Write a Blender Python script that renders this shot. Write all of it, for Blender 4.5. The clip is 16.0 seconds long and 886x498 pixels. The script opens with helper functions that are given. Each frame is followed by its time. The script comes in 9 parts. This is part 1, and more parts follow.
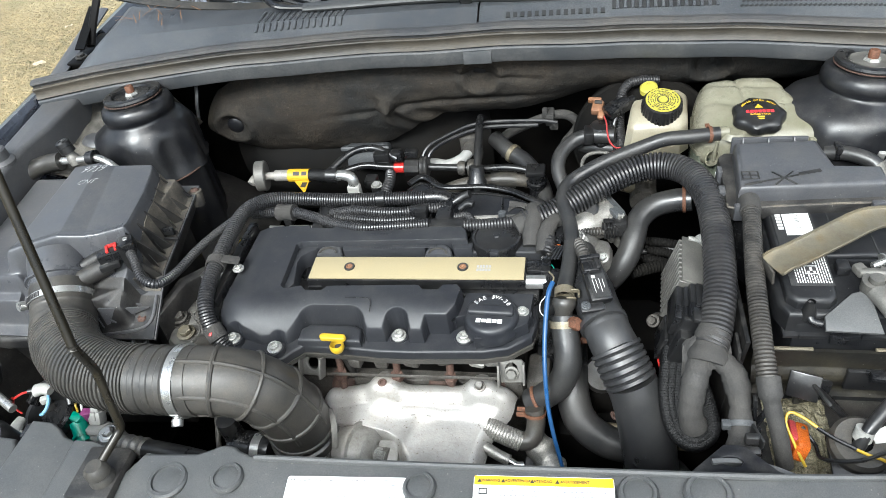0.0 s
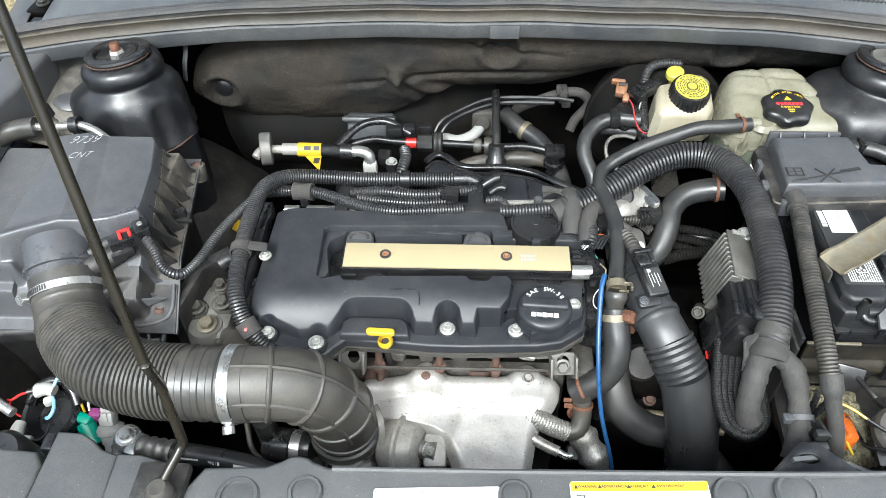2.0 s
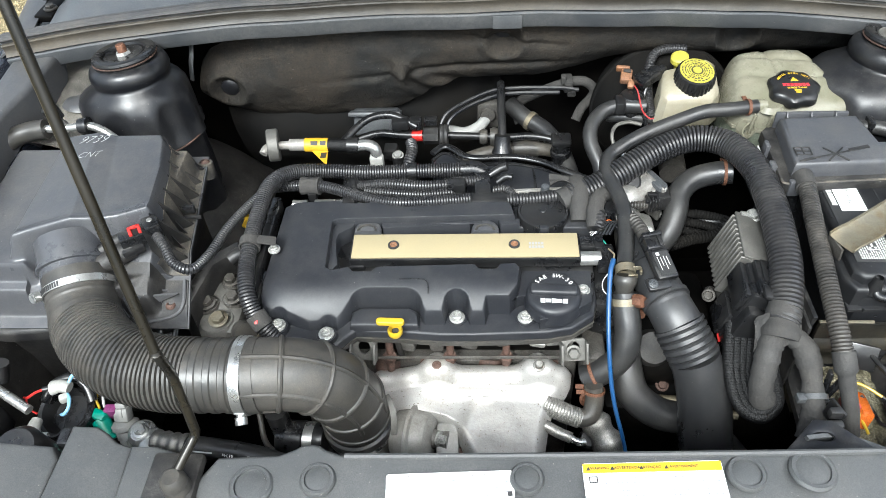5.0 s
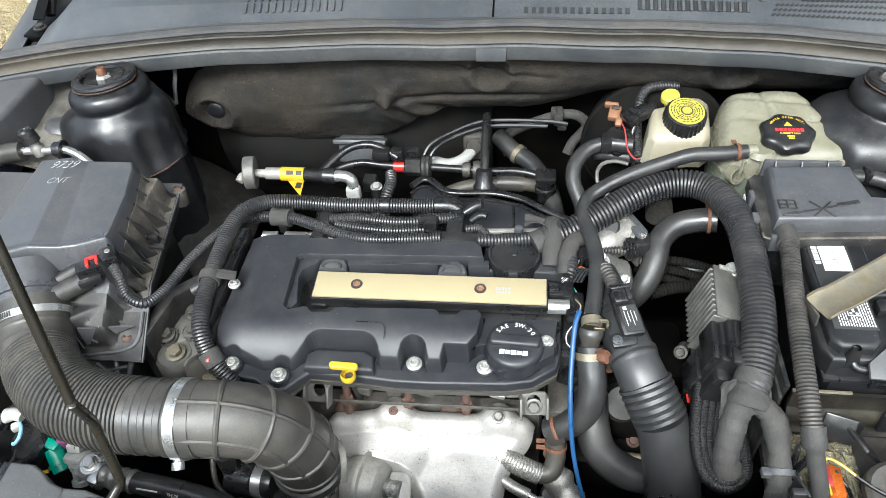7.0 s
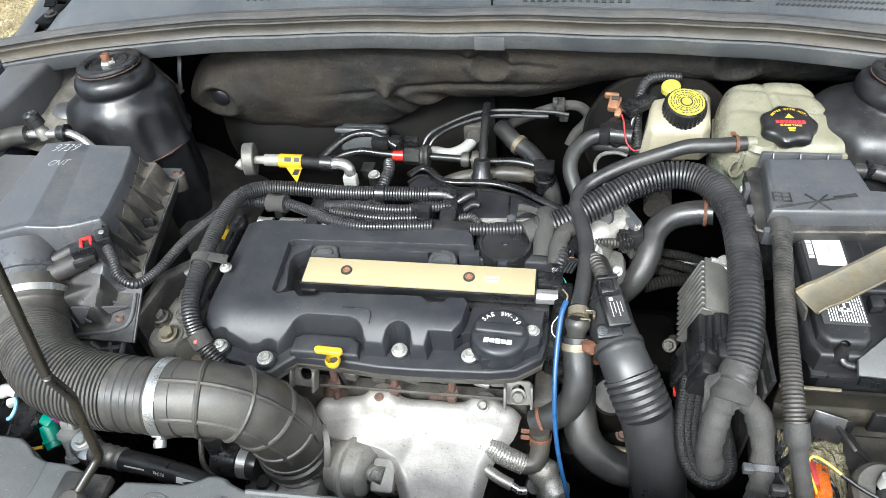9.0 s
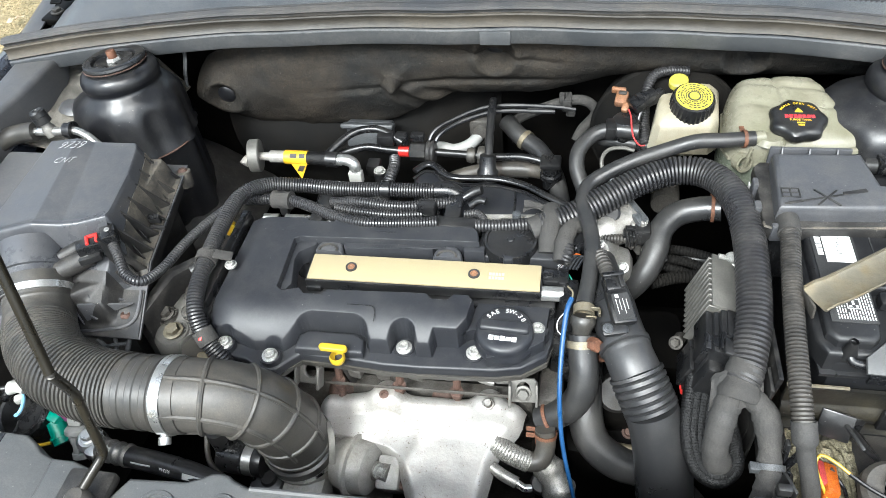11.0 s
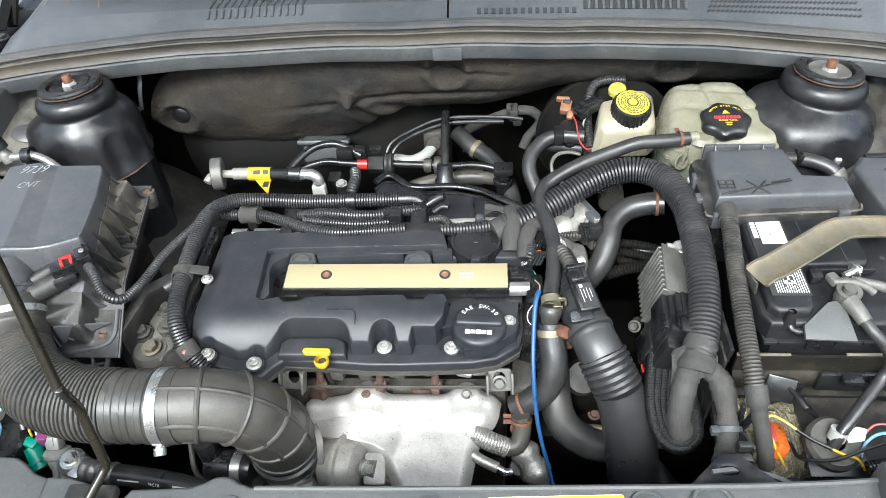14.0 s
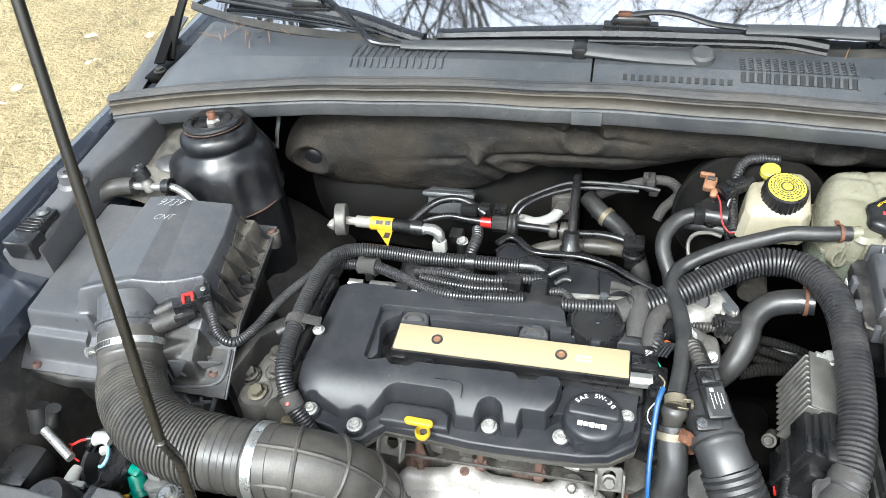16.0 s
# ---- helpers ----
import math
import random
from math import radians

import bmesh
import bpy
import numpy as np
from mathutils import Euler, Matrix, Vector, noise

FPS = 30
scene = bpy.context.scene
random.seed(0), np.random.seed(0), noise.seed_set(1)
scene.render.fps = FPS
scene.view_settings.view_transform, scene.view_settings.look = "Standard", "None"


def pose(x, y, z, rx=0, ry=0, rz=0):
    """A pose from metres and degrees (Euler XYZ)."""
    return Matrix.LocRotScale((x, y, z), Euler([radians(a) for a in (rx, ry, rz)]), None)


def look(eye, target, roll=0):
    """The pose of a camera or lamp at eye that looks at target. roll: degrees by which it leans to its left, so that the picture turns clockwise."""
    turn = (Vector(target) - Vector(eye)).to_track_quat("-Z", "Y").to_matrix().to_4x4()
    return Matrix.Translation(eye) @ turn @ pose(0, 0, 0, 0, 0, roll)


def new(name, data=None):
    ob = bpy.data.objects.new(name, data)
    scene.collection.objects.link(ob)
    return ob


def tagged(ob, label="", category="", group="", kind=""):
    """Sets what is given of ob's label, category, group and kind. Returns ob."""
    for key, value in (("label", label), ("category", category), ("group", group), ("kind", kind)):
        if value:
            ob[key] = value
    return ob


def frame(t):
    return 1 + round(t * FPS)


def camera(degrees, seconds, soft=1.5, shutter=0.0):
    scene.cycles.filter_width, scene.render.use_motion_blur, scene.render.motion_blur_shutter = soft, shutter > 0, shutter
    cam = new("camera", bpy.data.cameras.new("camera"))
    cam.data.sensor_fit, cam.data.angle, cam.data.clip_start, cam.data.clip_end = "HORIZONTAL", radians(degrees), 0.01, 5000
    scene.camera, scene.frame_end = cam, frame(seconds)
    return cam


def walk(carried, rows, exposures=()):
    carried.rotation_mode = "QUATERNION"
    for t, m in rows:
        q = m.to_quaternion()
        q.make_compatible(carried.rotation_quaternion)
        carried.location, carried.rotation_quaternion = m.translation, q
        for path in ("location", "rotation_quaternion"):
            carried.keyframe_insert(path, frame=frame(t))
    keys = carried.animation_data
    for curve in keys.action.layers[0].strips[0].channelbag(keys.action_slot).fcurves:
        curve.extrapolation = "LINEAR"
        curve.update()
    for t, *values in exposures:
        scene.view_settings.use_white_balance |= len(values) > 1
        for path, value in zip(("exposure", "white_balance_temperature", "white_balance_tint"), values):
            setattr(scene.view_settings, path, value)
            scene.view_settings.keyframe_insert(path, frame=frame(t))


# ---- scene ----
cam = camera(62.8, 16.0, soft=0.6)
PATH = [
    (0, (0.178, -0.344, 1.446), (-0.215, 1.12, 0.142), -9.8),
    (0.5, (0.03, -0.312, 1.456), (-0.076, 1.141, 0.086), -8.3),
    (1, (-0.017, -0.285, 1.476), (-0.098, 1.125, 0.059), -7.7),
    (1.5, (-0.011, -0.29, 1.471), (-0.1, 1.106, 0.043), -2.9),
    (2, (-0.019, -0.301, 1.478), (-0.108, 1.087, 0.041), -1.4),
    (2.5, (-0.026, -0.309, 1.478), (-0.118, 1.092, 0.054), -2.6),
    (3, (-0.03, -0.313, 1.478), (-0.137, 1.097, 0.063), -2.6),
    (3.5, (-0.024, -0.311, 1.474), (-0.155, 1.1, 0.062), -3.4),
    (4, (-0.017, -0.306, 1.469), (-0.161, 1.093, 0.047), -4.0),
    (4.2, (-0.014, -0.309, 1.467), (-0.149, 1.086, 0.041), -4.0),
    (6.3, (-0.012, -0.315, 1.468), (-0.132, 1.076, 0.036), -3.8),
    (6.5, (0.0, -0.307, 1.466), (-0.135, 1.092, 0.043), -3.9),
    (7, (0.073, -0.254, 1.474), (-0.154, 1.139, 0.057), -4.6),
    (7.5, (0.131, -0.224, 1.466), (-0.166, 1.145, 0.039), -5.3),
    (8, (0.111, -0.233, 1.468), (-0.2, 1.125, 0.033), -5.7),
    (8.5, (0.107, -0.246, 1.468), (-0.187, 1.117, 0.034), -5.6),
    (9, (0.122, -0.255, 1.461), (-0.187, 1.123, 0.045), -5.9),
    (11.5, (0.128, -0.248, 1.46), (-0.209, 1.112, 0.033), -6.9),
    (12, (0.104, -0.266, 1.46), (-0.207, 1.102, 0.035), -6.0),
    (12.5, (0.04, -0.31, 1.485), (-0.171, 1.082, 0.063), -4.6),
    (13, (0.037, -0.325, 1.49), (-0.098, 1.098, 0.091), -4.1),
    (13.5, (0.07, -0.307, 1.491), (-0.058, 1.119, 0.095), -4.0),
    (14, (0.076, -0.304, 1.486), (-0.051, 1.116, 0.083), -3.7),
    (14.5, (0.069, -0.302, 1.487), (-0.062, 1.122, 0.088), -3.0),
    (15, (0.067, -0.294, 1.487), (-0.063, 1.135, 0.093), -2.6),
    (15.5, (0.062, -0.268, 1.495), (-0.193, 1.194, 0.155), -2.2),
    (16, (0.06, -0.242, 1.494), (-0.377, 1.192, 0.17), -5.7),
]
EXPOSURE = 1.63
walk(cam, [(t, look(eye, target, roll)) for t, eye, target, roll in PATH],
     [(t, EXPOSURE + d, 6120, 4) for t, d in ((0.0, -0.27), (1.0, -0.11), (2.0, -0.04), (3.0, -0.18), (4.2, -0.16), (6.4, -0.17), (7.1, -0.06), (7.5, 0.1), (8.0, 0.17), (9.0, 0.04), (11.4, 0.03), (12.5, 0.06), (13.0, -0.07), (13.5, -0.08), (14.2, 0.02), (15.0, 0.01), (16.0, 0.15))])

# world and sun: bright overcast day
world = bpy.data.worlds.new("overcast_sky")
scene.world = world
world.use_nodes = True
wn = world.node_tree.nodes
wl = world.node_tree.links
sky = wn.new("ShaderNodeTexSky")
sky.sky_type = "NISHITA"
sky.sun_disc = False
sky.sun_elevation = radians(52)
sky.sun_rotation = radians(157)
sky.air_density, sky.dust_density = 1.0, 3.0
grey = wn.new("ShaderNodeHueSaturation")
grey.inputs["Saturation"].default_value = 0.42
wl.new(sky.outputs[0], grey.inputs["Color"])
where = wn.new("ShaderNodeTexCoord")
height = wn.new("ShaderNodeSeparateXYZ")
wl.new(where.outputs["Generated"], height.inputs[0])
cloud = wn.new("ShaderNodeMapRange")
cloud.inputs["From Max"].default_value = 1.0
cloud.inputs["To Min"].default_value, cloud.inputs["To Max"].default_value = 0.55, 2.05
wl.new(height.outputs["Z"], cloud.inputs["Value"])
even = wn.new("ShaderNodeMix")
even.data_type, even.blend_type = "RGBA", "MULTIPLY"
even.inputs["Factor"].default_value = 1.0
wl.new(grey.outputs[0], even.inputs["A"])
wl.new(cloud.outputs[0], even.inputs["B"])
wl.new(even.outputs["Result"], wn["Background"].inputs["Color"])
wn["Background"].inputs["Strength"].default_value = 0.13
sun = new("sun", bpy.data.lights.new("sun", "SUN"))
sun.data.energy = 2.5
sun.data.angle = radians(20)
sun.data.color = (1.0, 0.98, 0.95)
sun.matrix_world = look((-0.8, -1.6, 3.0), (0, 0.3, 0.8))


# ---- materials ----
def mat(name, color, rough=0.5, metal=0.0, second=None, amount=0.35, coarse=9.0, fine=160.0,
        bump=0.15, spec=0.5, coat=0.0, trans=0.0, speck=None, speck_at=0.68, rough_var=0.15, ior=1.5, depth=0.0006, dust=0.0, dots=0.0, uneven=0.0, grain=0.45, dust_col=(0.20, 0.186, 0.165)):
    m = bpy.data.materials.new(name)
    m.use_nodes = True
    n, l = m.node_tree.nodes, m.node_tree.links
    b = n["Principled BSDF"]
    geo = n.new("ShaderNodeNewGeometry")
    big = n.new("ShaderNodeTexNoise")
    big.inputs["Scale"].default_value = coarse
    big.inputs["Detail"].default_value = 6
    big.inputs["Roughness"].default_value = 0.62
    small = n.new("ShaderNodeTexNoise")
    small.inputs["Scale"].default_value = fine
    small.inputs["Detail"].default_value = 4
    for x in (big, small):
        l.new(geo.outputs["Position"], x.inputs["Vector"])
    ramp = n.new("ShaderNodeMapRange")
    ramp.inputs["From Min"].default_value = 0.42
    ramp.inputs["From Max"].default_value = 0.72
    ramp.inputs["To Max"].default_value = amount
    l.new(big.outputs["Fac"], ramp.inputs["Value"])
    fr = n.new("ShaderNodeMapRange")
    fr.inputs["From Min"].default_value, fr.inputs["From Max"].default_value = 0.3, 0.7
    fr.inputs["To Min"].default_value, fr.inputs["To Max"].default_value = 0.55, 1.45
    l.new(small.outputs["Fac"], fr.inputs["Value"])
    mul = n.new("ShaderNodeMath")
    mul.operation = "MULTIPLY"
    l.new(ramp.outputs[0], mul.inputs[0])
    l.new(fr.outputs[0], mul.inputs[1])
    mix = n.new("ShaderNodeMix")
    mix.data_type = "RGBA"
    mix.inputs["A"].default_value = (*color, 1)
    sec = second if second else tuple(min(1, c * 1.8 + 0.01) for c in color)
    mix.inputs["B"].default_value = (*sec, 1)
    l.new(mul.outputs[0], mix.inputs["Factor"])
    out = mix.outputs["Result"]
    if speck:
        sp = n.new("ShaderNodeTexNoise")
        sp.inputs["Scale"].default_value = 330
        sp.inputs["Detail"].default_value = 2
        l.new(geo.outputs["Position"], sp.inputs["Vector"])
        cut = n.new("ShaderNodeMapRange")
        cut.inputs["From Min"].default_value, cut.inputs["From Max"].default_value = speck_at, speck_at + 0.05
        l.new(sp.outputs["Fac"], cut.inputs["Value"])
        mix2 = n.new("ShaderNodeMix")
        mix2.data_type = "RGBA"
        mix2.inputs["B"].default_value = (*speck, 1)
        l.new(out, mix2.inputs["A"])
        l.new(cut.outputs[0], mix2.inputs["Factor"])
        out = mix2.outputs["Result"]
    film = None
    if dust:
        veil = n.new("ShaderNodeTexNoise")
        veil.inputs["Scale"].default_value = 42
        veil.inputs["Detail"].default_value = 9
        veil.inputs["Roughness"].default_value = 0.74
        l.new(geo.outputs["Position"], veil.inputs["Vector"])
        vr = n.new("ShaderNodeMapRange")
        vr.inputs["From Min"].default_value, vr.inputs["From Max"].default_value = 0.44, 0.70
        vr.inputs["To Max"].default_value = dust
        l.new(veil.outputs["Fac"], vr.inputs["Value"])
        sep = n.new("ShaderNodeSeparateXYZ")
        l.new(geo.outputs["Normal"], sep.inputs[0])
        lie = n.new("ShaderNodeMapRange")
        lie.inputs["From Min"].default_value, lie.inputs["From Max"].default_value = -0.2, 0.9
        lie.inputs["To Min"].default_value = 0.3
        l.new(sep.outputs["Z"], lie.inputs["Value"])
        film = n.new("ShaderNodeMath")
        film.operation = "MULTIPLY"
        l.new(vr.outputs[0], film.inputs[0])
        l.new(lie.outputs[0], film.inputs[1])
        mix3 = n.new("ShaderNodeMix")
        mix3.data_type = "RGBA"
        mix3.inputs["B"].default_value = (*dust_col, 1)
        l.new(out, mix3.inputs["A"])
        l.new(film.outputs[0], mix3.inputs["Factor"])
        out = mix3.outputs["Result"]
    if dots:
        vor = n.new("ShaderNodeTexVoronoi")
        vor.inputs["Scale"].default_value = 210
        l.new(geo.outputs["Position"], vor.inputs["Vector"])
        near_ = n.new("ShaderNodeMapRange")
        near_.inputs["From Min"].default_value, near_.inputs["From Max"].default_value = 0.06, 0.18
        near_.inputs["To Min"].default_value, near_.inputs["To Max"].default_value = 1.0, 0.0
        l.new(vor.outputs["Distance"], near_.inputs["Value"])
        some = n.new("ShaderNodeSeparateColor")
        l.new(vor.outputs["Color"], some.inputs[0])
        few = n.new("ShaderNodeMapRange")
        few.inputs["From Min"].default_value, few.inputs["From Max"].default_value = 1 - dots, 1.0
        few.inputs["To Max"].default_value = 0.8
        l.new(some.outputs[0], few.inputs["Value"])
        dm = n.new("ShaderNodeMath")
        dm.operation = "MULTIPLY"
        l.new(near_.outputs[0], dm.inputs[0])
        l.new(few.outputs[0], dm.inputs[1])
        mix4 = n.new("ShaderNodeMix")
        mix4.data_type = "RGBA"
        mix4.inputs["B"].default_value = (0.20, 0.19, 0.17, 1)
        l.new(out, mix4.inputs["A"])
        l.new(dm.outputs[0], mix4.inputs["Factor"])
        out = mix4.outputs["Result"]
    if grain:
        gn = n.new("ShaderNodeTexNoise")
        gn.inputs["Scale"].default_value = 780
        gn.inputs["Detail"].default_value = 3
        gn.inputs["Roughness"].default_value = 0.7
        l.new(geo.outputs["Position"], gn.inputs["Vector"])
        gr = n.new("ShaderNodeMapRange")
        gr.inputs["From Min"].default_value, gr.inputs["From Max"].default_value = 0.33, 0.67
        gr.inputs["To Min"].default_value, gr.inputs["To Max"].default_value = 1 - grain, 1 + grain
        l.new(gn.outputs["Fac"], gr.inputs["Value"])
        mg = n.new("ShaderNodeMix")
        mg.data_type, mg.blend_type = "RGBA", "MULTIPLY"
        mg.inputs["Factor"].default_value = 1.0
        l.new(out, mg.inputs["A"])
        l.new(gr.outputs[0], mg.inputs["B"])
        out = mg.outputs["Result"]
    l.new(out, b.inputs["Base Color"])
    rr = n.new("ShaderNodeMapRange")
    rr.inputs["From Min"].default_value, rr.inputs["From Max"].default_value = 0.3, 0.7
    rr.inputs["To Min"].default_value, rr.inputs["To Max"].default_value = max(0.02, rough - rough_var), min(1, rough + rough_var)
    l.new(big.outputs["Fac"], rr.inputs["Value"])
    if film:
        matt = n.new("ShaderNodeMath")
        matt.operation = "MULTIPLY_ADD"
        matt.inputs[1].default_value = 0.6
        matt.use_clamp = True
        l.new(film.outputs[0], matt.inputs[0])
        l.new(rr.outputs[0], matt.inputs[2])
        l.new(matt.outputs[0], b.inputs["Roughness"])
    else:
        l.new(rr.outputs[0], b.inputs["Roughness"])
    b.inputs["Metallic"].default_value = metal
    b.inputs["Specular IOR Level"].default_value = spec
    b.inputs["IOR"].default_value = ior
    b.inputs["Coat Weight"].default_value = coat
    b.inputs["Transmission Weight"].default_value = trans
    if bump:
        bp = n.new("ShaderNodeBump")
        bp.inputs["Strength"].default_value = bump
        bp.inputs["Distance"].default_value = depth
        l.new(small.outputs["Fac"], bp.inputs["Height"])
        last = bp
        if uneven:
            lump = n.new("ShaderNodeTexNoise")
            lump.inputs["Scale"].default_value = 48
            lump.inputs["Detail"].default_value = 5
            l.new(geo.outputs["Position"], lump.inputs["Vector"])
            last = n.new("ShaderNodeBump")
            last.inputs["Strength"].default_value = uneven
            last.inputs["Distance"].default_value = 0.004
            l.new(lump.outputs["Fac"], last.inputs["Height"])
            l.new(bp.outputs[0], last.inputs["Normal"])
        l.new(last.outputs[0], b.inputs["Normal"])
    return m


M_COVER = mat("satin_black_plastic", (0.01386, 0.01493, 0.01813), 0.42, second=(0.04277, 0.04383, 0.04598), amount=0.3, coarse=5, fine=1400, bump=0.5, depth=0.0003, dust=0.08, dots=0.07, grain=0.2, spec=0.38)
M_BOX = mat("dusty_black_plastic", (0.0453, 0.04702, 0.05226), 0.36, second=(0.10568, 0.09963, 0.09058), amount=0.3, coarse=6, fine=220, bump=0.25, dust=0.16, dots=0.1, grain=0.2)
M_PLAST = mat("black_plastic", (0.00675, 0.00709, 0.0081), 0.3, second=(0.02475, 0.02277, 0.0198), amount=0.3, coarse=20, fine=300, dust=0.07, dots=0.06, uneven=0.1)
M_DARK = mat("grimy_black_plastic", (0.00515, 0.00515, 0.00562), 0.55, second=(0.02252, 0.01884, 0.01474), amount=0.6, coarse=16, fine=140, bump=0.3, dust=0.22, dots=0.1, uneven=0.3)
M_TIE = mat("grey_black_cover_plastic", (0.0515, 0.0535, 0.0545), 0.5, second=(0.0968, 0.09504, 0.09152), amount=0.25, coarse=9, fine=1200, bump=0.5, depth=0.0003, dust=0.1, dots=0.22, grain=0.2)
M_GRIME = mat("dust_caked_black_plastic", (0.022, 0.021, 0.02), 0.6, second=(0.115, 0.1, 0.078), amount=0.85, coarse=26, fine=180, bump=0.4, dust=0.75, dots=0.1, uneven=0.25, grain=0.3, dust_col=(0.15, 0.13, 0.10))
M_COWL = mat("weathered_cowl_plastic", (0.05023, 0.05461, 0.06115), 0.36, second=(0.10451, 0.10969, 0.11497), amount=0.55, coarse=5, fine=900, bump=0.35, depth=0.0003, dust=0.15, dots=0.06)
M_RUBBER = mat("black_rubber", (0.0275, 0.0266, 0.0246), 0.4, second=(0.0867, 0.07854, 0.06732), amount=0.4, coarse=14, fine=260, bump=0.3, dust=0.22, dots=0.03, uneven=0.06, grain=0.25, dust_col=(0.15, 0.125, 0.09))
M_PIPE = mat("satin_pipe_plastic", (0.017, 0.01744, 0.0187), 0.28, second=(0.03711, 0.03643, 0.0344), amount=0.12, coarse=8, fine=400, bump=0.15, dust=0.1, dots=0.02, spec=0.7, grain=0.15)
M_HOSE = mat("grey_black_rubber_hose", (0.01679, 0.01724, 0.01811), 0.38, second=(0.03915, 0.03654, 0.03198), amount=0.45, coarse=18, fine=320, bump=0.3, dust=0.1, dots=0.1, uneven=0.12, spec=0.5, grain=0.2)
M_SEAL = mat("weathered_rubber_seal", (0.03404, 0.03534, 0.03927), 0.55, second=(0.08346, 0.07345, 0.06009), amount=0.65, coarse=5, fine=200, bump=0.25, dust=0.15, dots=0.1, uneven=0.15, grain=0.25)
M_CONDUIT = mat("corrugated_conduit_plastic", (0.01579, 0.01579, 0.01738), 0.36, second=(0.04844, 0.0448, 0.03936), amount=0.3, coarse=15, fine=200, dust=0.1, dots=0.06, grain=0.12, spec=0.6)
M_CONDUIT_OLD = mat("dusty_conduit_plastic", (0.01756, 0.01676, 0.01596), 0.45, second=(0.07524, 0.06583, 0.05329), amount=0.5, coarse=13, fine=200, dust=0.2, dots=0.1, grain=0.2)
M_SEALBAND = mat("brown_tinted_rubber", (0.03465, 0.03089, 0.02561), 0.55, second=(0.06403, 0.05273, 0.03766), amount=0.8, coarse=6, fine=240, bump=0.25, dust=0.25, dots=0.05, uneven=0.12, grain=0.25)
M_SEALFLAP = mat("scuffed_grey_rubber", (0.0468, 0.05031, 0.05499), 0.5, second=(0.12285, 0.12051, 0.117), amount=0.8, coarse=8, fine=240, bump=0.25, dust=0.1, dots=0.05, uneven=0.1, grain=0.25)
M_TAPE = mat("grey_cloth_tape", (0.0238, 0.02285, 0.02142), 0.85, second=(0.05236, 0.0476, 0.04284), amount=0.5, coarse=24, fine=520, bump=0.9, dust=0.12, dots=0.0, uneven=0.35, grain=0.25)
# Felt taken darker than the blanket's: shade in the colour, reused on hoses.
M_PAD = mat("shade_dark_felt", (0.00555, 0.00545, 0.0053), 0.8, spec=0.08, second=(0.01607, 0.01377, 0.01102), amount=0.6, coarse=8, fine=300, bump=0.4)
M_FELT = mat("black_insulation_felt", (0.01298, 0.01298, 0.01263), 0.75, spec=0.16, second=(0.0414, 0.03128, 0.02162), amount=0.58, coarse=7, fine=300, bump=0.9, depth=0.0012, dust=0.15, dots=0.06, uneven=0.7, speck=(0.05, 0.04, 0.027), speck_at=0.7, dust_col=(0.15, 0.128, 0.09))
M_PAINT = mat("glossy_black_paint", (0.006, 0.0065, 0.0085), 0.36, second=(0.03, 0.029, 0.027), amount=0.25, coarse=5, fine=120, bump=0.08, coat=0.0, dust=0.13, dots=0.10, uneven=0.12)
M_PAINT_DUSTY = mat("dusty_black_paint", (0.00936, 0.00889, 0.00842), 0.5, second=(0.04388, 0.03803, 0.03042), amount=0.55, coarse=7, fine=90, bump=0.25, dust=0.2, dots=0.2, uneven=0.25)
M_LEDGE = mat("dust_covered_paint", (0.06, 0.056, 0.048), 0.65, second=(0.17, 0.155, 0.125), amount=1.0, coarse=9, fine=120, bump=0.25, dust=0.7, dots=0.2, uneven=0.2)
M_COPPER = mat("corroded_copper_brown", (0.22, 0.105, 0.052), 0.6, 0.2, second=(0.11475, 0.06375, 0.04462), amount=0.7, coarse=60, fine=500, bump=0.3)
M_FENDER = mat("dark_blue_black_car_paint", (0.012, 0.015, 0.022), 0.18, second=(0.04, 0.042, 0.05), amount=0.3, coarse=6, fine=200, bump=0.0, coat=0.8, grain=0.1)
M_ALU = mat("cast_aluminium", (0.288, 0.28, 0.264), 0.5, 0.75, second=(0.104, 0.096, 0.08), amount=0.8, coarse=20, fine=260, bump=0.7, dust=0.4, uneven=0.3, dust_col=(0.10, 0.085, 0.06), grain=0.2)
M_CAST = mat("dull_cast_metal", (0.27, 0.262, 0.245), 0.55, 0.35, second=(0.17, 0.155, 0.13), amount=0.8, coarse=24, fine=260, bump=0.5, dust=0.4, grain=0.15, dust_col=(0.09, 0.075, 0.055))
M_GRIME_ALU = mat("grimy_cast_aluminium", (0.07045, 0.0661, 0.05961), 0.6, 0.4, second=(0.02601, 0.02196, 0.01734), amount=0.9, coarse=22, fine=220, bump=0.8, dust=0.7, dots=0.2, uneven=0.6, dust_col=(0.05, 0.042, 0.032))
M_SHIELD = mat("pressed_aluminium_heat_shield", (0.43853, 0.42693, 0.4073), 0.42, 0.55, second=(0.27349, 0.25303, 0.21885), amount=0.8, coarse=10, fine=300, bump=0.3, grain=0.12, dust=0.3, uneven=0.25, speck=(0.15, 0.13, 0.105), speck_at=0.665, dust_col=(0.34, 0.29, 0.23))
M_STEEL = mat("bright_zinc_steel", (0.527, 0.527, 0.51), 0.32, 0.85, second=(0.2975, 0.2805, 0.255), amount=0.5, coarse=40, fine=300, bump=0.1, grain=0.1)
M_BOLT = mat("pale_galvanised_bolt", (0.39738, 0.39738, 0.3757), 0.4, 0.6, second=(0.289, 0.27455, 0.24565), amount=0.5, coarse=70, fine=400, bump=0.2)
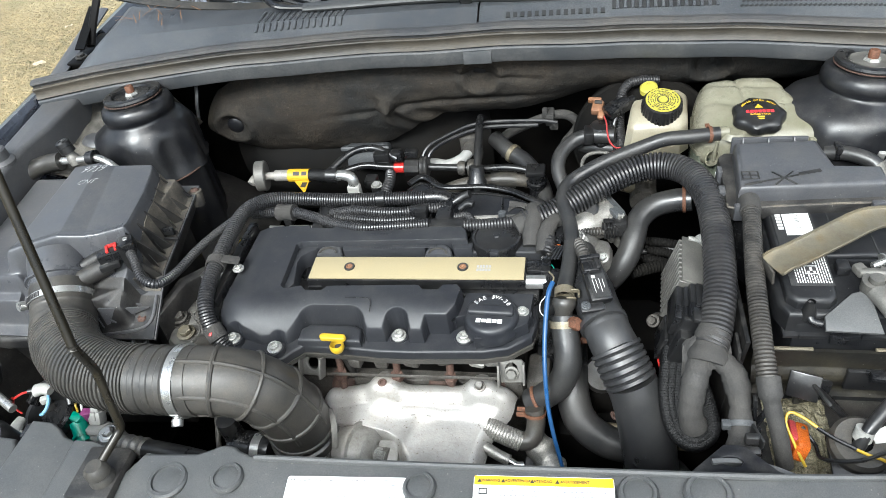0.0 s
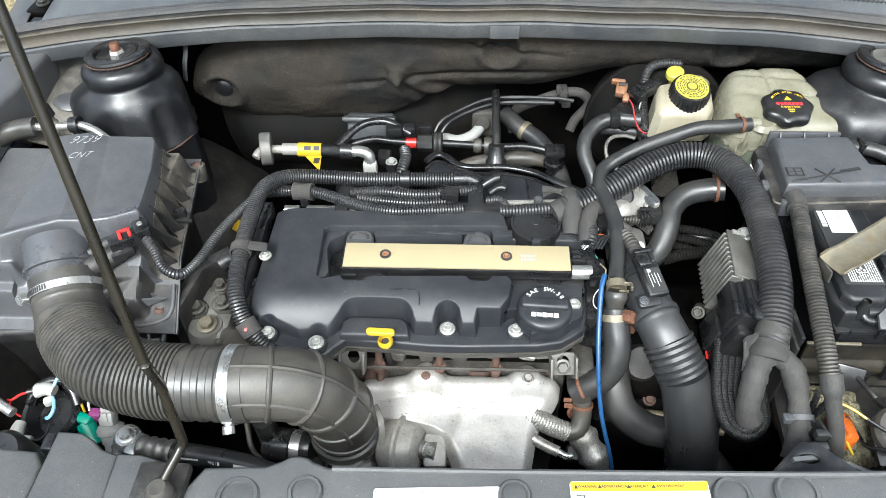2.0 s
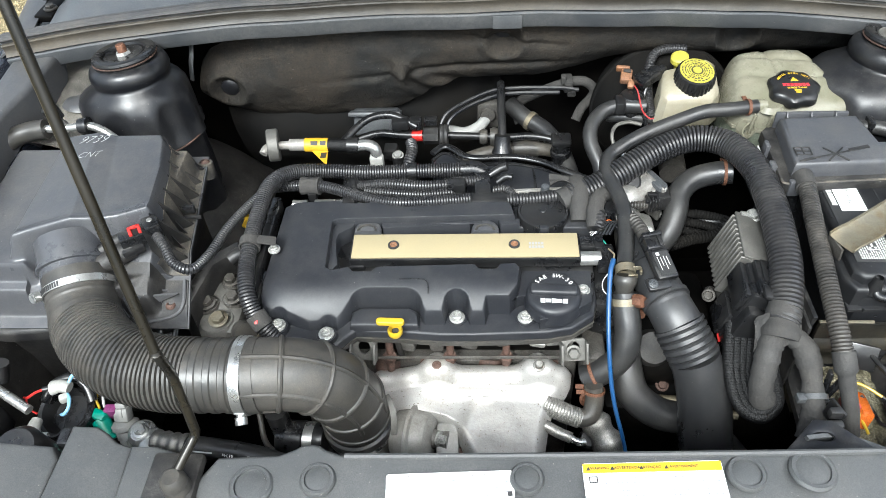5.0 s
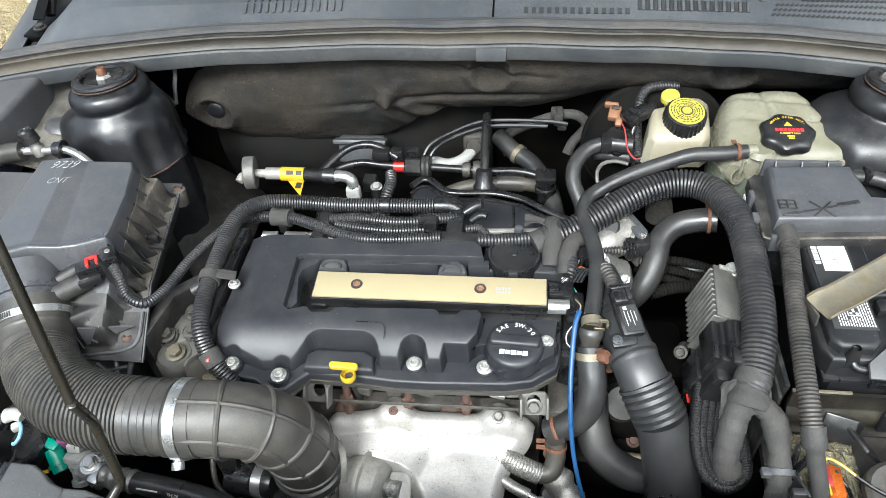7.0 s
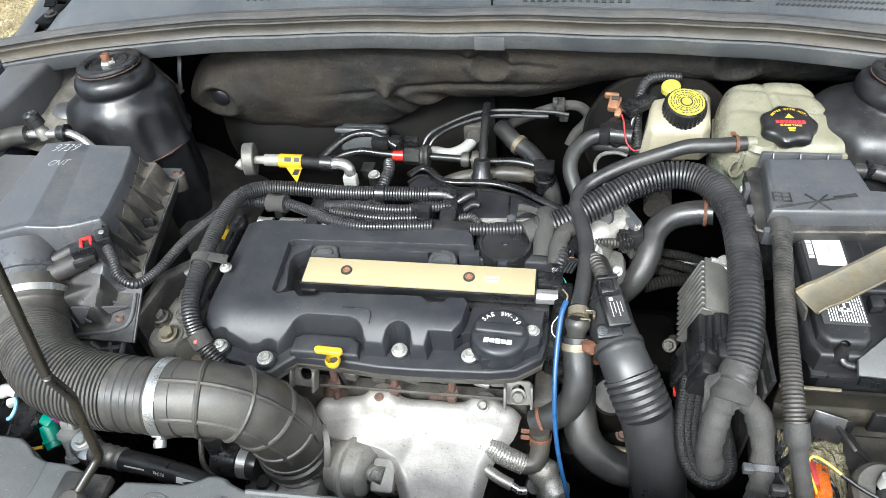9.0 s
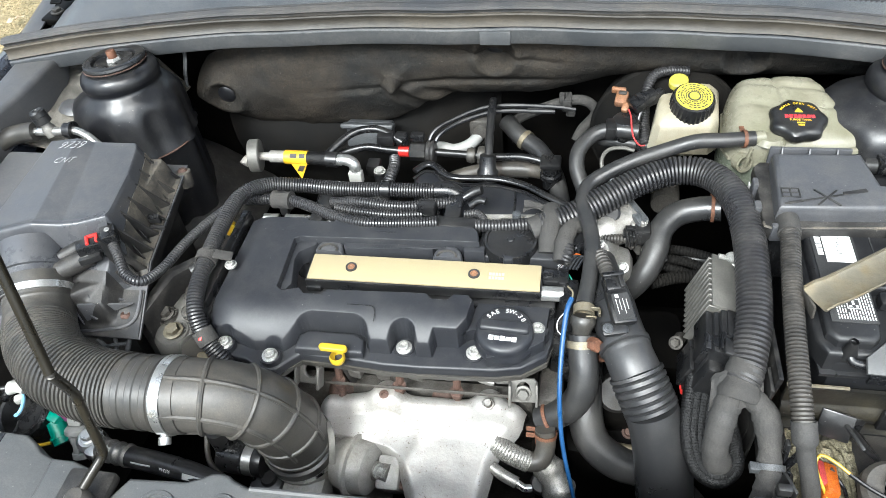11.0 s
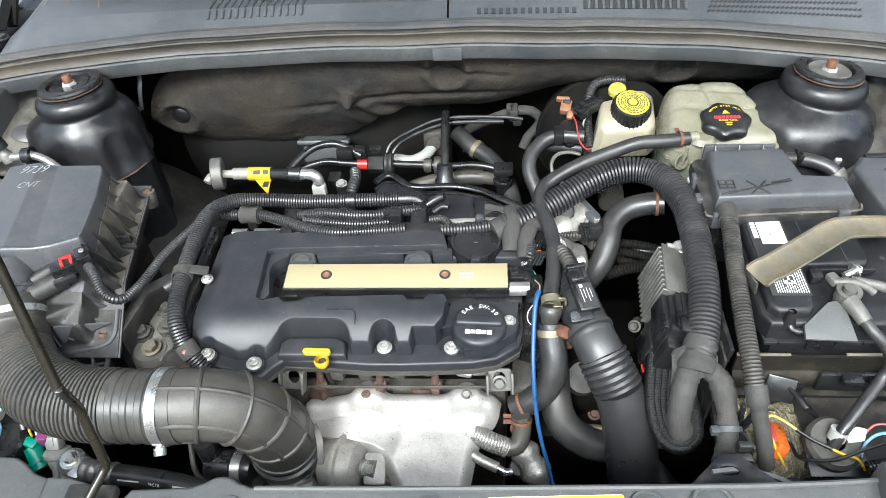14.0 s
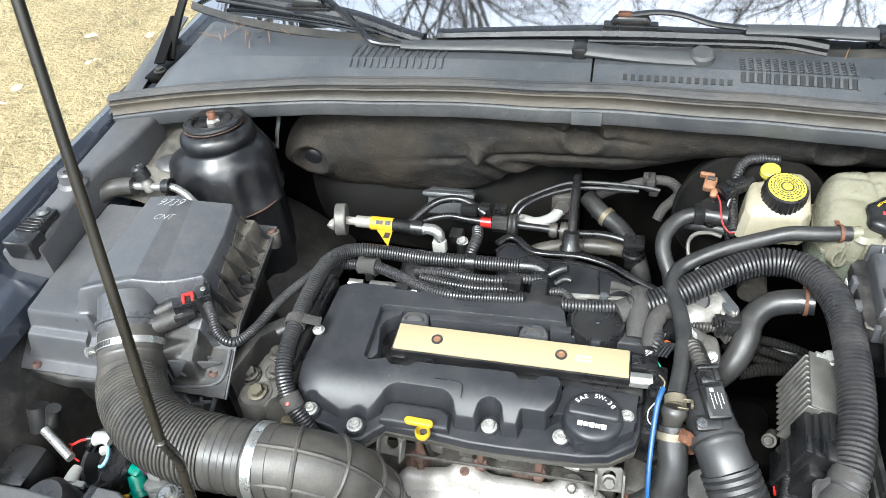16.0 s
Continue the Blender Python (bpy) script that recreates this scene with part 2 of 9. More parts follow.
M_RUST = mat("rusted_copper_steel", (0.1296, 0.05443, 0.02851), 0.7, 0.2, second=(0.06912, 0.03168, 0.02016), amount=0.8, coarse=60, fine=500, bump=0.5)
M_RUSTDARK = mat("dark_rusty_iron", (0.085, 0.048, 0.036), 0.75, 0.2, second=(0.03, 0.024, 0.02), amount=0.8, coarse=30, fine=300, bump=0.5)
M_CREAM = mat("cream_epoxy_resin", (0.2679, 0.22654, 0.13724), 0.5, spec=0.2, second=(0.2961, 0.24158, 0.1363), amount=0.5, coarse=28, fine=500, bump=0.05, grain=0.06)
M_WHITE = mat("white_paper_label", (0.78, 0.78, 0.76), 0.5, second=(0.62, 0.6, 0.56), amount=0.4, coarse=25, fine=300, bump=0.03, grain=0.1)
M_WHITEPL = mat("white_connector_plastic", (0.279, 0.279, 0.261), 0.45, second=(0.18, 0.171, 0.1485), amount=0.5, coarse=40, fine=300, grain=0.1)
M_BAR = mat("grey_print", (0.24, 0.24, 0.25), 0.6, bump=0)
M_BLACKINK = mat("black_print", (0.02, 0.02, 0.02), 0.6, bump=0)
M_WHITEINK = mat("white_print", (0.5184, 0.5184, 0.504), 0.5, bump=0, grain=0.1)
M_CHALK = mat("white_chalk_mark", (0.4125, 0.42, 0.42), 0.8, second=(0.15, 0.15, 0.15), amount=0.9, coarse=160, fine=900, bump=0)
M_YELLOW = mat("yellow_plastic", (0.425, 0.2805, 0.017), 0.36, second=(0.357, 0.238, 0.017), amount=0.5, coarse=40, fine=300, bump=0.05, grain=0.1)
M_YLABEL = mat("yellow_label", (0.49062, 0.29172, 0.01326), 0.45, second=(0.3978, 0.22542, 0.01326), amount=0.4, coarse=40, fine=300, bump=0.03, grain=0.1)
M_CAPYEL = mat("worn_yellow_cap", (0.4, 0.36, 0.05), 0.5, second=(0.2, 0.17, 0.03), amount=0.6, coarse=90, fine=300, bump=0.1)
M_TANK = mat("aged_translucent_tank", (0.1763, 0.16856, 0.12728), 0.26, second=(0.1161, 0.11352, 0.0731), amount=1.0, coarse=16, fine=60, bump=0.08, dust=0.55, dots=0.1, uneven=0.3, grain=0.08, dust_col=(0.12, 0.105, 0.07))
M_TANKLOW = mat("green_stained_tank", (0.12, 0.135, 0.105), 0.28, second=(0.10, 0.11, 0.075), amount=0.7, coarse=9, fine=140, bump=0.08, dust=0.3, uneven=0.2, dust_col=(0.12, 0.105, 0.07), grain=0.1)
M_BRAKERES = mat("ivory_reservoir_plastic", (0.27696, 0.25629, 0.19444), 0.36, second=(0.2049, 0.17075, 0.10814), amount=0.75, coarse=12, fine=140, bump=0.06, dust=0.25, uneven=0.15, dust_col=(0.22, 0.17, 0.10), grain=0.1)
M_RED = mat("red_plastic", (0.3575, 0.0195, 0.01625), 0.4, bump=0, grain=0.1)
M_REDINK = mat("red_print", (0.434, 0.021, 0.028), 0.5, bump=0)
M_YELINK = mat("yellow_print", (0.4875, 0.325, 0.0195), 0.5, bump=0)
M_BLUE = mat("blue_tube_plastic", (0.0102, 0.05355, 0.14663), 0.35, second=(0.01275, 0.05737, 0.153), amount=0.5, coarse=30, bump=0, grain=0.1)
M_LBLUE = mat("light_blue_wire", (0.15, 0.312, 0.45), 0.4, bump=0, grain=0.1)
M_GREEN = mat("green_connector_plastic", (0.0, 0.2025, 0.135), 0.4, bump=0.05, grain=0.1)
M_PURPLE = mat("purple_connector_plastic", (0.16, 0.03, 0.11), 0.5, bump=0.05)
M_GREYPL = mat("light_grey_plastic", (0.2592, 0.2592, 0.2496), 0.5, second=(0.144, 0.1344, 0.1248), amount=0.5, coarse=12, grain=0.1, bump=0.06, dust=0.15)
M_MIDGREY = mat("mid_grey_plastic", (0.048, 0.0512, 0.0544), 0.5, second=(0.04, 0.04, 0.04), amount=0.5, coarse=30)
M_ORANGE = mat("amber_reflector", (0.3876, 0.0918, 0.0153), 0.2, second=(0.408, 0.0714, 0.0102), amount=0.5, coarse=60, bump=0.2)
M_REDREF = mat("dull_red_plastic", (0.3, 0.035, 0.035), 0.4)
M_GOLD = mat("gold_chromate_steel", (0.2, 0.18, 0.135), 0.42, 0.6, second=(0.075, 0.065, 0.045), amount=0.7, coarse=18, fine=150, bump=0.3, dust=0.6, dots=0.2, uneven=0.2, dust_col=(0.17, 0.125, 0.055), grain=0.15)
M_TRAY = mat("dirty_painted_tray", (0.00624, 0.00593, 0.0053), 0.5, second=(0.02252, 0.0185, 0.00965), amount=0.9, coarse=20, fine=90, bump=0.3, dust=0.14, dots=0.2, uneven=0.5, dust_col=(0.105, 0.092, 0.056))
M_BATT = mat("battery_case_plastic", (0.00798, 0.0084, 0.00966), 0.38, second=(0.021, 0.021, 0.021), amount=0.4, coarse=14, fine=900, bump=0.3, depth=0.0003, dust=0.06, dots=0.15, grain=0.2, spec=0.35)
M_DEBRIS = mat("dry_soil_debris", (0.119, 0.105, 0.063), 0.9, second=(0.294, 0.266, 0.189), amount=0.9, coarse=90, fine=350, bump=1.0, depth=0.003)
M_FOIL = mat("crinkled_silver_foil", (0.275, 0.26675, 0.2475), 0.45, 0.7, second=(0.165, 0.154, 0.132), amount=0.6, coarse=60, fine=240, bump=0.6, depth=0.001)
M_BRAID = mat("black_braided_sleeve", (0.002621, 0.002621, 0.002822), 0.5, second=(0.0063, 0.0063, 0.0063), amount=0.5, coarse=50, fine=900, bump=0.9, depth=0.001, grain=0.2, spec=0.3)
M_LEAD = mat("dull_lead", (0.10391, 0.10044, 0.09178), 0.55, 0.4, second=(0.17318, 0.16626, 0.14894), amount=0.7, coarse=50, fine=300, bump=0.5, grain=0.15)
# Near-black base: the deep bay's shade is put into this colour.
M_UNDER = mat("shade_black_metal", (0.00196, 0.00185, 0.00179), 0.5, spec=0.12, second=(0.0056, 0.00448, 0.00336), amount=0.6, coarse=14, fine=120, bump=0.4)
M_ROD = mat("dark_painted_rod", (0.00968, 0.00836, 0.00572), 0.3, 0.3, second=(0.01856, 0.01485, 0.00866), amount=0.6, coarse=12, fine=300, bump=0.05, grain=0.1)
M_NEEDLE = mat("dry_pine_needle", (0.20, 0.105, 0.05), 0.7, bump=0)
M_BARK = mat("grey_brown_bark", (0.10, 0.085, 0.07), 0.9, second=(0.05, 0.04, 0.032), amount=0.8, coarse=3, fine=30, bump=0.6, depth=0.02)
M_STRAW = mat("dry_straw", (0.345, 0.262, 0.137), 0.75, second=(0.135, 0.107, 0.05), amount=1.0, coarse=16, fine=9, bump=0)
M_LEAF = mat("pale_dead_leaf", (0.62, 0.52, 0.40), 0.7, second=(0.42, 0.3, 0.18), amount=0.7, coarse=20, fine=90, bump=0.1)
M_GROUND = mat("dry_winter_lawn", (0.216, 0.172, 0.084), 0.95, second=(0.12, 0.10, 0.048), amount=0.9, coarse=2.5, fine=40, bump=1.0, speck=(0.52, 0.45, 0.3), speck_at=0.6, depth=0.03)
M_GLASS = mat("windscreen_glass", (0.012, 0.014, 0.016), 0.03, second=(0.014, 0.015, 0.016), amount=0.2, bump=0, rough_var=0.01, coat=1.0, ior=2.6, spec=1.0, grain=0.0)


# ---- mesh helpers ----
ROOT = {}


def finish(bm, name, material, angle=38):
    bmesh.ops.recalc_face_normals(bm, faces=bm.faces)
    for f in bm.faces:
        f.smooth = True
    lim = radians(angle)
    for e in bm.edges:
        e.smooth = len(e.link_faces) == 2 and e.calc_face_angle(0) < lim
    me = bpy.data.meshes.new(name)
    bm.to_mesh(me)
    bm.free()
    me.materials.append(material)
    return me


def thing(name, loc, label, category, group="", kind=""):
    ob = new(name)
    ob.empty_display_size = 0.02
    ob.location = loc
    ROOT[ob] = Vector(loc)
    return tagged(ob, label, category, group, kind)


def part(name, bm, material, parent, label="", angle=38):
    base = ROOT[parent]
    bmesh.ops.translate(bm, vec=-base, verts=bm.verts)
    ob = new(name, finish(bm, name, material, angle))
    ob.parent = parent
    ROOT[ob] = base
    return tagged(ob, label)


def solo(name, bm, material, label, category, group="", kind="", angle=38):
    zs = [v.co for v in bm.verts]
    c = sum(zs, Vector()) / len(zs)
    c.z = min(v.z for v in zs)
    bmesh.ops.translate(bm, vec=-c, verts=bm.verts)
    ob = new(name, finish(bm, name, material, angle))
    ob.location = c
    ROOT[ob] = c
    return tagged(ob, label, category, group, kind)


def merge(*bms):
    out = bmesh.new()
    for b in bms:
        tmp = bpy.data.meshes.new("tmp")
        b.to_mesh(tmp)
        b.free()
        out.from_mesh(tmp)
        bpy.data.meshes.remove(tmp)
    return out


def moved(bm, m):
    bmesh.ops.transform(bm, matrix=m, verts=bm.verts)
    return bm


def box(c, s, bev=0.0, seg=2, top=(1.0, 1.0), turn=(0, 0, 0), shift=(0.0, 0.0)):
    """A box at centre c with size s; its top scaled by top, moved by shift; rounded edges."""
    bm = bmesh.new()
    bmesh.ops.create_cube(bm, size=1.0)
    for v in bm.verts:
        up = v.co.z > 0
        v.co = Vector((v.co.x * s[0] * (top[0] if up else 1) + (shift[0] if up else 0), v.co.y * s[1] * (top[1] if up else 1) + (shift[1] if up else 0), v.co.z * s[2]))
    if bev:
        bmesh.ops.bevel(bm, geom=list(bm.edges), offset=bev, segments=seg, profile=0.5, affect="EDGES", clamp_overlap=True)
    return moved(bm, pose(*c, *turn))


def plate(outline, z0, z1, bev=0.0, seg=2, slope=None, holes=()):
    """An upright prism over an outline (x, y), with optional holes, its top edge rounded. slope(x, y) lifts it."""
    bm = bmesh.new()
    loops = []
    for pts in (outline, *holes):
        vs = [bm.verts.new((x, y, z1)) for x, y in pts]
        es = [bm.edges.new((vs[i], vs[(i + 1) % len(vs)])) for i in range(len(vs))]
        loops.append((vs, es))
    if holes:
        bmesh.ops.triangle_fill(bm, use_beauty=True, use_dissolve=True, edges=[e for _, es in loops for e in es])
    else:
        bm.faces.new(loops[0][0])
    top_edges = [e for _, es in loops for e in es]
    for vs, es in loops:
        low = [bm.verts.new((v.co.x, v.co.y, z0)) for v in vs]
        for i in range(len(vs)):
            j = (i + 1) % len(vs)
            bm.faces.new((vs[i], vs[j], low[j], low[i]))
        if not holes:
            bm.faces.new(list(reversed(low)))
    bmesh.ops.recalc_face_normals(bm, faces=bm.faces)
    if bev:
        bmesh.ops.bevel(bm, geom=top_edges, offset=bev, segments=seg, profile=0.5, affect="EDGES", clamp_overlap=True)
    if slope:
        for v in bm.verts:
            v.co.z += slope(v.co.x, v.co.y)
    return bm


def lathe(profile, n=28, m=None):
    """A turned shape from (radius, height) pairs; closed at ends with radius 0."""
    bm = bmesh.new()
    rings = []
    for r, z in profile:
        if r < 1e-6:
            rings.append([bm.verts.new((0, 0, z))])
        else:
            rings.append([bm.verts.new((r * math.cos(2 * math.pi * i / n), r * math.sin(2 * math.pi * i / n), z)) for i in range(n)])
    for a, b in zip(rings, rings[1:]):
        for i in range(n):
            j = (i + 1) % n
            if len(a) == 1 and len(b) == 1:
                continue
            if len(a) == 1:
                bm.faces.new((a[0], b[i], b[j]))
            elif len(b) == 1:
                bm.faces.new((a[i], a[j], b[0]))
            else:
                bm.faces.new((a[i], a[j], b[j], b[i]))
    return moved(bm, m) if m else bm


def aim(p, direction, spin=0.0):
    """A pose at p whose z axis points along direction."""
    q = Vector(direction).to_track_quat("Z", "Y").to_matrix().to_4x4()
    return Matrix.Translation(p) @ q @ Matrix.Rotation(radians(spin), 4, "Z")


def spline(pts, step):
    """Even points along a smooth curve through pts."""
    p = [Vector(q) for q in pts]
    p = [p[0] * 2 - p[1], *p, p[-1] * 2 - p[-2]]
    dense = []
    for i in range(1, len(p) - 2):
        a, b, c, d = p[i - 1:i + 3]
        for k in range(24):
            t = k / 24
            dense.append(0.5 * ((2 * b) + (c - a) * t + (2 * a - 5 * b + 4 * c - d) * t * t + (3 * b - a - 3 * c + d) * t ** 3))
    dense.append(p[-2])
    out, left = [dense[0]], step
    for a, b in zip(dense, dense[1:]):
        seg = (b - a).length
        pos = 0.0
        while seg - pos >= left and seg > 0:
            pos += left
            out.append(a.lerp(b, pos / seg))
            left = step
        left -= seg - pos
    if (out[-1] - dense[-1]).length > step * 0.3:
        out.append(dense[-1])
    return out


def tube(pts, r, n=14, step=0.006, pitch=0.0, depth=0.0, ends=True, wob=0.0, flat=1.0):
    """A hose through pts; r a radius or a function of 0..1; rings of that pitch and depth make it corrugated."""
    if pitch:
        step = pitch / 4
    path = spline(pts, step)
    bm = bmesh.new()
    rings = []
    up = None
    for i, c in enumerate(path):
        d = (path[min(i + 1, len(path) - 1)] - path[max(i - 1, 0)]).normalized()
        if up is None:
            up = d.orthogonal().normalized() if abs(d.z) > 0.9 else (Vector((0, 0, 1)) - d * d.z).normalized()
        up = (up - d * up.dot(d)).normalized()
        side = d.cross(up)
        u = i / max(1, len(path) - 1)
        rad = r(u) if callable(r) else r
        if pitch and i % 4 == 3:
            rad -= depth
        if wob:
            rad *= 1 + wob * noise.noise(c * 60)
        rings.append([bm.verts.new(c + (up * math.sin(2 * math.pi * k / n) * flat + side * math.cos(2 * math.pi * k / n)) * rad) for k in range(n)])
    for a, b in zip(rings, rings[1:]):
        for k in range(n):
            j = (k + 1) % n
            bm.faces.new((a[k], a[j], b[j], b[k]))
    if ends:
        bm.faces.new(list(reversed(rings[0])))
        bm.faces.new(rings[-1])
    return bm


def rod(a, b, r, n=12):
    return tube([a, b], r, n, step=max(0.002, (Vector(b) - Vector(a)).length / 2))


def hexbolt(p, direction, r=0.007, h=0.006, washer=True, torx=False):
    """A flanged bolt head."""
    bm = lathe([(0, -0.001), (r * 1.45, -0.001), (r * 1.45, 0.001), (r * 1.2, 0.0018), (r * 1.0, 0.0018)] if washer else [(0, 0), (r, 0)], 20)
    head = lathe([(r, 0.001), (r, h * 0.85), (r * 0.86, h), (r * 0.5, h), (r * 0.45, h * 0.55), (0, h * 0.5)] if torx else [(r, 0.001), (r, h * 0.88), (r * 0.88, h), (0, h)], 12 if torx else 6)
    return moved(merge(bm, head), aim(p, direction))


def ring_clamp(p, direction, r, width, thick=0.0015):
    return lathe([(r, -width / 2), (r + thick, -width / 2), (r + thick, width / 2), (r, width / 2), (r, -width / 2)], 36, aim(p, direction))


def writing(text, m, size, material, name="lettering", parent=None, thick=0.0003, shear=0.0, offset=0.0):
    cu = bpy.data.curves.new("text", "FONT")
    cu.body, cu.size, cu.extrude, cu.align_x, cu.align_y, cu.shear = text, size, thick, "CENTER", "CENTER", shear
    cu.resolution_u = 3
    cu.offset = offset
    tmp = bpy.data.objects.new("text", cu)
    me = bpy.data.meshes.new_from_object(tmp)
    bm = bmesh.new()
    bm.from_mesh(me)
    bpy.data.objects.remove(tmp)
    bpy.data.curves.remove(cu)
    bpy.data.meshes.remove(me)
    moved(bm, m)
    return part(name, bm, material, parent)


def sheet(fn, nu, nv, thick=0.0):
    """A grid surface fn(u, v), u and v from 0 to 1; given a thickness it becomes a solid."""
    bm = bmesh.new()
    g = [[bm.verts.new(fn(i / nu, j / nv)) for j in range(nv + 1)] for i in range(nu + 1)]
    for i in range(nu):
        for j in range(nv):
            bm.faces.new((g[i][j], g[i + 1][j], g[i + 1][j + 1], g[i][j + 1]))
    if thick:
        bmesh.ops.recalc_face_normals(bm, faces=bm.faces)
        bmesh.ops.solidify(bm, geom=list(bm.faces), thickness=thick)
    return bm


def structure(name, bm, material, label, category, angle=38):
    return solo(name, bm, material, label, category, kind="structure", angle=angle)


# ---- ground ----
def ground_height(x, y):
    return 0.012 * noise.noise(Vector((x * 1.3, y * 1.3, 0)))


near = sheet(lambda u, v: Vector((-60 + 120 * u, -60 + 120 * v, 0)), 60, 60)
for v_ in near.verts:
    if abs(v_.co.x) > 59 or abs(v_.co.y) > 59:
        v_.co.x *= 25
        v_.co.y *= 25
    else:
        v_.co.z = ground_height(v_.co.x, v_.co.y) - 0.01
structure("ground", near, M_GROUND, "dry straw-coloured winter lawn beside the car", "ground")


def straw():
    rnd = random.Random(5)
    bm = bmesh.new()
    for _ in range(28000):
        x, y = -0.75 - 2.6 * rnd.random() ** 1.2, 0.0 + 3.4 * rnd.random()
        a, ln, w = rnd.uniform(0, 6.283), rnd.uniform(0.018, 0.065), rnd.uniform(0.0007, 0.0018)
        z = ground_height(x, y) + rnd.uniform(0, 0.012)
        d = Vector((math.cos(a), math.sin(a), rnd.uniform(-0.05, 0.45))) * ln
        s = Vector((-math.sin(a), math.cos(a), rnd.uniform(-0.6, 0.6))) * w
        p = Vector((x, y, z))
        m = p + d * 0.5 + Vector((0, 0, rnd.uniform(0, 0.012)))
        q = [bm.verts.new(c) for c in (p - s, p + s, m + s, m - s, p + d)]
        bm.faces.new(q[:4])
        bm.faces.new((q[3], q[2], q[4]))
    return bm


solo("dry_grass", straw(), M_STRAW, "matted dry straw grass lying on the lawn", "grass", kind="stuff")


def dead_leaf(p, size, turn, material=M_LEAF, label="pale curled dead leaf on the dry lawn"):
    n = 10
    bm = bmesh.new()
    pts = [(math.cos(2 * math.pi * i / n) * size, math.sin(2 * math.pi * i / n) * size * (0.55 + 0.12 * math.sin(i * 5))) for i in range(n)]
    c = bm.verts.new((0, 0, 0.004))
    vs = [bm.verts.new((x, y, 0.25 * abs(y) + 0.006 * math.sin(3 * x / size))) for x, y in pts]
    for i in range(n):
        bm.faces.new((c, vs[i], vs[(i + 1) % n]))
    bmesh.ops.solidify(bm, geom=list(bm.faces), thickness=0.0006)
    moved(bm, pose(*p, 8, 5, turn))
    return solo("dead_leaf", bm, material, label, "leaf", group="dead leaves")


rl = random.Random(11)
for _ in range(34):
    lx, ly = rl.uniform(-2.7, -0.85), rl.uniform(0.3, 3.2)
    dead_leaf((lx, ly, ground_height(lx, ly) + 0.02), rl.uniform(0.02, 0.042), rl.uniform(0, 360))

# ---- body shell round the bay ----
structure("undertray", box((0, 0.38, 0.33), (1.4, 0.9, 0.02)), M_UNDER, "undertray below the engine, near-black for deep shade", "undertray")
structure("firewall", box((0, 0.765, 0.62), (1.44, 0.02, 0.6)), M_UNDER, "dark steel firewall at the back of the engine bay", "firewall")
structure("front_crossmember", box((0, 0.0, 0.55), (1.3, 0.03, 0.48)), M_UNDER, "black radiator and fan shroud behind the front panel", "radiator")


def apron(side):
    """Inner wing: an upright wall that turns into a ledge at the top."""
    def fn(u, v):
        y = -0.05 + 0.82 * u
        if v < 0.6:
            return Vector((side * (0.60 + 0.02 * v), y, 0.32 + 0.9 * v * 0.58))
        w = (v - 0.6) / 0.4
        return Vector((side * (0.612 + 0.10 * w), y, 0.633 + 0.22 * w ** 0.6 + 0.03 * u))
    return sheet(fn, 20, 14, 0.004)


structure("wheel_arch_left", sheet(lambda u, v: Vector((-0.55 + 0.15 * u + 0.02 * math.sin(3 * v), 0.46 + 0.25 * v, 0.745 - 0.10 * u ** 1.6 - 0.03 * (2 * v - 1) ** 2 + 0.004 * noise.noise(Vector((u * 5, v * 5, 3))))), 24, 24, 0.003), M_DARK, "dusty grey wheel arch below the strut tower", "body panel")
structure("inner_wing_left", apron(-1), M_PAINT_DUSTY, "dusty black painted inner wing panel", "body panel")
structure("inner_wing_right", apron(1), M_PAINT_DUSTY, "dusty black painted inner wing panel", "body panel")


def fender(side):
    prof = [(0.655, 0.845), (0.66, 0.87), (0.695, 0.885), (0.705, 0.905), (0.715, 0.925), (0.728, 0.932), (0.745, 0.928), (0.775, 0.905), (0.81, 0.86), (0.845, 0.78), (0.862, 0.68), (0.865, 0.5), (0.85, 0.3)]

    def fn(u, v):
        k = v * (len(prof) - 1)
        i = min(int(k), len(prof) - 2)
        f = k - i
        x = prof[i][0] * (1 - f) + prof[i + 1][0] * f
        z = prof[i][1] * (1 - f) + prof[i + 1][1] * f
        y = -0.25 + 1.35 * u
        return Vector((side * (x - 0.05 * max(0, 0.3 - u) * 1.2), y, z + 0.05 * (u - 0.55)))
    return sheet(fn, 40, 36, 0.003)


structure("fender_left", fender(-1), M_FENDER, "dark blue-black glossy front wing", "car wing")
structure("fender_right", fender(1), M_FENDER, "dark blue-black glossy front wing", "car wing")


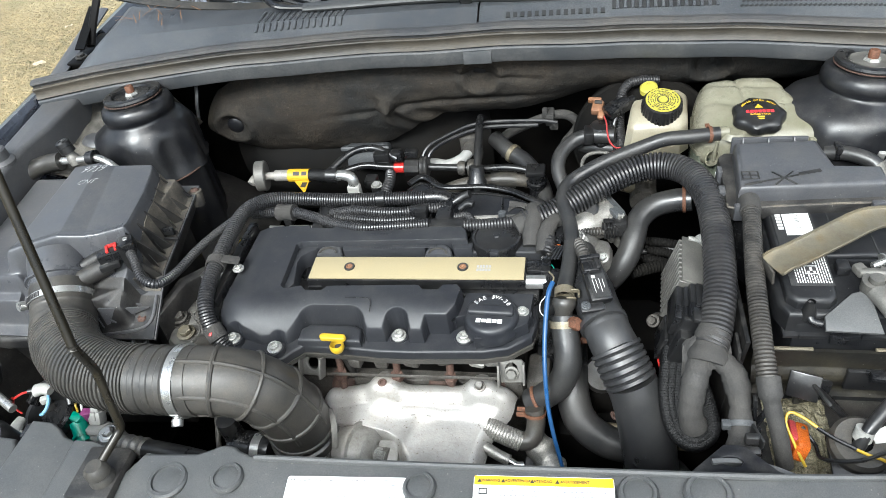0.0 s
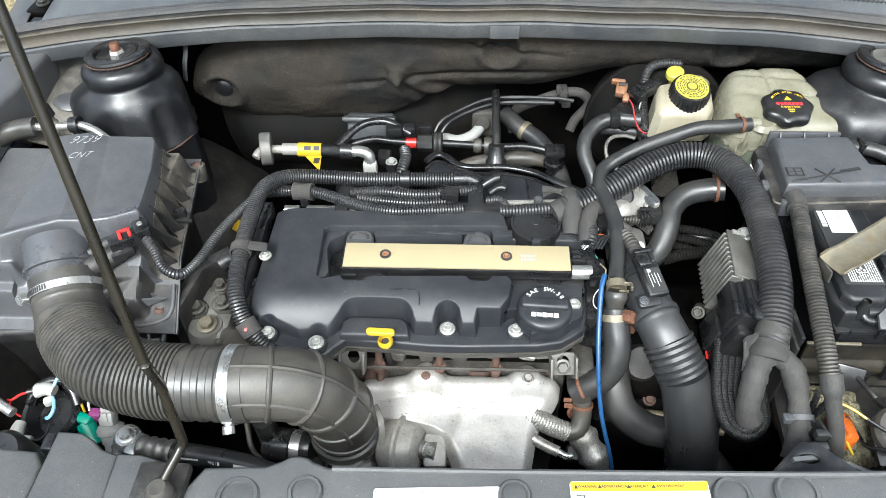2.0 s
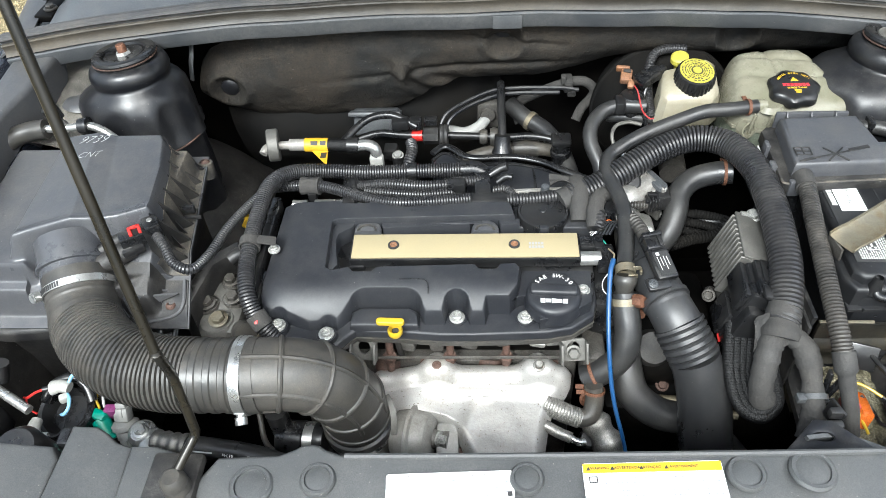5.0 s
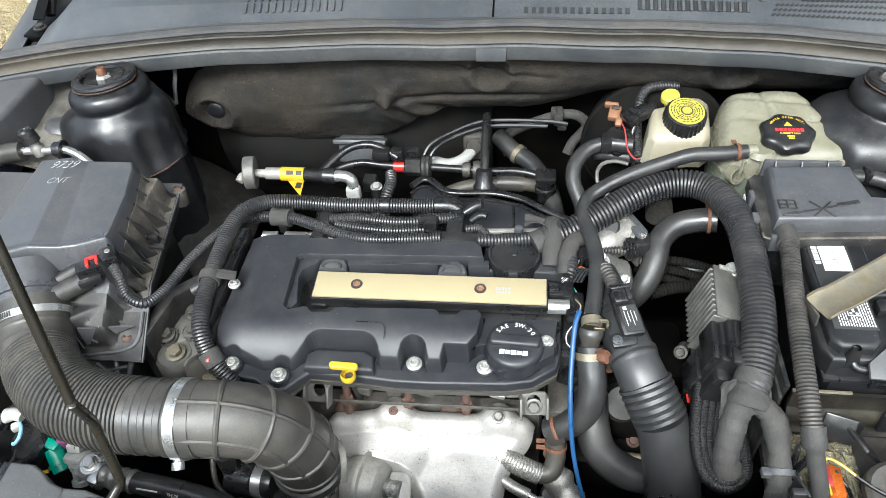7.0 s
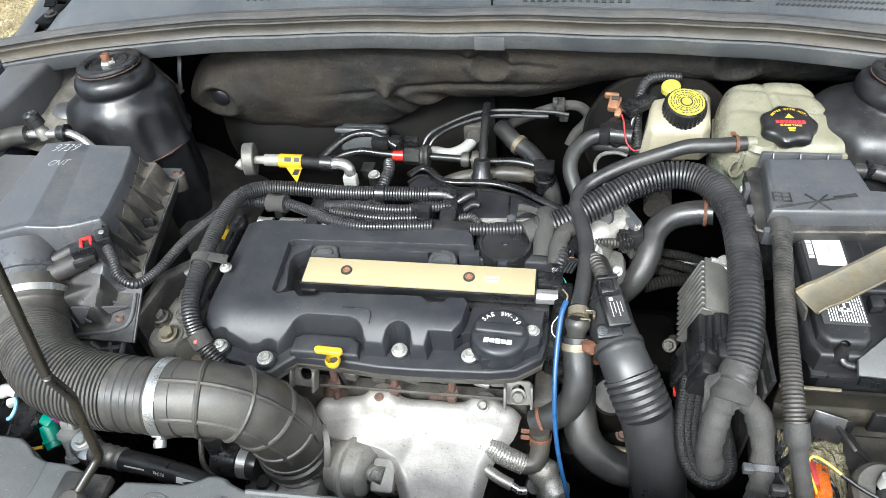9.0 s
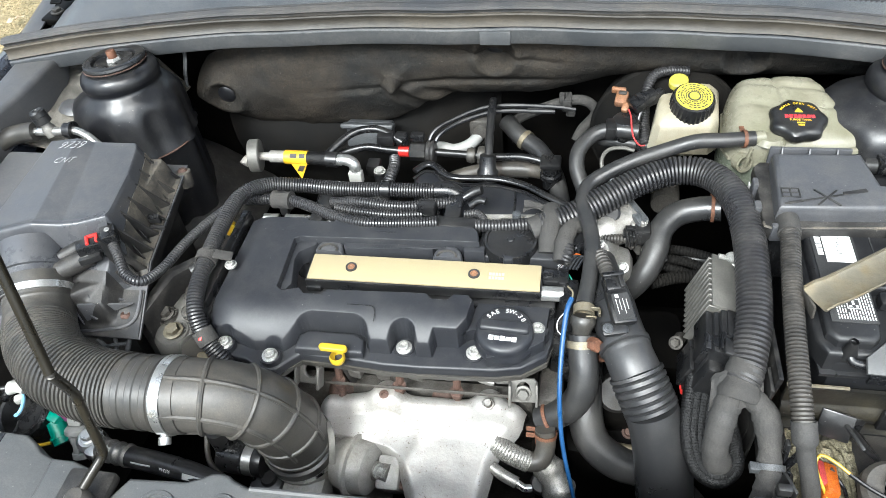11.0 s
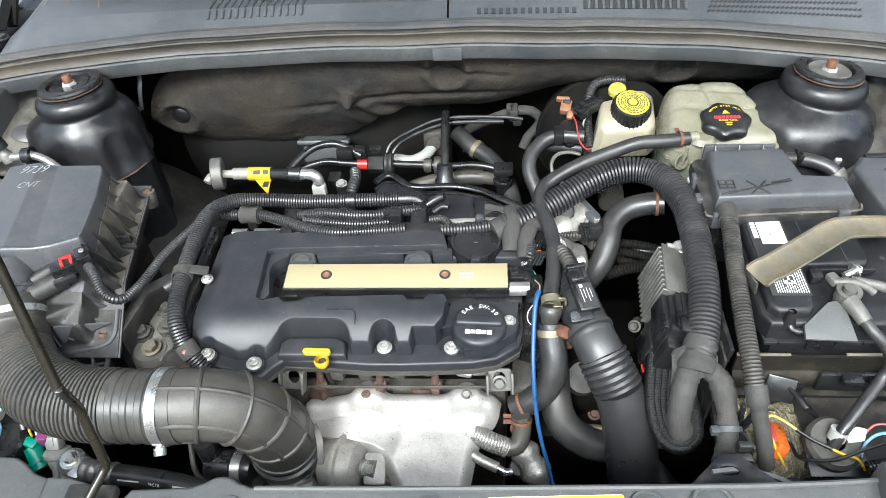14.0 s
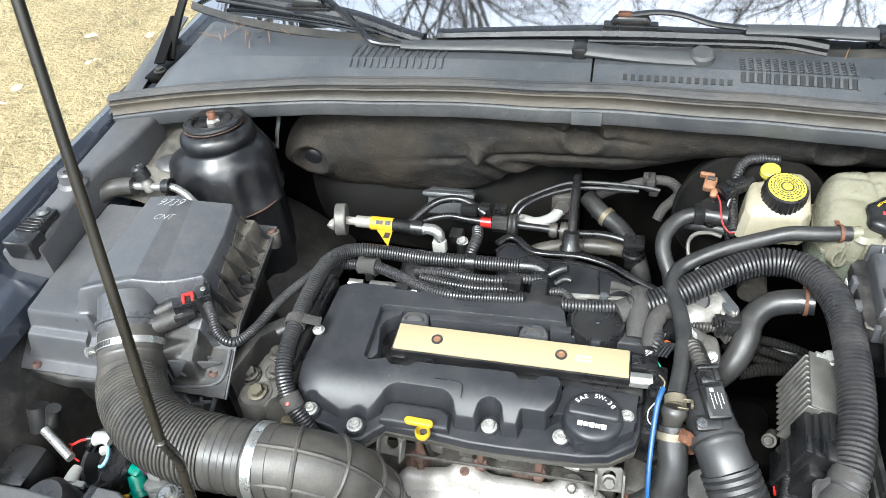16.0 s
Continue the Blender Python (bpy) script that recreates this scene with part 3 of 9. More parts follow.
def wing_filler(side):
    """Plastic filler strip between wing and bay."""
    t = thing("wing_filler_panel", (side * 0.66, 0.45, 0.86), "satin black plastic filler strip along the wing", "trim panel")
    out = [(0.70, 0.30), (0.705, 0.63), (0.665, 0.655), (0.640, 0.60), (0.650, 0.52), (0.662, 0.47), (0.662, 0.43), (0.648, 0.31)]
    pts = [(side * x, y) for x, y in out]
    part("panel", plate(pts, 0.845, 0.925, 0.008, 3, slope=lambda x, y: 0.06 * (y - 0.45)), M_BOX, t)
    part("cap", lathe([(0, 0.014), (0.005, 0.014), (0.006, 0.018), (0.012, 0.019), (0.0148, 0.0165), (0.0158, 0.003), (0.019, 0.001), (0.0215, -0.002), (0.0215, -0.006)], 32, pose(side * 0.682, 0.438, 0.925)), M_BOX, t, "round black plastic plug")
    part("bracket", merge(box((side * 0.672, 0.345, 0.925), (0.03, 0.055, 0.012), 0.003), box((side * 0.672, 0.315, 0.915), (0.042, 0.03, 0.03), 0.004), *[box((side * 0.672, 0.322 + 0.006 * k, 0.932), (0.026, 0.0016, 0.004), 0.0005, 1) for k in range(5)]), M_PLAST, t)
    part("screw", lathe([(0, 0.004), (0.006, 0.004), (0.009, 0.001), (0.0095, 0)], 16, pose(side * 0.672, 0.362, 0.932)), M_MIDGREY, t, "small dark clip screw")


wing_filler(-1)
wing_filler(1)


# ---- strut towers ----
def strut_tower(cx, cy, cz, inner, outer, front):
    """Pressed tower: a neck under the mount, then a fluted skirt that spreads by inner, outer and front."""
    t = thing("strut_tower", (cx, cy, 0.62), "glossy black steel strut tower with a rusty centre stud", "strut tower", group="strut towers")
    tilt = Matrix.Translation((cx, cy, cz + 0.005)) @ Matrix.Rotation(radians(-5), 4, "X") @ Matrix.Rotation(radians(4 if cx > 0 else -4), 4, "Y")
    mount = tilt @ pose(0, 0, 0.006) @ Matrix.Scale(0.94, 4)
    side = 1 if cx > 0 else -1
    prof = [(0.03, -0.007), (0.042, -0.0065), (0.049, -0.0080), (0.0538, -0.0125), (0.0562, -0.0185), (0.0566, -0.0245), (0.0552, -0.029), (0.0536, -0.032), (0.0536, -0.0345), (0.0556, -0.0375), (0.0610, -0.043), (0.0665, -0.0515), (0.0700, -0.060), (0.0718, -0.068), (0.0725, -0.078), (0.0732, -0.10), (0.0742, -0.124), (0.0765, -0.128), (0.0765, -0.1305), (0.069, -0.132), (0.069, -0.17), (0.070, -0.36)]
    bm = lathe(prof, 96)
    for v in bm.verts:
        k = min(1.0, max(0.0, (-0.033 - v.co.z) / 0.020))
        low = min(1.0, max(0.0, (-0.058 - v.co.z) / 0.012))
        a = math.atan2(v.co.y, v.co.x * -side)
        wide = inner if v.co.x * side < 0 else outer
        f = 1 + low * (0.045 * math.cos(6 * a + 0.6) * (abs(a) < 2.6) + 0.02 * math.cos(13 * a))
        v.co.x *= (1 + (wide - 1) * k) * f
        v.co.y *= (1 + ((front if v.co.y < 0 else 1.15) - 1) * k) * f
    part("tower", moved(bm, tilt), M_PAINT, t, angle=55)
    rim = [tilt @ Vector((0.0772 * wide_ * math.cos(b) * -side, 0.0772 * front * math.sin(b), -0.129)) for b, wide_ in ((-1.25, inner), (-0.9, inner), (-0.55, inner), (-0.2, inner), (0.1, inner))]
    part("rusty_rim", tube(rim, 0.0013, 6, 0.004, wob=0.6), M_RUSTDARK, t, "rusty lower rim")
    dish = lathe([(0.0, -0.006), (0.016, -0.006), (0.018, -0.0095), (0.025, -0.0105), (0.030, -0.0065), (0.0325, -0.0070), (0.034, -0.0025), (0.0430, -0.0010), (0.0465, -0.0025), (0.0478, -0.0060), (0.0465, -0.0095), (0.0440, -0.015), (0.02, -0.02)], 56, mount)
    part("plate_edge", lathe([(0.0462, -0.0102), (0.0484, -0.0100), (0.0484, -0.0088), (0.0470, -0.0084)], 56, mount), M_RUSTDARK, t, "thin rusty plate edge")
    part("rubber_mount", dish, M_PLAST, t, "ribbed black rubber mount")
    part("washer_plate", lathe([(0.0, -0.0055), (0.026, -0.0058), (0.0285, -0.0045), (0.0300, -0.0060)], 40, mount), M_LEAD if cx > 0 else M_PLAST, t, "pressed steel dish")
    nut = merge(lathe([(0.0, -0.006), (0.0145, -0.006), (0.0145, -0.003), (0.011, -0.002)], 24), lathe([(0.011, -0.002), (0.011, 0.007), (0.0095, 0.0095), (0, 0.0095)], 6))
    part("nut", moved(nut, tilt @ pose(0, 0, -0.005)), M_BOLT, t, "galvanised hexagon nut")
    part("stud", lathe([(0.0065, 0.008), (0.0068, 0.018), (0.0055, 0.020), (0, 0.020)], 16, tilt @ pose(0, 0, -0.005)), M_RUST, t, "rusty threaded stud")


strut_tower(-0.526, 0.580, 0.9415, 0.96, 1.30, 1.02)
strut_tower(0.538, 0.590, 0.938, 1.42, 1.15, 1.22)


def tower_skirt(side):
    """Pressed body ledge between tower, wing and firewall."""
    def fn(u, v):
        x = 0.515 + 0.155 * u
        y = 0.48 + 0.24 * v
        r = math.hypot(x - 0.545, (y - 0.605))
        z = 0.824 + 0.055 * u + 0.025 * v - 0.04 * max(0, 0.25 - u) / 0.25 + 0.004 * noise.noise(Vector((u * 5, v * 5, 2)))
        z += 0.012 * math.exp(-((r - 0.085) / 0.02) ** 2)
        return Vector((side * x, y, z))
    return sheet(fn, 24, 24, 0.003)


structure("tower_ledge_left", tower_skirt(-1), M_LEDGE, "dusty pressed steel ledge round the strut tower", "body panel")
structure("tower_ledge_right", tower_skirt(1), M_PAINT_DUSTY, "dusty pressed steel ledge round the strut tower", "body panel")


# ---- raised bonnet over the bay ----
def bonnet():
    t = thing("bonnet", (0, 0.72, 1.12), "raised dark car bonnet held up by its prop rod", "bonnet", kind="structure")

    def skin(u, v):
        w = 0.72 - 0.10 * v ** 2
        x = (2 * u - 1) * w
        bow = 0.05 * (1 - (2 * u - 1) ** 2)
        return Vector((x, 0.72 - 0.62 * v + bow * 0.3, 1.16 + 0.60 * v + bow + 0.03 * math.sin(math.pi * v)))
    part("outer_skin", sheet(skin, 30, 20, 0.002), M_FENDER, t)
    part("liner", sheet(lambda u, v: skin(0.06 + 0.88 * u, 0.04 + 0.92 * v) + Vector((0, -0.015, -0.02 - 0.006 * abs(math.sin(u * 12) * math.sin(v * 9)))), 60, 40, 0.004), M_PAD, t, "black moulded felt liner")


bonnet()


# ---- firewall insulation ----
def insulation():
    t = thing("insulation_blanket", (0, 0.69, 0.72), "black quilted felt insulation blanket, dusty and sagging, on the firewall", "insulation")

    def fn(u, v):
        x = -0.470 + 1.115 * u
        low = float(np.interp(x, (-0.47, -0.455, -0.444, -0.391, -0.301, -0.24, -0.178, -0.153, -0.095, -0.057, -0.033, 0.059, 0.129, 0.174, 0.224), (0.812, 0.800, 0.789, 0.766, 0.762, 0.769, 0.772, 0.777, 0.812, 0.825, 0.828, 0.829, 0.843, 0.859, 0.866)))
        top = float(np.interp(x, (-0.47, -0.455, -0.40, -0.36), (0.862, 0.880, 0.91, 0.955)))
        soft = 1 / (1 + math.exp((x - 0.08) * 40))
        z = top + (low - top) * v
        y = 0.705 - 0.040 * math.sin(math.pi * min(1, v * 0.92)) ** 0.7
        y += 0.009 * noise.noise(Vector((x * 6, z * 9, 0.3))) + 0.004 * noise.noise(Vector((x * 17, z * 22, 2.0))) + 0.0012 * noise.noise(Vector((x * 70, z * 70, 4.0)))
        y += 0.006 * math.exp(-((z - 0.905 + 0.02 * math.sin(x * 5)) / 0.005) ** 2) * (x > -0.33) * soft
        seam = 0.843 + 0.02 * math.sin(x * 5 + 1.2)
        y += 0.007 * math.exp(-((z - seam) / 0.006) ** 2) * math.exp(-((x + 0.02) / 0.22) ** 4) * soft
        for bx, bz in ((-0.427, 0.827), (0.012, 0.905), (0.352, 0.905)):
            d = math.hypot(x - bx, (z - bz) * 1.1)
            y += 0.014 * math.exp(-(d / 0.022) ** 4) - 0.006 * math.exp(-((d - 0.032) / 0.008) ** 2)
        dx, dz = x + 0.146, z - 0.858
        d = math.hypot(dx, dz)
        y -= 0.014 * math.exp(-(d / 0.012) ** 2)
        y += 0.002 * math.sin(5 * math.atan2(dz, dx) + 0.5) * math.exp(-((d - 0.028) / 0.018) ** 2)
        w = math.exp(-((x + 0.09) / 0.05) ** 2) * math.exp(-((z - 0.82) / 0.03) ** 2)
        y += 0.005 * w * math.sin((x * 0.9 + z) * 150 + 2 * math.sin(x * 40))
        return Vector((x, y, z))
    part("blanket", sheet(fn, 240, 70, 0.005), M_FELT, t)
    for bx, bz in ((-0.427, 0.827), (0.012, 0.905), (0.352, 0.905)):
        by = fn((bx + 0.47) / 1.115, 0.5).y if bx < 0 else 0.696
        part("clip", lathe([(0, 0.0025), (0.006, 0.0022), (0.012, 0.001), (0.0145, -0.001), (0.0145, -0.006)], 24, aim((bx, by - (0.004 if bx < 0 else 0.009), bz), (0, -1, -0.05))), M_PAINT, t, "round black plastic clip")
    part("knob", lathe([(0, 0.012), (0.004, 0.010), (0.008, 0.003), (0.016, -0.006)], 14, aim((-0.146, 0.655, 0.858), (0.2, -1, -0.4))), M_FELT, t)

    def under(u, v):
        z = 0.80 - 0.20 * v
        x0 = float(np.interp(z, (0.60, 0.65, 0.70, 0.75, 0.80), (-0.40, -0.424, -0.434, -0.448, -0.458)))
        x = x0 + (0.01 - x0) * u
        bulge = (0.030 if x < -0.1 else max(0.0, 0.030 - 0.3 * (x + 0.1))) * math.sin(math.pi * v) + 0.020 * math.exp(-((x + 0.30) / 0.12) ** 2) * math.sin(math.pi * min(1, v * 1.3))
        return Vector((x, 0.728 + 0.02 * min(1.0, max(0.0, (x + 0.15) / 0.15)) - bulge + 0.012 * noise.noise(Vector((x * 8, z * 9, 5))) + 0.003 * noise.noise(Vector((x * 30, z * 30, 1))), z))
    # Lower pad darker than the blanket: shade below it put into the colour.
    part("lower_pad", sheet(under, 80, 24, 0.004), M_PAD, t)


insulation()
solo("steel_tab", tube([(-0.4555, 0.651, 0.932), (-0.459, 0.649, 0.91), (-0.465, 0.645, 0.888), (-0.469, 0.641, 0.864)], 0.0062, 8, 0.005, flat=0.35), M_MIDGREY, "thin grey steel tab hanging below the cowl seal", "bracket")


# ---- cowl, seal, windscreen, wipers ----
def cowl_line(x):
    k = abs(x) / 0.70
    return 0.650 - 0.052 * k ** 3.2, 0.985 - 0.026 * k ** 2.2


def swept(prof, x0=-0.705, x1=0.745, n=120):
    """A profile of (y, z) offsets drawn along the cowl's front edge."""
    bm = bmesh.new()
    rows = []
    for i in range(n + 1):
        x = x0 + (x1 - x0) * i / n
        y, z = cowl_line(min(x, 0.70))
        sag = 0.0015 * noise.noise(Vector((x * 9, 0, 0)))
        rows.append([bm.verts.new((x, y + a + sag, z + b + sag)) for a, b in prof])
    m = len(prof)
    for a, b in zip(rows, rows[1:]):
        for k in range(m):
            bm.faces.new((a[k], b[k], b[(k + 1) % m], a[(k + 1) % m]))
    bm.faces.new(rows[0])
    bm.faces.new(list(reversed(rows[-1])))
    return bm


sl = thing("bonnet_seal", (0, 0.65, 0.94), "weathered black rubber bonnet seal along the cowl edge", "rubber seal")
part("lower_flap", swept([(0.006, -0.046), (-0.006, -0.0465), (-0.0085, -0.043), (-0.0115, -0.0235), (-0.0105, -0.0212), (-0.004, -0.0205), (0.008, -0.021)]), M_SEALFLAP, sl, "scuffed grey lower flap", angle=30)
part("middle_band", swept([(0.008, -0.0195), (-0.0075, -0.0198), (-0.0105, -0.0185), (-0.0082, -0.0150), (-0.0070, -0.0110), (-0.0074, -0.0065), (-0.0100, -0.0020), (-0.0092, -0.0002), (0.008, 0.0)]), M_SEALBAND, sl, "brown-tinted hollow middle band", angle=30)
part("top_bead", swept([(0.010, -0.001), (-0.0045, -0.0002), (-0.0050, 0.0030), (-0.0088, 0.0058), (-0.0075, 0.0098), (-0.002, 0.0122), (0.0035, 0.0115), (0.0055, 0.0080), (0.0065, 0.0105), (0.0095, 0.0100), (0.011, 0.003)]), M_SEAL, sl, angle=30)
part("joint_cover", box((0.016, 0.6400, 0.950), (0.042, 0.004, 0.020), 0.001), M_SEALFLAP, sl, "overlapping rubber joint")
part("end_clip", merge(box((-0.70, 0.602, 0.945), (0.02, 0.02, 0.024), 0.006)), M_RUSTDARK, sl, "rusty end clip")


def cowl_surface(x, s):
    """Point on the cowl: s from 0 at the seal to 1 at the glass."""
    y0, z0 = cowl_line(x)
    back = 0.742 + 0.10 * (abs(x) / 0.72) ** 4
    y = y0 + 0.008 + (back - y0 - 0.008) * s
    z = z0 + 0.004 + 0.0165 * min(1.0, s / 0.42) + 0.0035 * max(0.0, s - 0.42) / 0.58 + (0.02 * (abs(x) / 0.7) ** 3) * s
    if x < -0.61:
        z -= 0.045 * min(1.0, (-0.61 - x) / 0.05) ** 1.5 * (0.4 + 0.6 * s)
    return Vector((x, y, z))


cw = thing("cowl_panel", (0, 0.70, 0.97), "weathered dark grey plastic cowl with slotted air grilles", "cowl panel", kind="structure")
part("panel_left", sheet(lambda u, v: cowl_surface(-0.665 + 0.681 * u, v), 60, 50, 0.003), M_COWL, cw, angle=14)
part("centre_joint", sheet(lambda u, v: cowl_surface(0.012 + 0.012 * u, v) + Vector((0, 0, -0.004)), 4, 14, 0.002), M_UNDER, cw, "dark joint between the cowl halves")
# Near-black sheet laid where there is only a shaded gap.
part("gap_shade_sheet", sheet(lambda u, v: Vector((-0.668 - 0.018 * u - 0.02 * v, 0.70 + 0.11 * v, 0.972 + 0.03 * v)), 6, 8, 0.002), M_UNDER, cw, "near-black sheet in place of the shaded gap beside the cowl")
part("panel_right", sheet(lambda u, v: cowl_surface(0.019 + 0.70 * u, v), 60, 50, 0.003), M_COWL, cw, angle=14)


def on_cowl(x, s, lift=0.0):
    a = cowl_surface(x, s)
    b = cowl_surface(x + 0.002, s)
    c = cowl_surface(x, s + 0.02)
    nrm = (b - a).cross(c - a).normalized()
    q = Matrix((((b - a).normalized()), nrm.cross((b - a).normalized()), nrm)).transposed().to_4x4()
    return Matrix.Translation(a + nrm * lift) @ q


# slots of the two grilles: black blocks for shade between raised louvre ribs
well = bmesh.new()
bmesh.ops.create_cube(well, size=1.0)
WELL = finish(well, "louvre_slot", M_BLACKINK)
RIB = finish(box((0, 0, 0), (0.0044, 0.030, 0.004), 0.0012), "louvre_rib", M_COWL)
STUB = finish(box((0, 0, 0), (0.0044, 0.017, 0.004), 0.0012), "louvre_stub", M_COWL)
BARM = finish(box((0, 0, 0), (0.0068, 0.0011, 0.0022), 0.0003, 1, turn=(0, 0, 28)), "louvre_bar", M_COWL)


def piece(name, me, m, parent):
    ob = new(name, me)
    ob.parent = parent
    ob.matrix_basis = Matrix.Translation(-ROOT[parent]) @ m
    ROOT[ob] = ROOT[parent]
    return ob


for i in range(14):
    gx = 0.213 + 0.0104 * i
    piece("louvre_slot", WELL, on_cowl(gx, 0.605, 0.0002) @ Matrix.Diagonal((0.0060, 0.029, 0.002, 1)), cw)
    piece("louvre_slot", WELL, on_cowl(gx, 0.31, 0.0002) @ Matrix.Diagonal((0.0050, 0.016, 0.002, 1)), cw)
    piece("louvre_rib", RIB, on_cowl(gx + 0.0052, 0.605, 0.0008), cw)
    piece("louvre_stub", STUB, on_cowl(gx + 0.0052, 0.31, 0.0008), cw)
    for k in range(5):
        piece("louvre_bar", BARM, on_cowl(gx, 0.475 + 0.065 * k, 0.0010), cw)
for i in range(14):
    gx = 0.062 + 0.0104 * i
    piece("louvre_slot", WELL, on_cowl(gx, 0.20, 0.0004) @ Matrix.Diagonal((0.0058, 0.009, 0.002, 1)), cw)
for i in range(14):
    gx = -0.335 + 0.0107 * i
    piece("louvre_slot", WELL, on_cowl(gx + 0.0028, 0.58, 0.0002) @ Matrix.Rotation(radians(-9), 4, "Z") @ Matrix.Diagonal((0.0007, 0.030, 0.0012, 1)), cw)
    piece("louvre_stub", STUB, on_cowl(gx - 0.0012, 0.31, 0.0004), cw)
    piece("louvre_slot", WELL, on_cowl(gx + 0.0014, 0.31, 0.0002) @ Matrix.Diagonal((0.0007, 0.015, 0.0012, 1)), cw)
    for k in range(6):
        piece("louvre_bar", BARM, on_cowl(gx + 0.0004 * k, 0.45 + 0.055 * k, 0.0012) @ Matrix.Diagonal((0.72, 1.2, 1, 1)), cw)
# diamond mesh at the far end
for i in range(34):
    for k in range(8):
        if k < 2 + i * 0.19:
            piece("mesh_slot", WELL, on_cowl(0.385 + 0.0062 * i + 0.003 * (k % 2), 0.22 + 0.075 * k, 0.0003) @ Matrix.Rotation(radians(35), 4, "Z") @ Matrix.Diagonal((0.0052, 0.003, 0.0016, 1)), cw)


def glass_point(u, v):
    x = -0.66 + 1.32 * u
    y0 = 0.735 + 0.105 * (abs(x) / 0.72) ** 4
    return Vector((x, y0 + 0.62 * v, 1.000 + 0.02 * (abs(x) / 0.7) ** 3 + 0.40 * v - 0.02 * v * v))


ws = thing("window_1", (0, 0.8, 1.0), "dark windscreen glass reflecting sky and bare branches", "windscreen", kind="structure")
part("pane", sheet(glass_point, 60, 30, 0.005), M_GLASS, ws)
part("lower_trim", sheet(lambda u, v: glass_point(u, -0.004 + 0.018 * v) + Vector((0, 0, 0.0035)), 60, 3, 0.003), M_RUBBER, ws, "black rubber lower edge")


def wiper(pivot, arm, thin, blade, joint):
    t = thing("windscreen_wiper", pivot, "black windscreen wiper arm with rubber blade and worn rusty joint", "wiper", group="wipers")
    p = Vector(pivot)
    part("pivot_cap", lathe([(0, 0.010), (0.013, 0.009), (0.0165, 0.005), (0.017, -0.012)], 28, pose(pivot[0] + 0.004, pivot[1], pivot[2] + 0.010, 12)), M_TIE, t, "round grey pivot cap")
    part("arm", tube(arm, lambda u: 0.019 - 0.007 * u, 12, 0.01, flat=0.5), M_TIE, t)
    part("knuckle", box(Vector(arm[2]), (0.022, 0.034, 0.018), 0.005), M_PLAST, t)
    part("thin_arm", tube(thin, 0.0062, 8, 0.006, flat=0.55), M_PLAST, t, "bent thin steel arm")
    j = Vector(joint)
    part("joint", merge(box(j, (0.06, 0.016, 0.016), 0.005, top=(0.75, 0.7)), box(j + Vector((0.0, 0, -0.008)), (0.075, 0.018, 0.006), 0.002)), M_PLAST, t, "hooked wiper joint")
    part("worn_tip", box(Vector(thin[-1]) + Vector((-0.006, 0.0, 0.001)), (0.02, 0.011, 0.008), 0.003), M_RUST, t, "worn rusty arm tip")
    part("blade_holder", tube(blade, lambda u: 0.0135 - 0.003 * abs(2 * u - 1), 8, 0.012, flat=0.7), M_PLAST, t)
    part("end_cap", tube([Vector(blade[-1]) * 0.93 + Vector(blade[-2]) * 0.07, blade[-1]], 0.0115, 8, 0.01, flat=0.75), M_PLAST, t)
    part("rubber", tube([Vector(b) + Vector((0, -0.003, -0.011)) for b in blade], 0.004, 6, 0.012), M_PLAST, t)


wiper((0.156, 0.712, 1.002), [(0.156, 0.716, 1.007), (0.081, 0.714, 1.010), (-0.003, 0.718, 1.014), (-0.10, 0.720, 1.014), (-0.201, 0.718, 1.012), (-0.266, 0.718, 1.011)],
      [(-0.261, 0.716, 1.012), (-0.305, 0.712, 1.018), (-0.331, 0.726, 1.028), (-0.373, 0.755, 1.048), (-0.398, 0.770, 1.056), (-0.43, 0.772, 1.057)],
      [(-0.60, 0.80, 1.05), (-0.471, 0.782, 1.042), (-0.355, 0.765, 1.032), (-0.279, 0.745, 1.019), (-0.235, 0.735, 1.012)], (-0.425, 0.768, 1.051))
wiper((0.62, 0.76, 1.02), [(0.60, 0.752, 1.036), (0.48, 0.748, 1.036), (0.386, 0.748, 1.034), (0.295, 0.750, 1.035), (0.214, 0.750, 1.035)],
      [(0.216, 0.748, 1.038), (0.169, 0.748, 1.043), (0.132, 0.757, 1.050), (0.098, 0.760, 1.052), (0.060, 0.756, 1.049)],
      [(0.321, 0.745, 1.018), (0.261, 0.752, 1.024), (0.153, 0.752, 1.025), (0.047, 0.752, 1.025), (-0.08, 0.748, 1.022), (-0.214, 0.743, 1.017)], (0.063, 0.756, 1.042))

hg = thing("steel_bracket", (-0.69, 0.74, 0.93), "black steel bonnet mounting arm beside the cowl", "bracket")
part("plate", box((-0.685, 0.74, 0.950), (0.03, 0.12, 0.012), 0.003), M_UNDER, hg)
part("arm", tube([(-0.672, 0.725, 0.965), (-0.678, 0.765, 0.99), (-0.672, 0.81, 1.03), (-0.645, 0.83, 1.07)], 0.008, 8, 0.01, flat=0.5), M_UNDER, hg)
part("side_strip", sheet(lambda u, v: Vector((-0.684 - 0.042 * u - 0.03 * v, 0.60 + 0.27 * v, 0.943 + 0.03 * v - 0.010 * u + 0.006 * math.sin(3.14 * u))), 8, 16, 0.003), M_BOX, hg, "satin black edge strip")
part("bolt", hexbolt((-0.680, 0.70, 0.958), (0, 0, 1), 0.007), M_PAINT_DUSTY, hg)


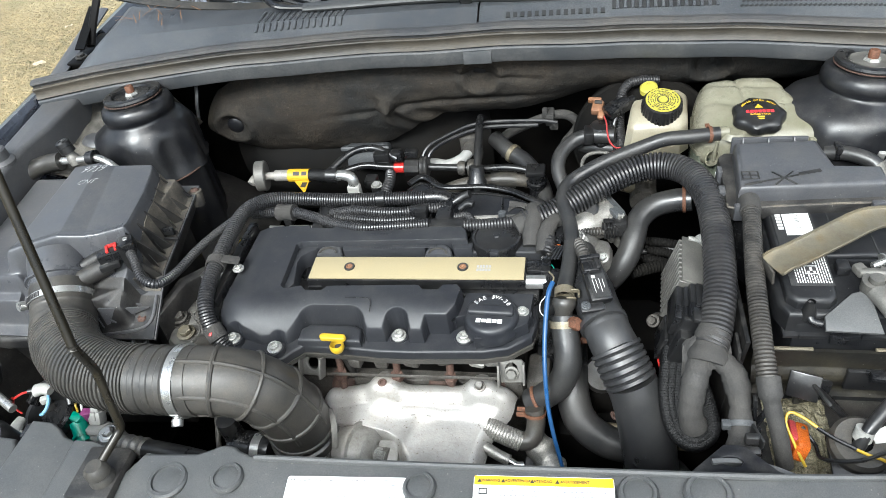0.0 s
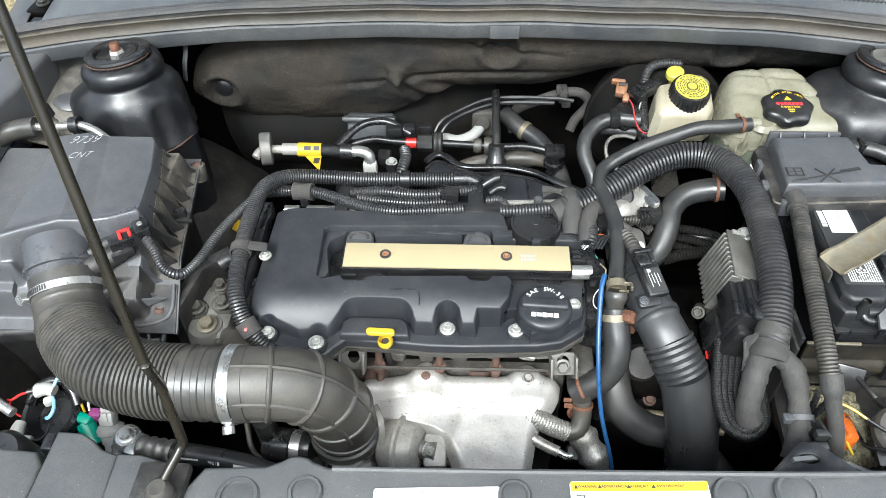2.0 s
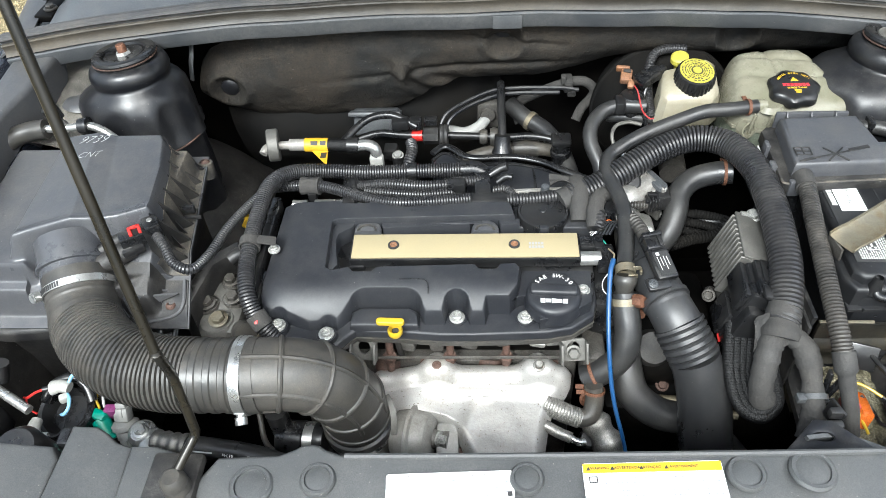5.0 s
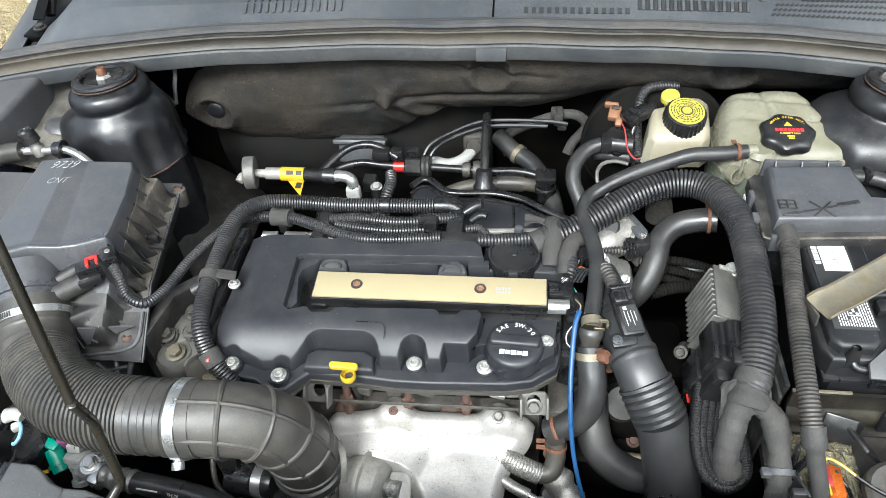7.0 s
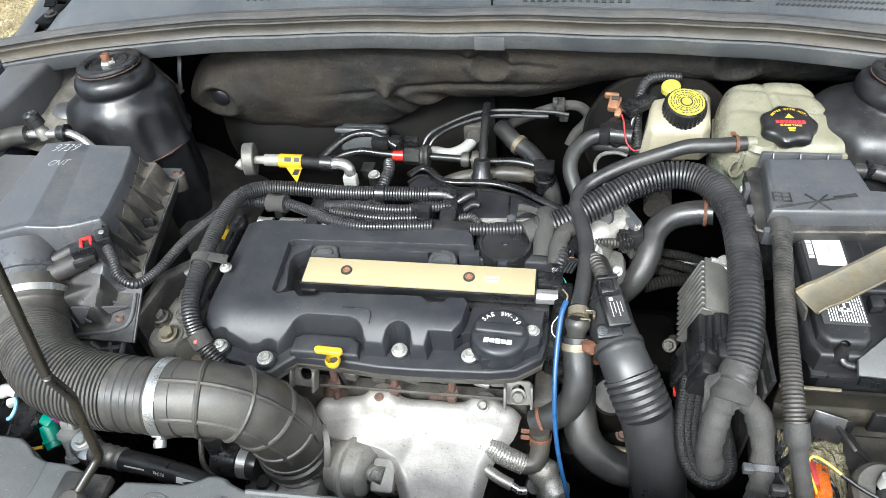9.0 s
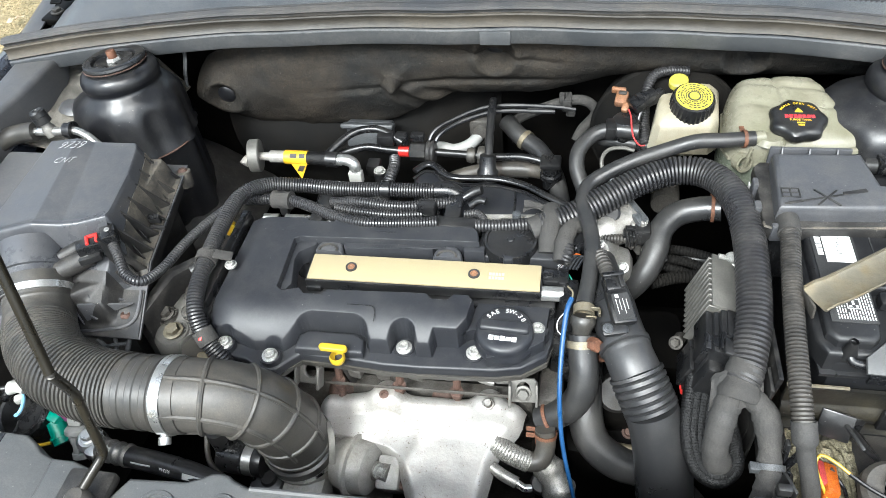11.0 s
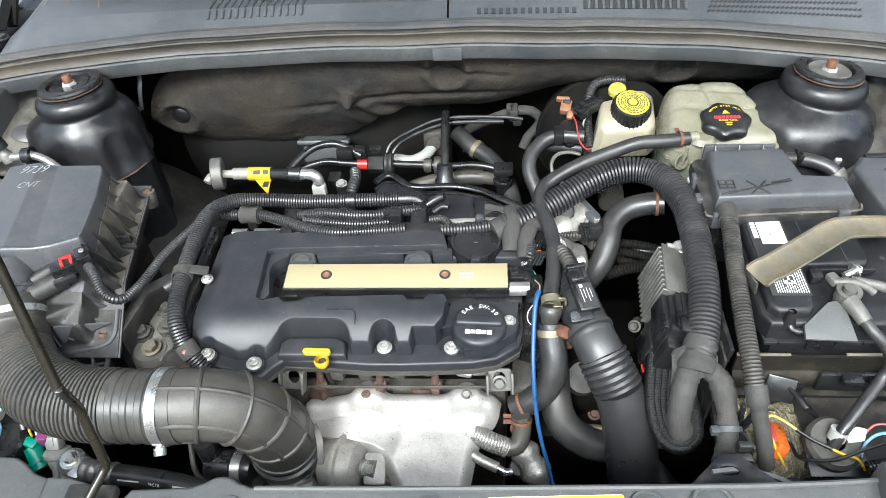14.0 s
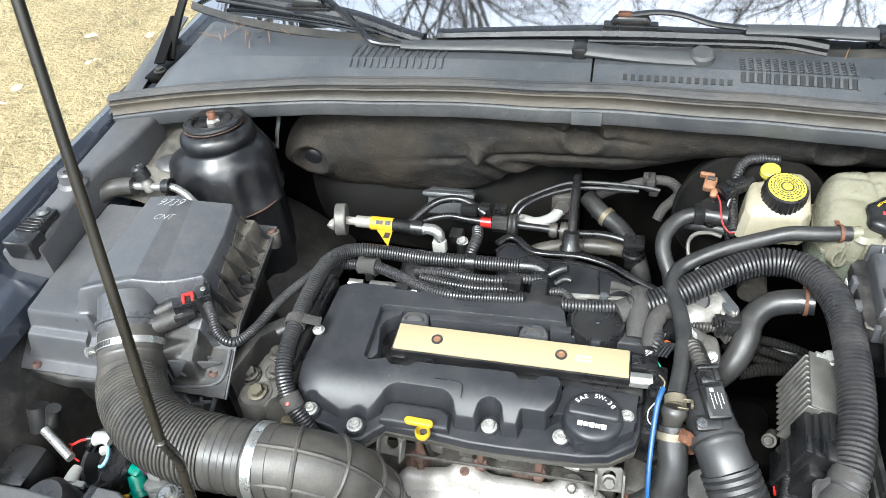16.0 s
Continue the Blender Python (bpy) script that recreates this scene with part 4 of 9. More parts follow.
def needles():
    rnd = random.Random(3)
    bm = bmesh.new()
    for _ in range(16):
        x = rnd.choice((-0.58, -0.56, -0.54, -0.50)) + rnd.gauss(0, 0.025)
        if rnd.random() < 0.25:
            x = rnd.uniform(-0.3, 0.6)
        s = rnd.uniform(0.6, 1.0) if x < -0.4 else rnd.uniform(0.85, 1.0)
        p = cowl_surface(x, s) + Vector((0, 0, 0.004 + 0.004 * rnd.random()))
        a = rnd.uniform(0, 3.14)
        d = Vector((math.cos(a), math.sin(a), rnd.uniform(-0.05, 0.15))) * rnd.uniform(0.012, 0.028)
        w = Vector((-d.y, d.x, 0)).normalized() * 0.0007
        vs = [bm.verts.new(c) for c in (p - d - w, p - d + w, p + Vector((0, 0, 0.002)) + w, p + Vector((0, 0, 0.002)) - w, p + d)]
        bm.faces.new(vs[:4])
        bm.faces.new((vs[3], vs[2], vs[4]))
    return bm


leaf_at = cowl_surface(0.572, (0.712 - cowl_line(0.572)[0] - 0.008) / (0.742 + 0.10 * (0.572 / 0.72) ** 4 - cowl_line(0.572)[0] - 0.008))
dead_leaf((leaf_at.x, leaf_at.y, leaf_at.z + 0.003), 0.017, 30, M_NEEDLE, "brown curled dead leaf lying on the cowl")
solo("pine_needles", needles(), M_NEEDLE, "dry orange-brown pine needles scattered on the cowl", "needles", kind="stuff")


# ---- bare tree overhead, seen in the windscreen ----
def bare_tree(base, seed, lean):
    rnd = random.Random(seed)
    t = thing("bare_tree", base, "leafless winter tree with branches spreading over the car", "tree", group="bare trees")
    trunk = tube([base, (base[0] + lean[0] * 0.2, base[1] + lean[1] * 0.2, 2.5), (base[0] + lean[0] * 0.5, base[1] + lean[1] * 0.5, 5.5), (base[0] + lean[0], base[1] + lean[1], 9.5)], lambda u: 0.24 - 0.17 * u, 12, 0.25, wob=0.08)
    part("trunk", trunk, M_BARK, t)
    bm = bmesh.new()

    def limb(p, d, ln, r, depth):
        pts = [p]
        q = p.copy()
        dd = d.copy()
        for _ in range(3):
            dd = (dd + Vector((rnd.gauss(0, 0.16), rnd.gauss(0, 0.16), rnd.gauss(0.02, 0.1)))).normalized()
            q = q + dd * ln / 3
            pts.append(q.copy())
        n = 6 if depth > 1 else 4
        rings = []
        for i, c in enumerate(pts):
            rad = r * (1 - 0.22 * i)
            side = dd.orthogonal().normalized()
            up = dd.cross(side)
            rings.append([bm.verts.new(c + (side * math.cos(6.283 * k / n) + up * math.sin(6.283 * k / n)) * rad) for k in range(n)])
        for a, b in zip(rings, rings[1:]):
            for k in range(n):
                bm.faces.new((a[k], a[(k + 1) % n], b[(k + 1) % n], b[k]))
        if depth:
            for i in range(1, 4):
                for _ in range(2 if depth > 1 else 3):
                    nd = (dd + Vector((rnd.gauss(0, 0.55), rnd.gauss(0, 0.55), rnd.gauss(0.05, 0.35)))).normalized()
                    limb(pts[i], nd, ln * rnd.uniform(0.45, 0.75), r * 0.42, depth - 1)
    for k in range(9):
        f = 0.3 + 0.7 * k / 8
        p = Vector(base) + Vector((lean[0] * f, lean[1] * f, 9.5 * f))
        a = rnd.uniform(0, 6.283)
        tow = Vector((-base[0], 1.0 - base[1], 0)).normalized()
        d = (Vector((math.cos(a), math.sin(a), 0.35)) + tow * 1.2).normalized()
        limb(p, d, 3.4 - 1.2 * f, 0.07, 3)
    part("branches", bm, M_BARK, t)


bare_tree((-4.5, 4.2, 0.0), 4, (2.2, -1.6))
bare_tree((4.8, 5.5, 0.0), 9, (-2.0, -1.8))


def arc(cx, cy, r, a0, a1, n=8, ry=None):
    return [(cx + r * math.cos(radians(a0 + (a1 - a0) * i / n)), cy + (ry or r) * math.sin(radians(a0 + (a1 - a0) * i / n))) for i in range(n + 1)]


# ---- front cover panel ----
def panel_z(x, y):
    return -0.10 * max(0.0, 0.02 - y) - 0.25 * max(0.0, -0.06 - y) - 0.05 * max(0.0, abs(x - 0.05) - 0.25)


def front_cover():
    t = thing("radiator_cover", (0, -0.02, 0.80), "satin dark grey plastic radiator cover panel with round clips", "cover panel")
    back = [(-0.275, 0.023), (-0.215, 0.025), *arc(-0.185, 0.025, 0.018, 180, 0, 6, 0.012)[1:-1], (-0.155, 0.026), (0.0, 0.029), (0.15, 0.033), (0.285, 0.037), (0.36, 0.042), (0.44, 0.050), (0.60, 0.08)]
    out = [*back, (0.66, -0.02), (0.62, -0.28), (-0.52, -0.28), (-0.40, -0.08), (-0.315, -0.035)]
    part("panel", plate(out, 0.812, 0.838, 0.005, 3, slope=panel_z), M_TIE, t)
    lip = [(x, y - 0.004, 0.839 + panel_z(x, y)) for x, y in ((-0.15, 0.026), (0.0, 0.029), (0.15, 0.033), (0.285, 0.037), (0.36, 0.042), (0.44, 0.050), (0.52, 0.064))]
    part("lip", tube(lip, 0.0032, 8, 0.02), M_TIE, t)
    for x, y, r in ((-0.236, -0.006, 0.021), (-0.173, 0.0, 0.017), (0.022, 0.004, 0.016), (0.222, 0.012, 0.018), (0.282, 0.016, 0.021)):
        z = 0.838 + panel_z(x, y)
        part("clip", lathe([(0, 0.0012), (r * 0.55, 0.0016), (r * 0.72, 0.0005), (r * 0.74, 0.003), (r * 0.9, 0.003), (r, 0.0004), (r, -0.002)], 32, pose(x, y, z)), M_TIE, t, "round push-in clip")
    part("raised_block", plate([(0.43, -0.04), (0.50, -0.05), (0.515, 0.068), (0.442, 0.056)], 0.80, 0.853, 0.005, 2), M_TIE, t)
    part("hook_plate", plate([(0.258, 0.032), (0.362, 0.038), (0.322, 0.076), (0.304, 0.076)], 0.818, 0.825, 0.002, holes=[arc(0.309, 0.058, 0.0105, 0, 324, 9, 0.0052)]), M_PAINT, t, "black steel plate with a slot")
    return t


front_cover()


def flat_label(name, c, size, turn, label, base=M_WHITE):
    z = 0.8386 + panel_z(c[0], c[1])
    t = thing(name, (c[0], c[1], z), label, "label")
    w, h = size
    pts = [*arc(w / 2 - 0.003, h / 2 - 0.003, 0.003, 0, 90, 4), *arc(-w / 2 + 0.003, h / 2 - 0.003, 0.003, 90, 180, 4), *arc(-w / 2 + 0.003, -h / 2 + 0.003, 0.003, 180, 270, 4), *arc(w / 2 - 0.003, -h / 2 + 0.003, 0.003, 270, 360, 4)]
    m = pose(c[0], c[1], z, 5, 0, turn)
    part("sticker", moved(plate(pts, 0, 0.0006), m), base, t)
    return t, m


def bars(t, m, x0, x1, ys, h, material=M_BAR, seed=1):
    rnd = random.Random(seed)
    bm = bmesh.new()
    for y in ys:
        x = x0
        end = x1 - rnd.random() * (x1 - x0) * 0.35
        while x < end:
            w = rnd.uniform(0.002, 0.006)
            b = box((x + w / 2, y, 0.0008), (w, h, 0.0003))
            tmp = bpy.data.meshes.new("tmp")
            b.to_mesh(tmp)
            b.free()
            bm.from_mesh(tmp)
            bpy.data.meshes.remove(tmp)
            x += w + 0.001
    part("print", moved(bm, m), material, t)


lab, lm = flat_label("refrigerant_label", (-0.049, -0.005, 0), (0.118, 0.027), 3.0, "white printed air conditioning label on the front cover")
for k, word in enumerate(("AIR CONDITIONING", "AIR CONDITIONNE", "AIRE ACONDICIONADO")):
    x0 = -0.057 + 0.038 * k
    writing(word, lm @ pose(x0 + 0.0165, 0.0095, 0.0008), 0.0033, M_BLACKINK, "lettering", lab)
    bars(lab, lm, x0, x0 + 0.033, (0.0055, 0.0028, 0.0001, -0.0026, -0.0065, -0.0095), 0.0011, M_BAR, k + 3)
    if k:
        part("divider", moved(box((x0 - 0.002, 0, 0.0008), (0.0004, 0.022, 0.0003)), lm), M_BAR, lab)
part("mark", moved(box((0.055, -0.0085, 0.0008), (0.0045, 0.0045, 0.0003)), lm), M_BLACKINK, lab)

wl_, wm = flat_label("warning_label", (0.139, -0.021, 0), (0.128, 0.085), 2.5, "white warning label with a yellow header band")
part("yellow_band", moved(box((0, 0.0375, 0.0008), (0.127, 0.0088, 0.0003)), wm), M_YLABEL, wl_, "yellow header band")
for k, word in enumerate(("WARNING", "ADVERTENCIA", "ATENÇAO", "AVERTISSEMENT")):
    x0 = (-0.048, -0.023, 0.0, 0.029)[k]
    writing(word, wm @ pose(x0, 0.0374, 0.0011), 0.0036, M_BLACKINK, "lettering", wl_)
    tri = moved(plate([(-0.002, -0.0016), (0.002, -0.0016), (0, 0.0019)], 0, 0.0003), wm @ pose(x0 - (0.0105, 0.0135, 0.0098, 0.0158)[k], 0.0373, 0.001))
    part("triangle", tri, M_BLACKINK, wl_)
bars(wl_, wm, -0.045, 0.0, (0.028, 0.0235, 0.016, 0.0115, 0.004, -0.001, -0.009, -0.014, -0.022), 0.0014, M_BAR, 8)
bars(wl_, wm, 0.012, 0.058, (0.028, 0.0235, 0.016, 0.0115, 0.004, -0.001, -0.009, -0.014, -0.022), 0.0014, M_BAR, 21)
part("pictogram", moved(plate([(-0.059, 0.024), (-0.051, 0.024), (-0.051, 0.03), (-0.059, 0.03)], 0.0006, 0.001, holes=[[(-0.058, 0.025), (-0.052, 0.025), (-0.052, 0.029), (-0.058, 0.029)]]), wm), M_BLACKINK, wl_)

# ---- bonnet prop rod ----
pr = thing("bonnet_prop_rod", (-0.304, 0.0, 0.84), "dark painted steel bonnet prop rod standing in its rubber foot", "prop rod")
part("rod", tube([(-0.304, -0.010, 0.852), (-0.296, 0.006, 0.8615), (-0.2885, 0.0205, 0.870), (-0.2858, 0.0255, 0.8745), (-0.2860, 0.0270, 0.880), (-0.2885, 0.0335, 0.900), (-0.2935, 0.0440, 0.930), (-0.2948, 0.0462, 0.941), (-0.2938, 0.0430, 0.960), (-0.2926, 0.0390, 0.983), (-0.296, 0.0458, 1.00), (-0.3357, 0.1258, 1.20), (-0.3853, 0.2258, 1.45), (-0.4170, 0.2898, 1.61)], 0.0046, 12, 0.004), M_ROD, pr)
part("foot", lathe([(0, 0.016), (0.008, 0.016), (0.012, 0.011), (0.0125, 0.004), (0.010, 0.001), (0.013, -0.004), (0.013, -0.012)], 24, pose(-0.303, -0.012, 0.845)), M_RUBBER, pr, "black rubber foot")
part("bracket", box((-0.312, -0.005, 0.832), (0.05, 0.06, 0.014), 0.004), M_PAINT_DUSTY, pr)


# ---- air filter housing ----
def air_box():
    t = thing("air_filter_box", (-0.52, 0.34, 0.62), "dusty black plastic air filter box with chalked lid", "air filter box")
    sl_ = lambda x, y: 0.004 + 0.45 * min(y - 0.231, 0.065) + 0.07 * max(0.0, y - 0.296)
    flange = [(-0.672, 0.212), (-0.60, 0.205), (-0.396, 0.222), (-0.388, 0.24), (-0.404, 0.445), (-0.414, 0.462), (-0.655, 0.455), (-0.672, 0.43)]
    part("base", plate([(-0.655, 0.235), (-0.415, 0.245), (-0.425, 0.44), (-0.64, 0.43)], 0.55, 0.79, 0.004, slope=sl_), M_DARK, t)
    part("lower_flange", plate(flange, 0.780, 0.796, 0.004, 2, slope=sl_), M_DARK, t)

    def soft_step(d, w):
        k = min(1.0, max(0.0, d / w + 0.5))
        return k * k * (3 - 2 * k)

    def hump_right(y):
        return float(np.interp(y, (0.26, 0.30, 0.38, 0.43, 0.45), (-0.412, -0.409, -0.418, -0.430, -0.440)))

    def flange_right(y):
        return -0.380 - 0.12 * (y - 0.3)

    def hump_z(x, y):
        k = (y - 0.287) / 0.162
        xl, xr = -0.498 - 0.026 * k, -0.465 - 0.036 * k
        return 0.9095 + 0.03 * (y - 0.30) - 0.0055 * min(1.0, max(0.0, (x - xl) / (xr - xl))) - 0.15 * min(0.072, max(0.0, xl - x))

    def lid(u, v):
        y = 0.208 + 0.262 * v
        x = -0.672 + (flange_right(y) + 0.672) * u
        z = 0.803 + sl_(x, y)
        body = soft_step(x + 0.652, 0.014) * soft_step(-0.410 - x, 0.010) * soft_step(y - 0.226, 0.010) * soft_step(0.446 - y, 0.010)
        z += 0.034 * body * (1 - 0.25 * (x > -0.56) * soft_step(0.25 - y, 0.05))
        left = soft_step(x + 0.650, 0.014) * soft_step(-0.553 - x, 0.012) * soft_step(y - 0.244, 0.009) * soft_step(0.450 - y, 0.010)
        z += (0.868 + 0.07 * (y - 0.24) - z) * left
        front = float(np.interp(x, (-0.57, -0.54, -0.50, -0.479, -0.445, -0.414, -0.40), (0.256, 0.264, 0.273, 0.277, 0.284, 0.298, 0.306)))
        hump = soft_step(x + 0.572, 0.016) * soft_step(hump_right(y) - x, 0.012) * soft_step(y - front, 0.014) * soft_step(0.445 - y, 0.010)
        if hump_z(x, y) > z:
            z += (hump_z(x, y) - z) * hump
        z += 0.0022 * math.exp(-((y - front - 0.009) / 0.006) ** 2) * hump
        edge = float(np.interp(y, (0.213, 0.226, 0.249, 0.262, 0.285), (-0.462, -0.447, -0.421, -0.410, -0.404)))
        block = soft_step(edge - x, 0.012) * soft_step(y - 0.222, 0.014) * soft_step(0.30 - y, 0.01) * soft_step(x + 0.50, 0.02)
        if z < 0.846:
            z += (0.846 - z) * block
        return Vector((x, y, z))
    part("lid", sheet(lid, 210, 230, 0.003), M_BOX, t, angle=40)
    def fin(root, foot, tip, thick):
        """Thin triangular rib between the lid's side and its flange."""
        bm = bmesh.new()
        a = [bm.verts.new(Vector(p) + Vector((0, -thick, 0))) for p in (root, foot, tip)]
        b = [bm.verts.new(Vector(p) + Vector((0, thick, 0))) for p in (root, foot, tip)]
        bm.faces.new(a)
        bm.faces.new(list(reversed(b)))
        for i in range(3):
            j = (i + 1) % 3
            bm.faces.new((a[j], a[i], b[i], b[j]))
        return bm
    for k in range(7):
        y = 0.281 + 0.0255 * k
        z = 0.803 + sl_(0, y)
        xr = hump_right(y)
        # Ribs in darker plastic than the lid: their less lit faces done by colour.
        part("rib", fin((xr - 0.004, y - 0.006, hump_z(xr, y) - 0.006), (xr - 0.004, y - 0.004, z - 0.004), (flange_right(y) - 0.004, y + 0.009, z + 0.003), 0.0013), M_DARK, t)
        part("cross_rib", fin((xr - 0.004, y + 0.006, hump_z(xr, y) - 0.030), (xr - 0.002, y + 0.004, z - 0.002), (flange_right(y) - 0.008, y - 0.006, z + 0.001), 0.0008), M_DARK, t)
    for (rx, ry), (tx, ty), h in (((-0.424, 0.247), (-0.389, 0.252), 0.016), ((-0.412, 0.262), (-0.386, 0.272), 0.026), ((-0.447, 0.228), (-0.425, 0.222), 0.012)):
        part("rib", fin((rx, ry, 0.812 + h), (rx, ry, 0.806), (tx, ty, 0.812), 0.0012), M_BOX, t)
    part("spike_rib", fin((-0.440, 0.222, 0.838), (-0.440, 0.222, 0.808), (-0.387, 0.245, 0.818), 0.0014), M_BOX, t)
    part("front_rib", merge(*[fin((x, y, 0.840), (x, y, 0.808), (x + 0.014, y - 0.012, 0.811), 0.001) for x, y in ((-0.418, 0.247), (-0.432, 0.236), (-0.452, 0.225))]), M_BOX, t)
    part("flange_edge", tube([(-0.470, 0.2085, 0.799), (-0.43, 0.2125, 0.801), (-0.392, 0.2195, 0.8045), (-0.3795, 0.232, 0.8105), (-0.3815, 0.262, 0.8235)], 0.0022, 8, 0.005), M_BOX, t, "worn flange edge")
    def dirty(u, v):
        y = 0.268 + 0.176 * v
        x0 = hump_right(y) + 0.001
        x = x0 + (flange_right(y) - 0.003 - x0) * u
        p = lid((x + 0.672) / (flange_right(y) + 0.672), (y - 0.208) / 0.262)
        return p + Vector((0.001, 0, 0.0012))
    def dirty_front(u, v):
        y = 0.2085 + 0.0545 * v
        x = -0.47 + (flange_right(y) - 0.002 + 0.47) * u
        return lid((x + 0.672) / (flange_right(y) + 0.672), (y - 0.208) / 0.262) + Vector((0, -0.001, 0.0012))
    part("dirty_front", sheet(dirty_front, 40, 30, 0.001), M_DARK, t, "grimy ribbed front of the lid")
    part("dirty_side", sheet(dirty, 16, 60, 0.001), M_GRIME, t, "grimy ribbed side of the lid")
    for x, y in ((-0.641, 0.214), (-0.395, 0.234), (-0.4035, 0.4585)):
        part("screw", lathe([(0, 0.001), (0.002, 0.001), (0.0028, 0.003), (0.005, 0.0035), (0.0065, 0.001), (0.0065, -0.002)], 16, pose(x, y, 0.803 + sl_(x, y), -18)), M_RUSTDARK, t, "rusty torx screw")
    part("lug", lathe([(0.010, -0.02), (0.010, 0.003), (0.008, 0.004), (0, 0.004)], 20, pose(-0.4035, 0.4585, 0.844, -10)), M_GRIME, t)
    part("latch", merge(box((-0.392, 0.352, 0.858), (0.016, 0.006, 0.012), 0.002), box((-0.386, 0.343, 0.852), (0.022, 0.004, 0.005), 0.0015)), M_PLAST, t, "black plastic wire clip")
    # outlet and sensor bosses
    d = Vector((0.33, -0.82, -0.46)).normalized()
    o = Vector((-0.507, 0.264, 0.865))
    part("outlet", merge(tube([o - d * 0.02, o + d * 0.05], 0.0378, 36, 0.01), lathe([(0.0375, 0), (0.0412, 0.001), (0.0412, 0.005), (0.0375, 0.006)], 36, aim(o + d * 0.012, d))), M_BOX, t)
    part("sensor_boss", tube([(-0.472, 0.246, 0.862), (-0.434, 0.273, 0.869)], 0.012, 20, 0.01), M_DARK, t)
    part("side_boss", tube([(-0.470, 0.266, 0.870), (-0.446, 0.284, 0.876)], 0.0085, 16, 0.01), M_DARK, t)
    writing("9739", pose(-0.5232, 0.4244, hump_z(-0.5232, 0.4244) + 0.0016, 1.7, -8.5, -6), 0.0215, M_CHALK, "chalk_mark", t, 0.0002, 0.3, -0.0006)
    writing("CNT", pose(-0.5180, 0.3945, hump_z(-0.5180, 0.3945) + 0.0016, 1.7, -8.5, -4), 0.0155, M_CHALK, "chalk_mark", t, 0.0002, 0.3, -0.00045)
    s = thing("airflow_sensor", (-0.41, 0.265, 0.88), "black airflow sensor plug with a red locking tab", "sensor")
    ax = pose(-0.424, 0.280, 0.882, 0, 0, 32)
    part("body", moved(merge(box((0, 0, 0), (0.045, 0.017, 0.016), 0.002), box((-0.012, -0.003, -0.010), (0.026, 0.022, 0.01), 0.002), box((0.017, 0.003, 0.003), (0.018, 0.024, 0.020), 0.003)), ax), M_PLAST, s)
    part("locking_tab", moved(merge(box((-0.008, 0.001, 0.009), (0.004, 0.015, 0.004), 0.001), box((0.003, 0.001, 0.009), (0.004, 0.015, 0.004), 0.001), box((-0.0025, 0.007, 0.009), (0.013, 0.004, 0.004), 0.001)), ax), M_RED, s, "red locking tab")
    part("screw_hole", moved(lathe([(0, 0.0012), (0.003, 0.001), (0.0035, 0)], 14), ax @ pose(0.017, 0.004, 0.0135)), M_STEEL, s)


air_box()
solo("sensor_lead", tube([(-0.404, 0.281, 0.881), (-0.392, 0.268, 0.877), (-0.378, 0.250, 0.866), (-0.358, 0.246, 0.860), (-0.347, 0.275, 0.853), (-0.334, 0.328, 0.852), (-0.310, 0.388, 0.848), (-0.296, 0.425, 0.835)], 0.0062, 12, pitch=0.0034, depth=0.0011), M_CONDUIT, "thin black corrugated sensor lead", "cable conduit")


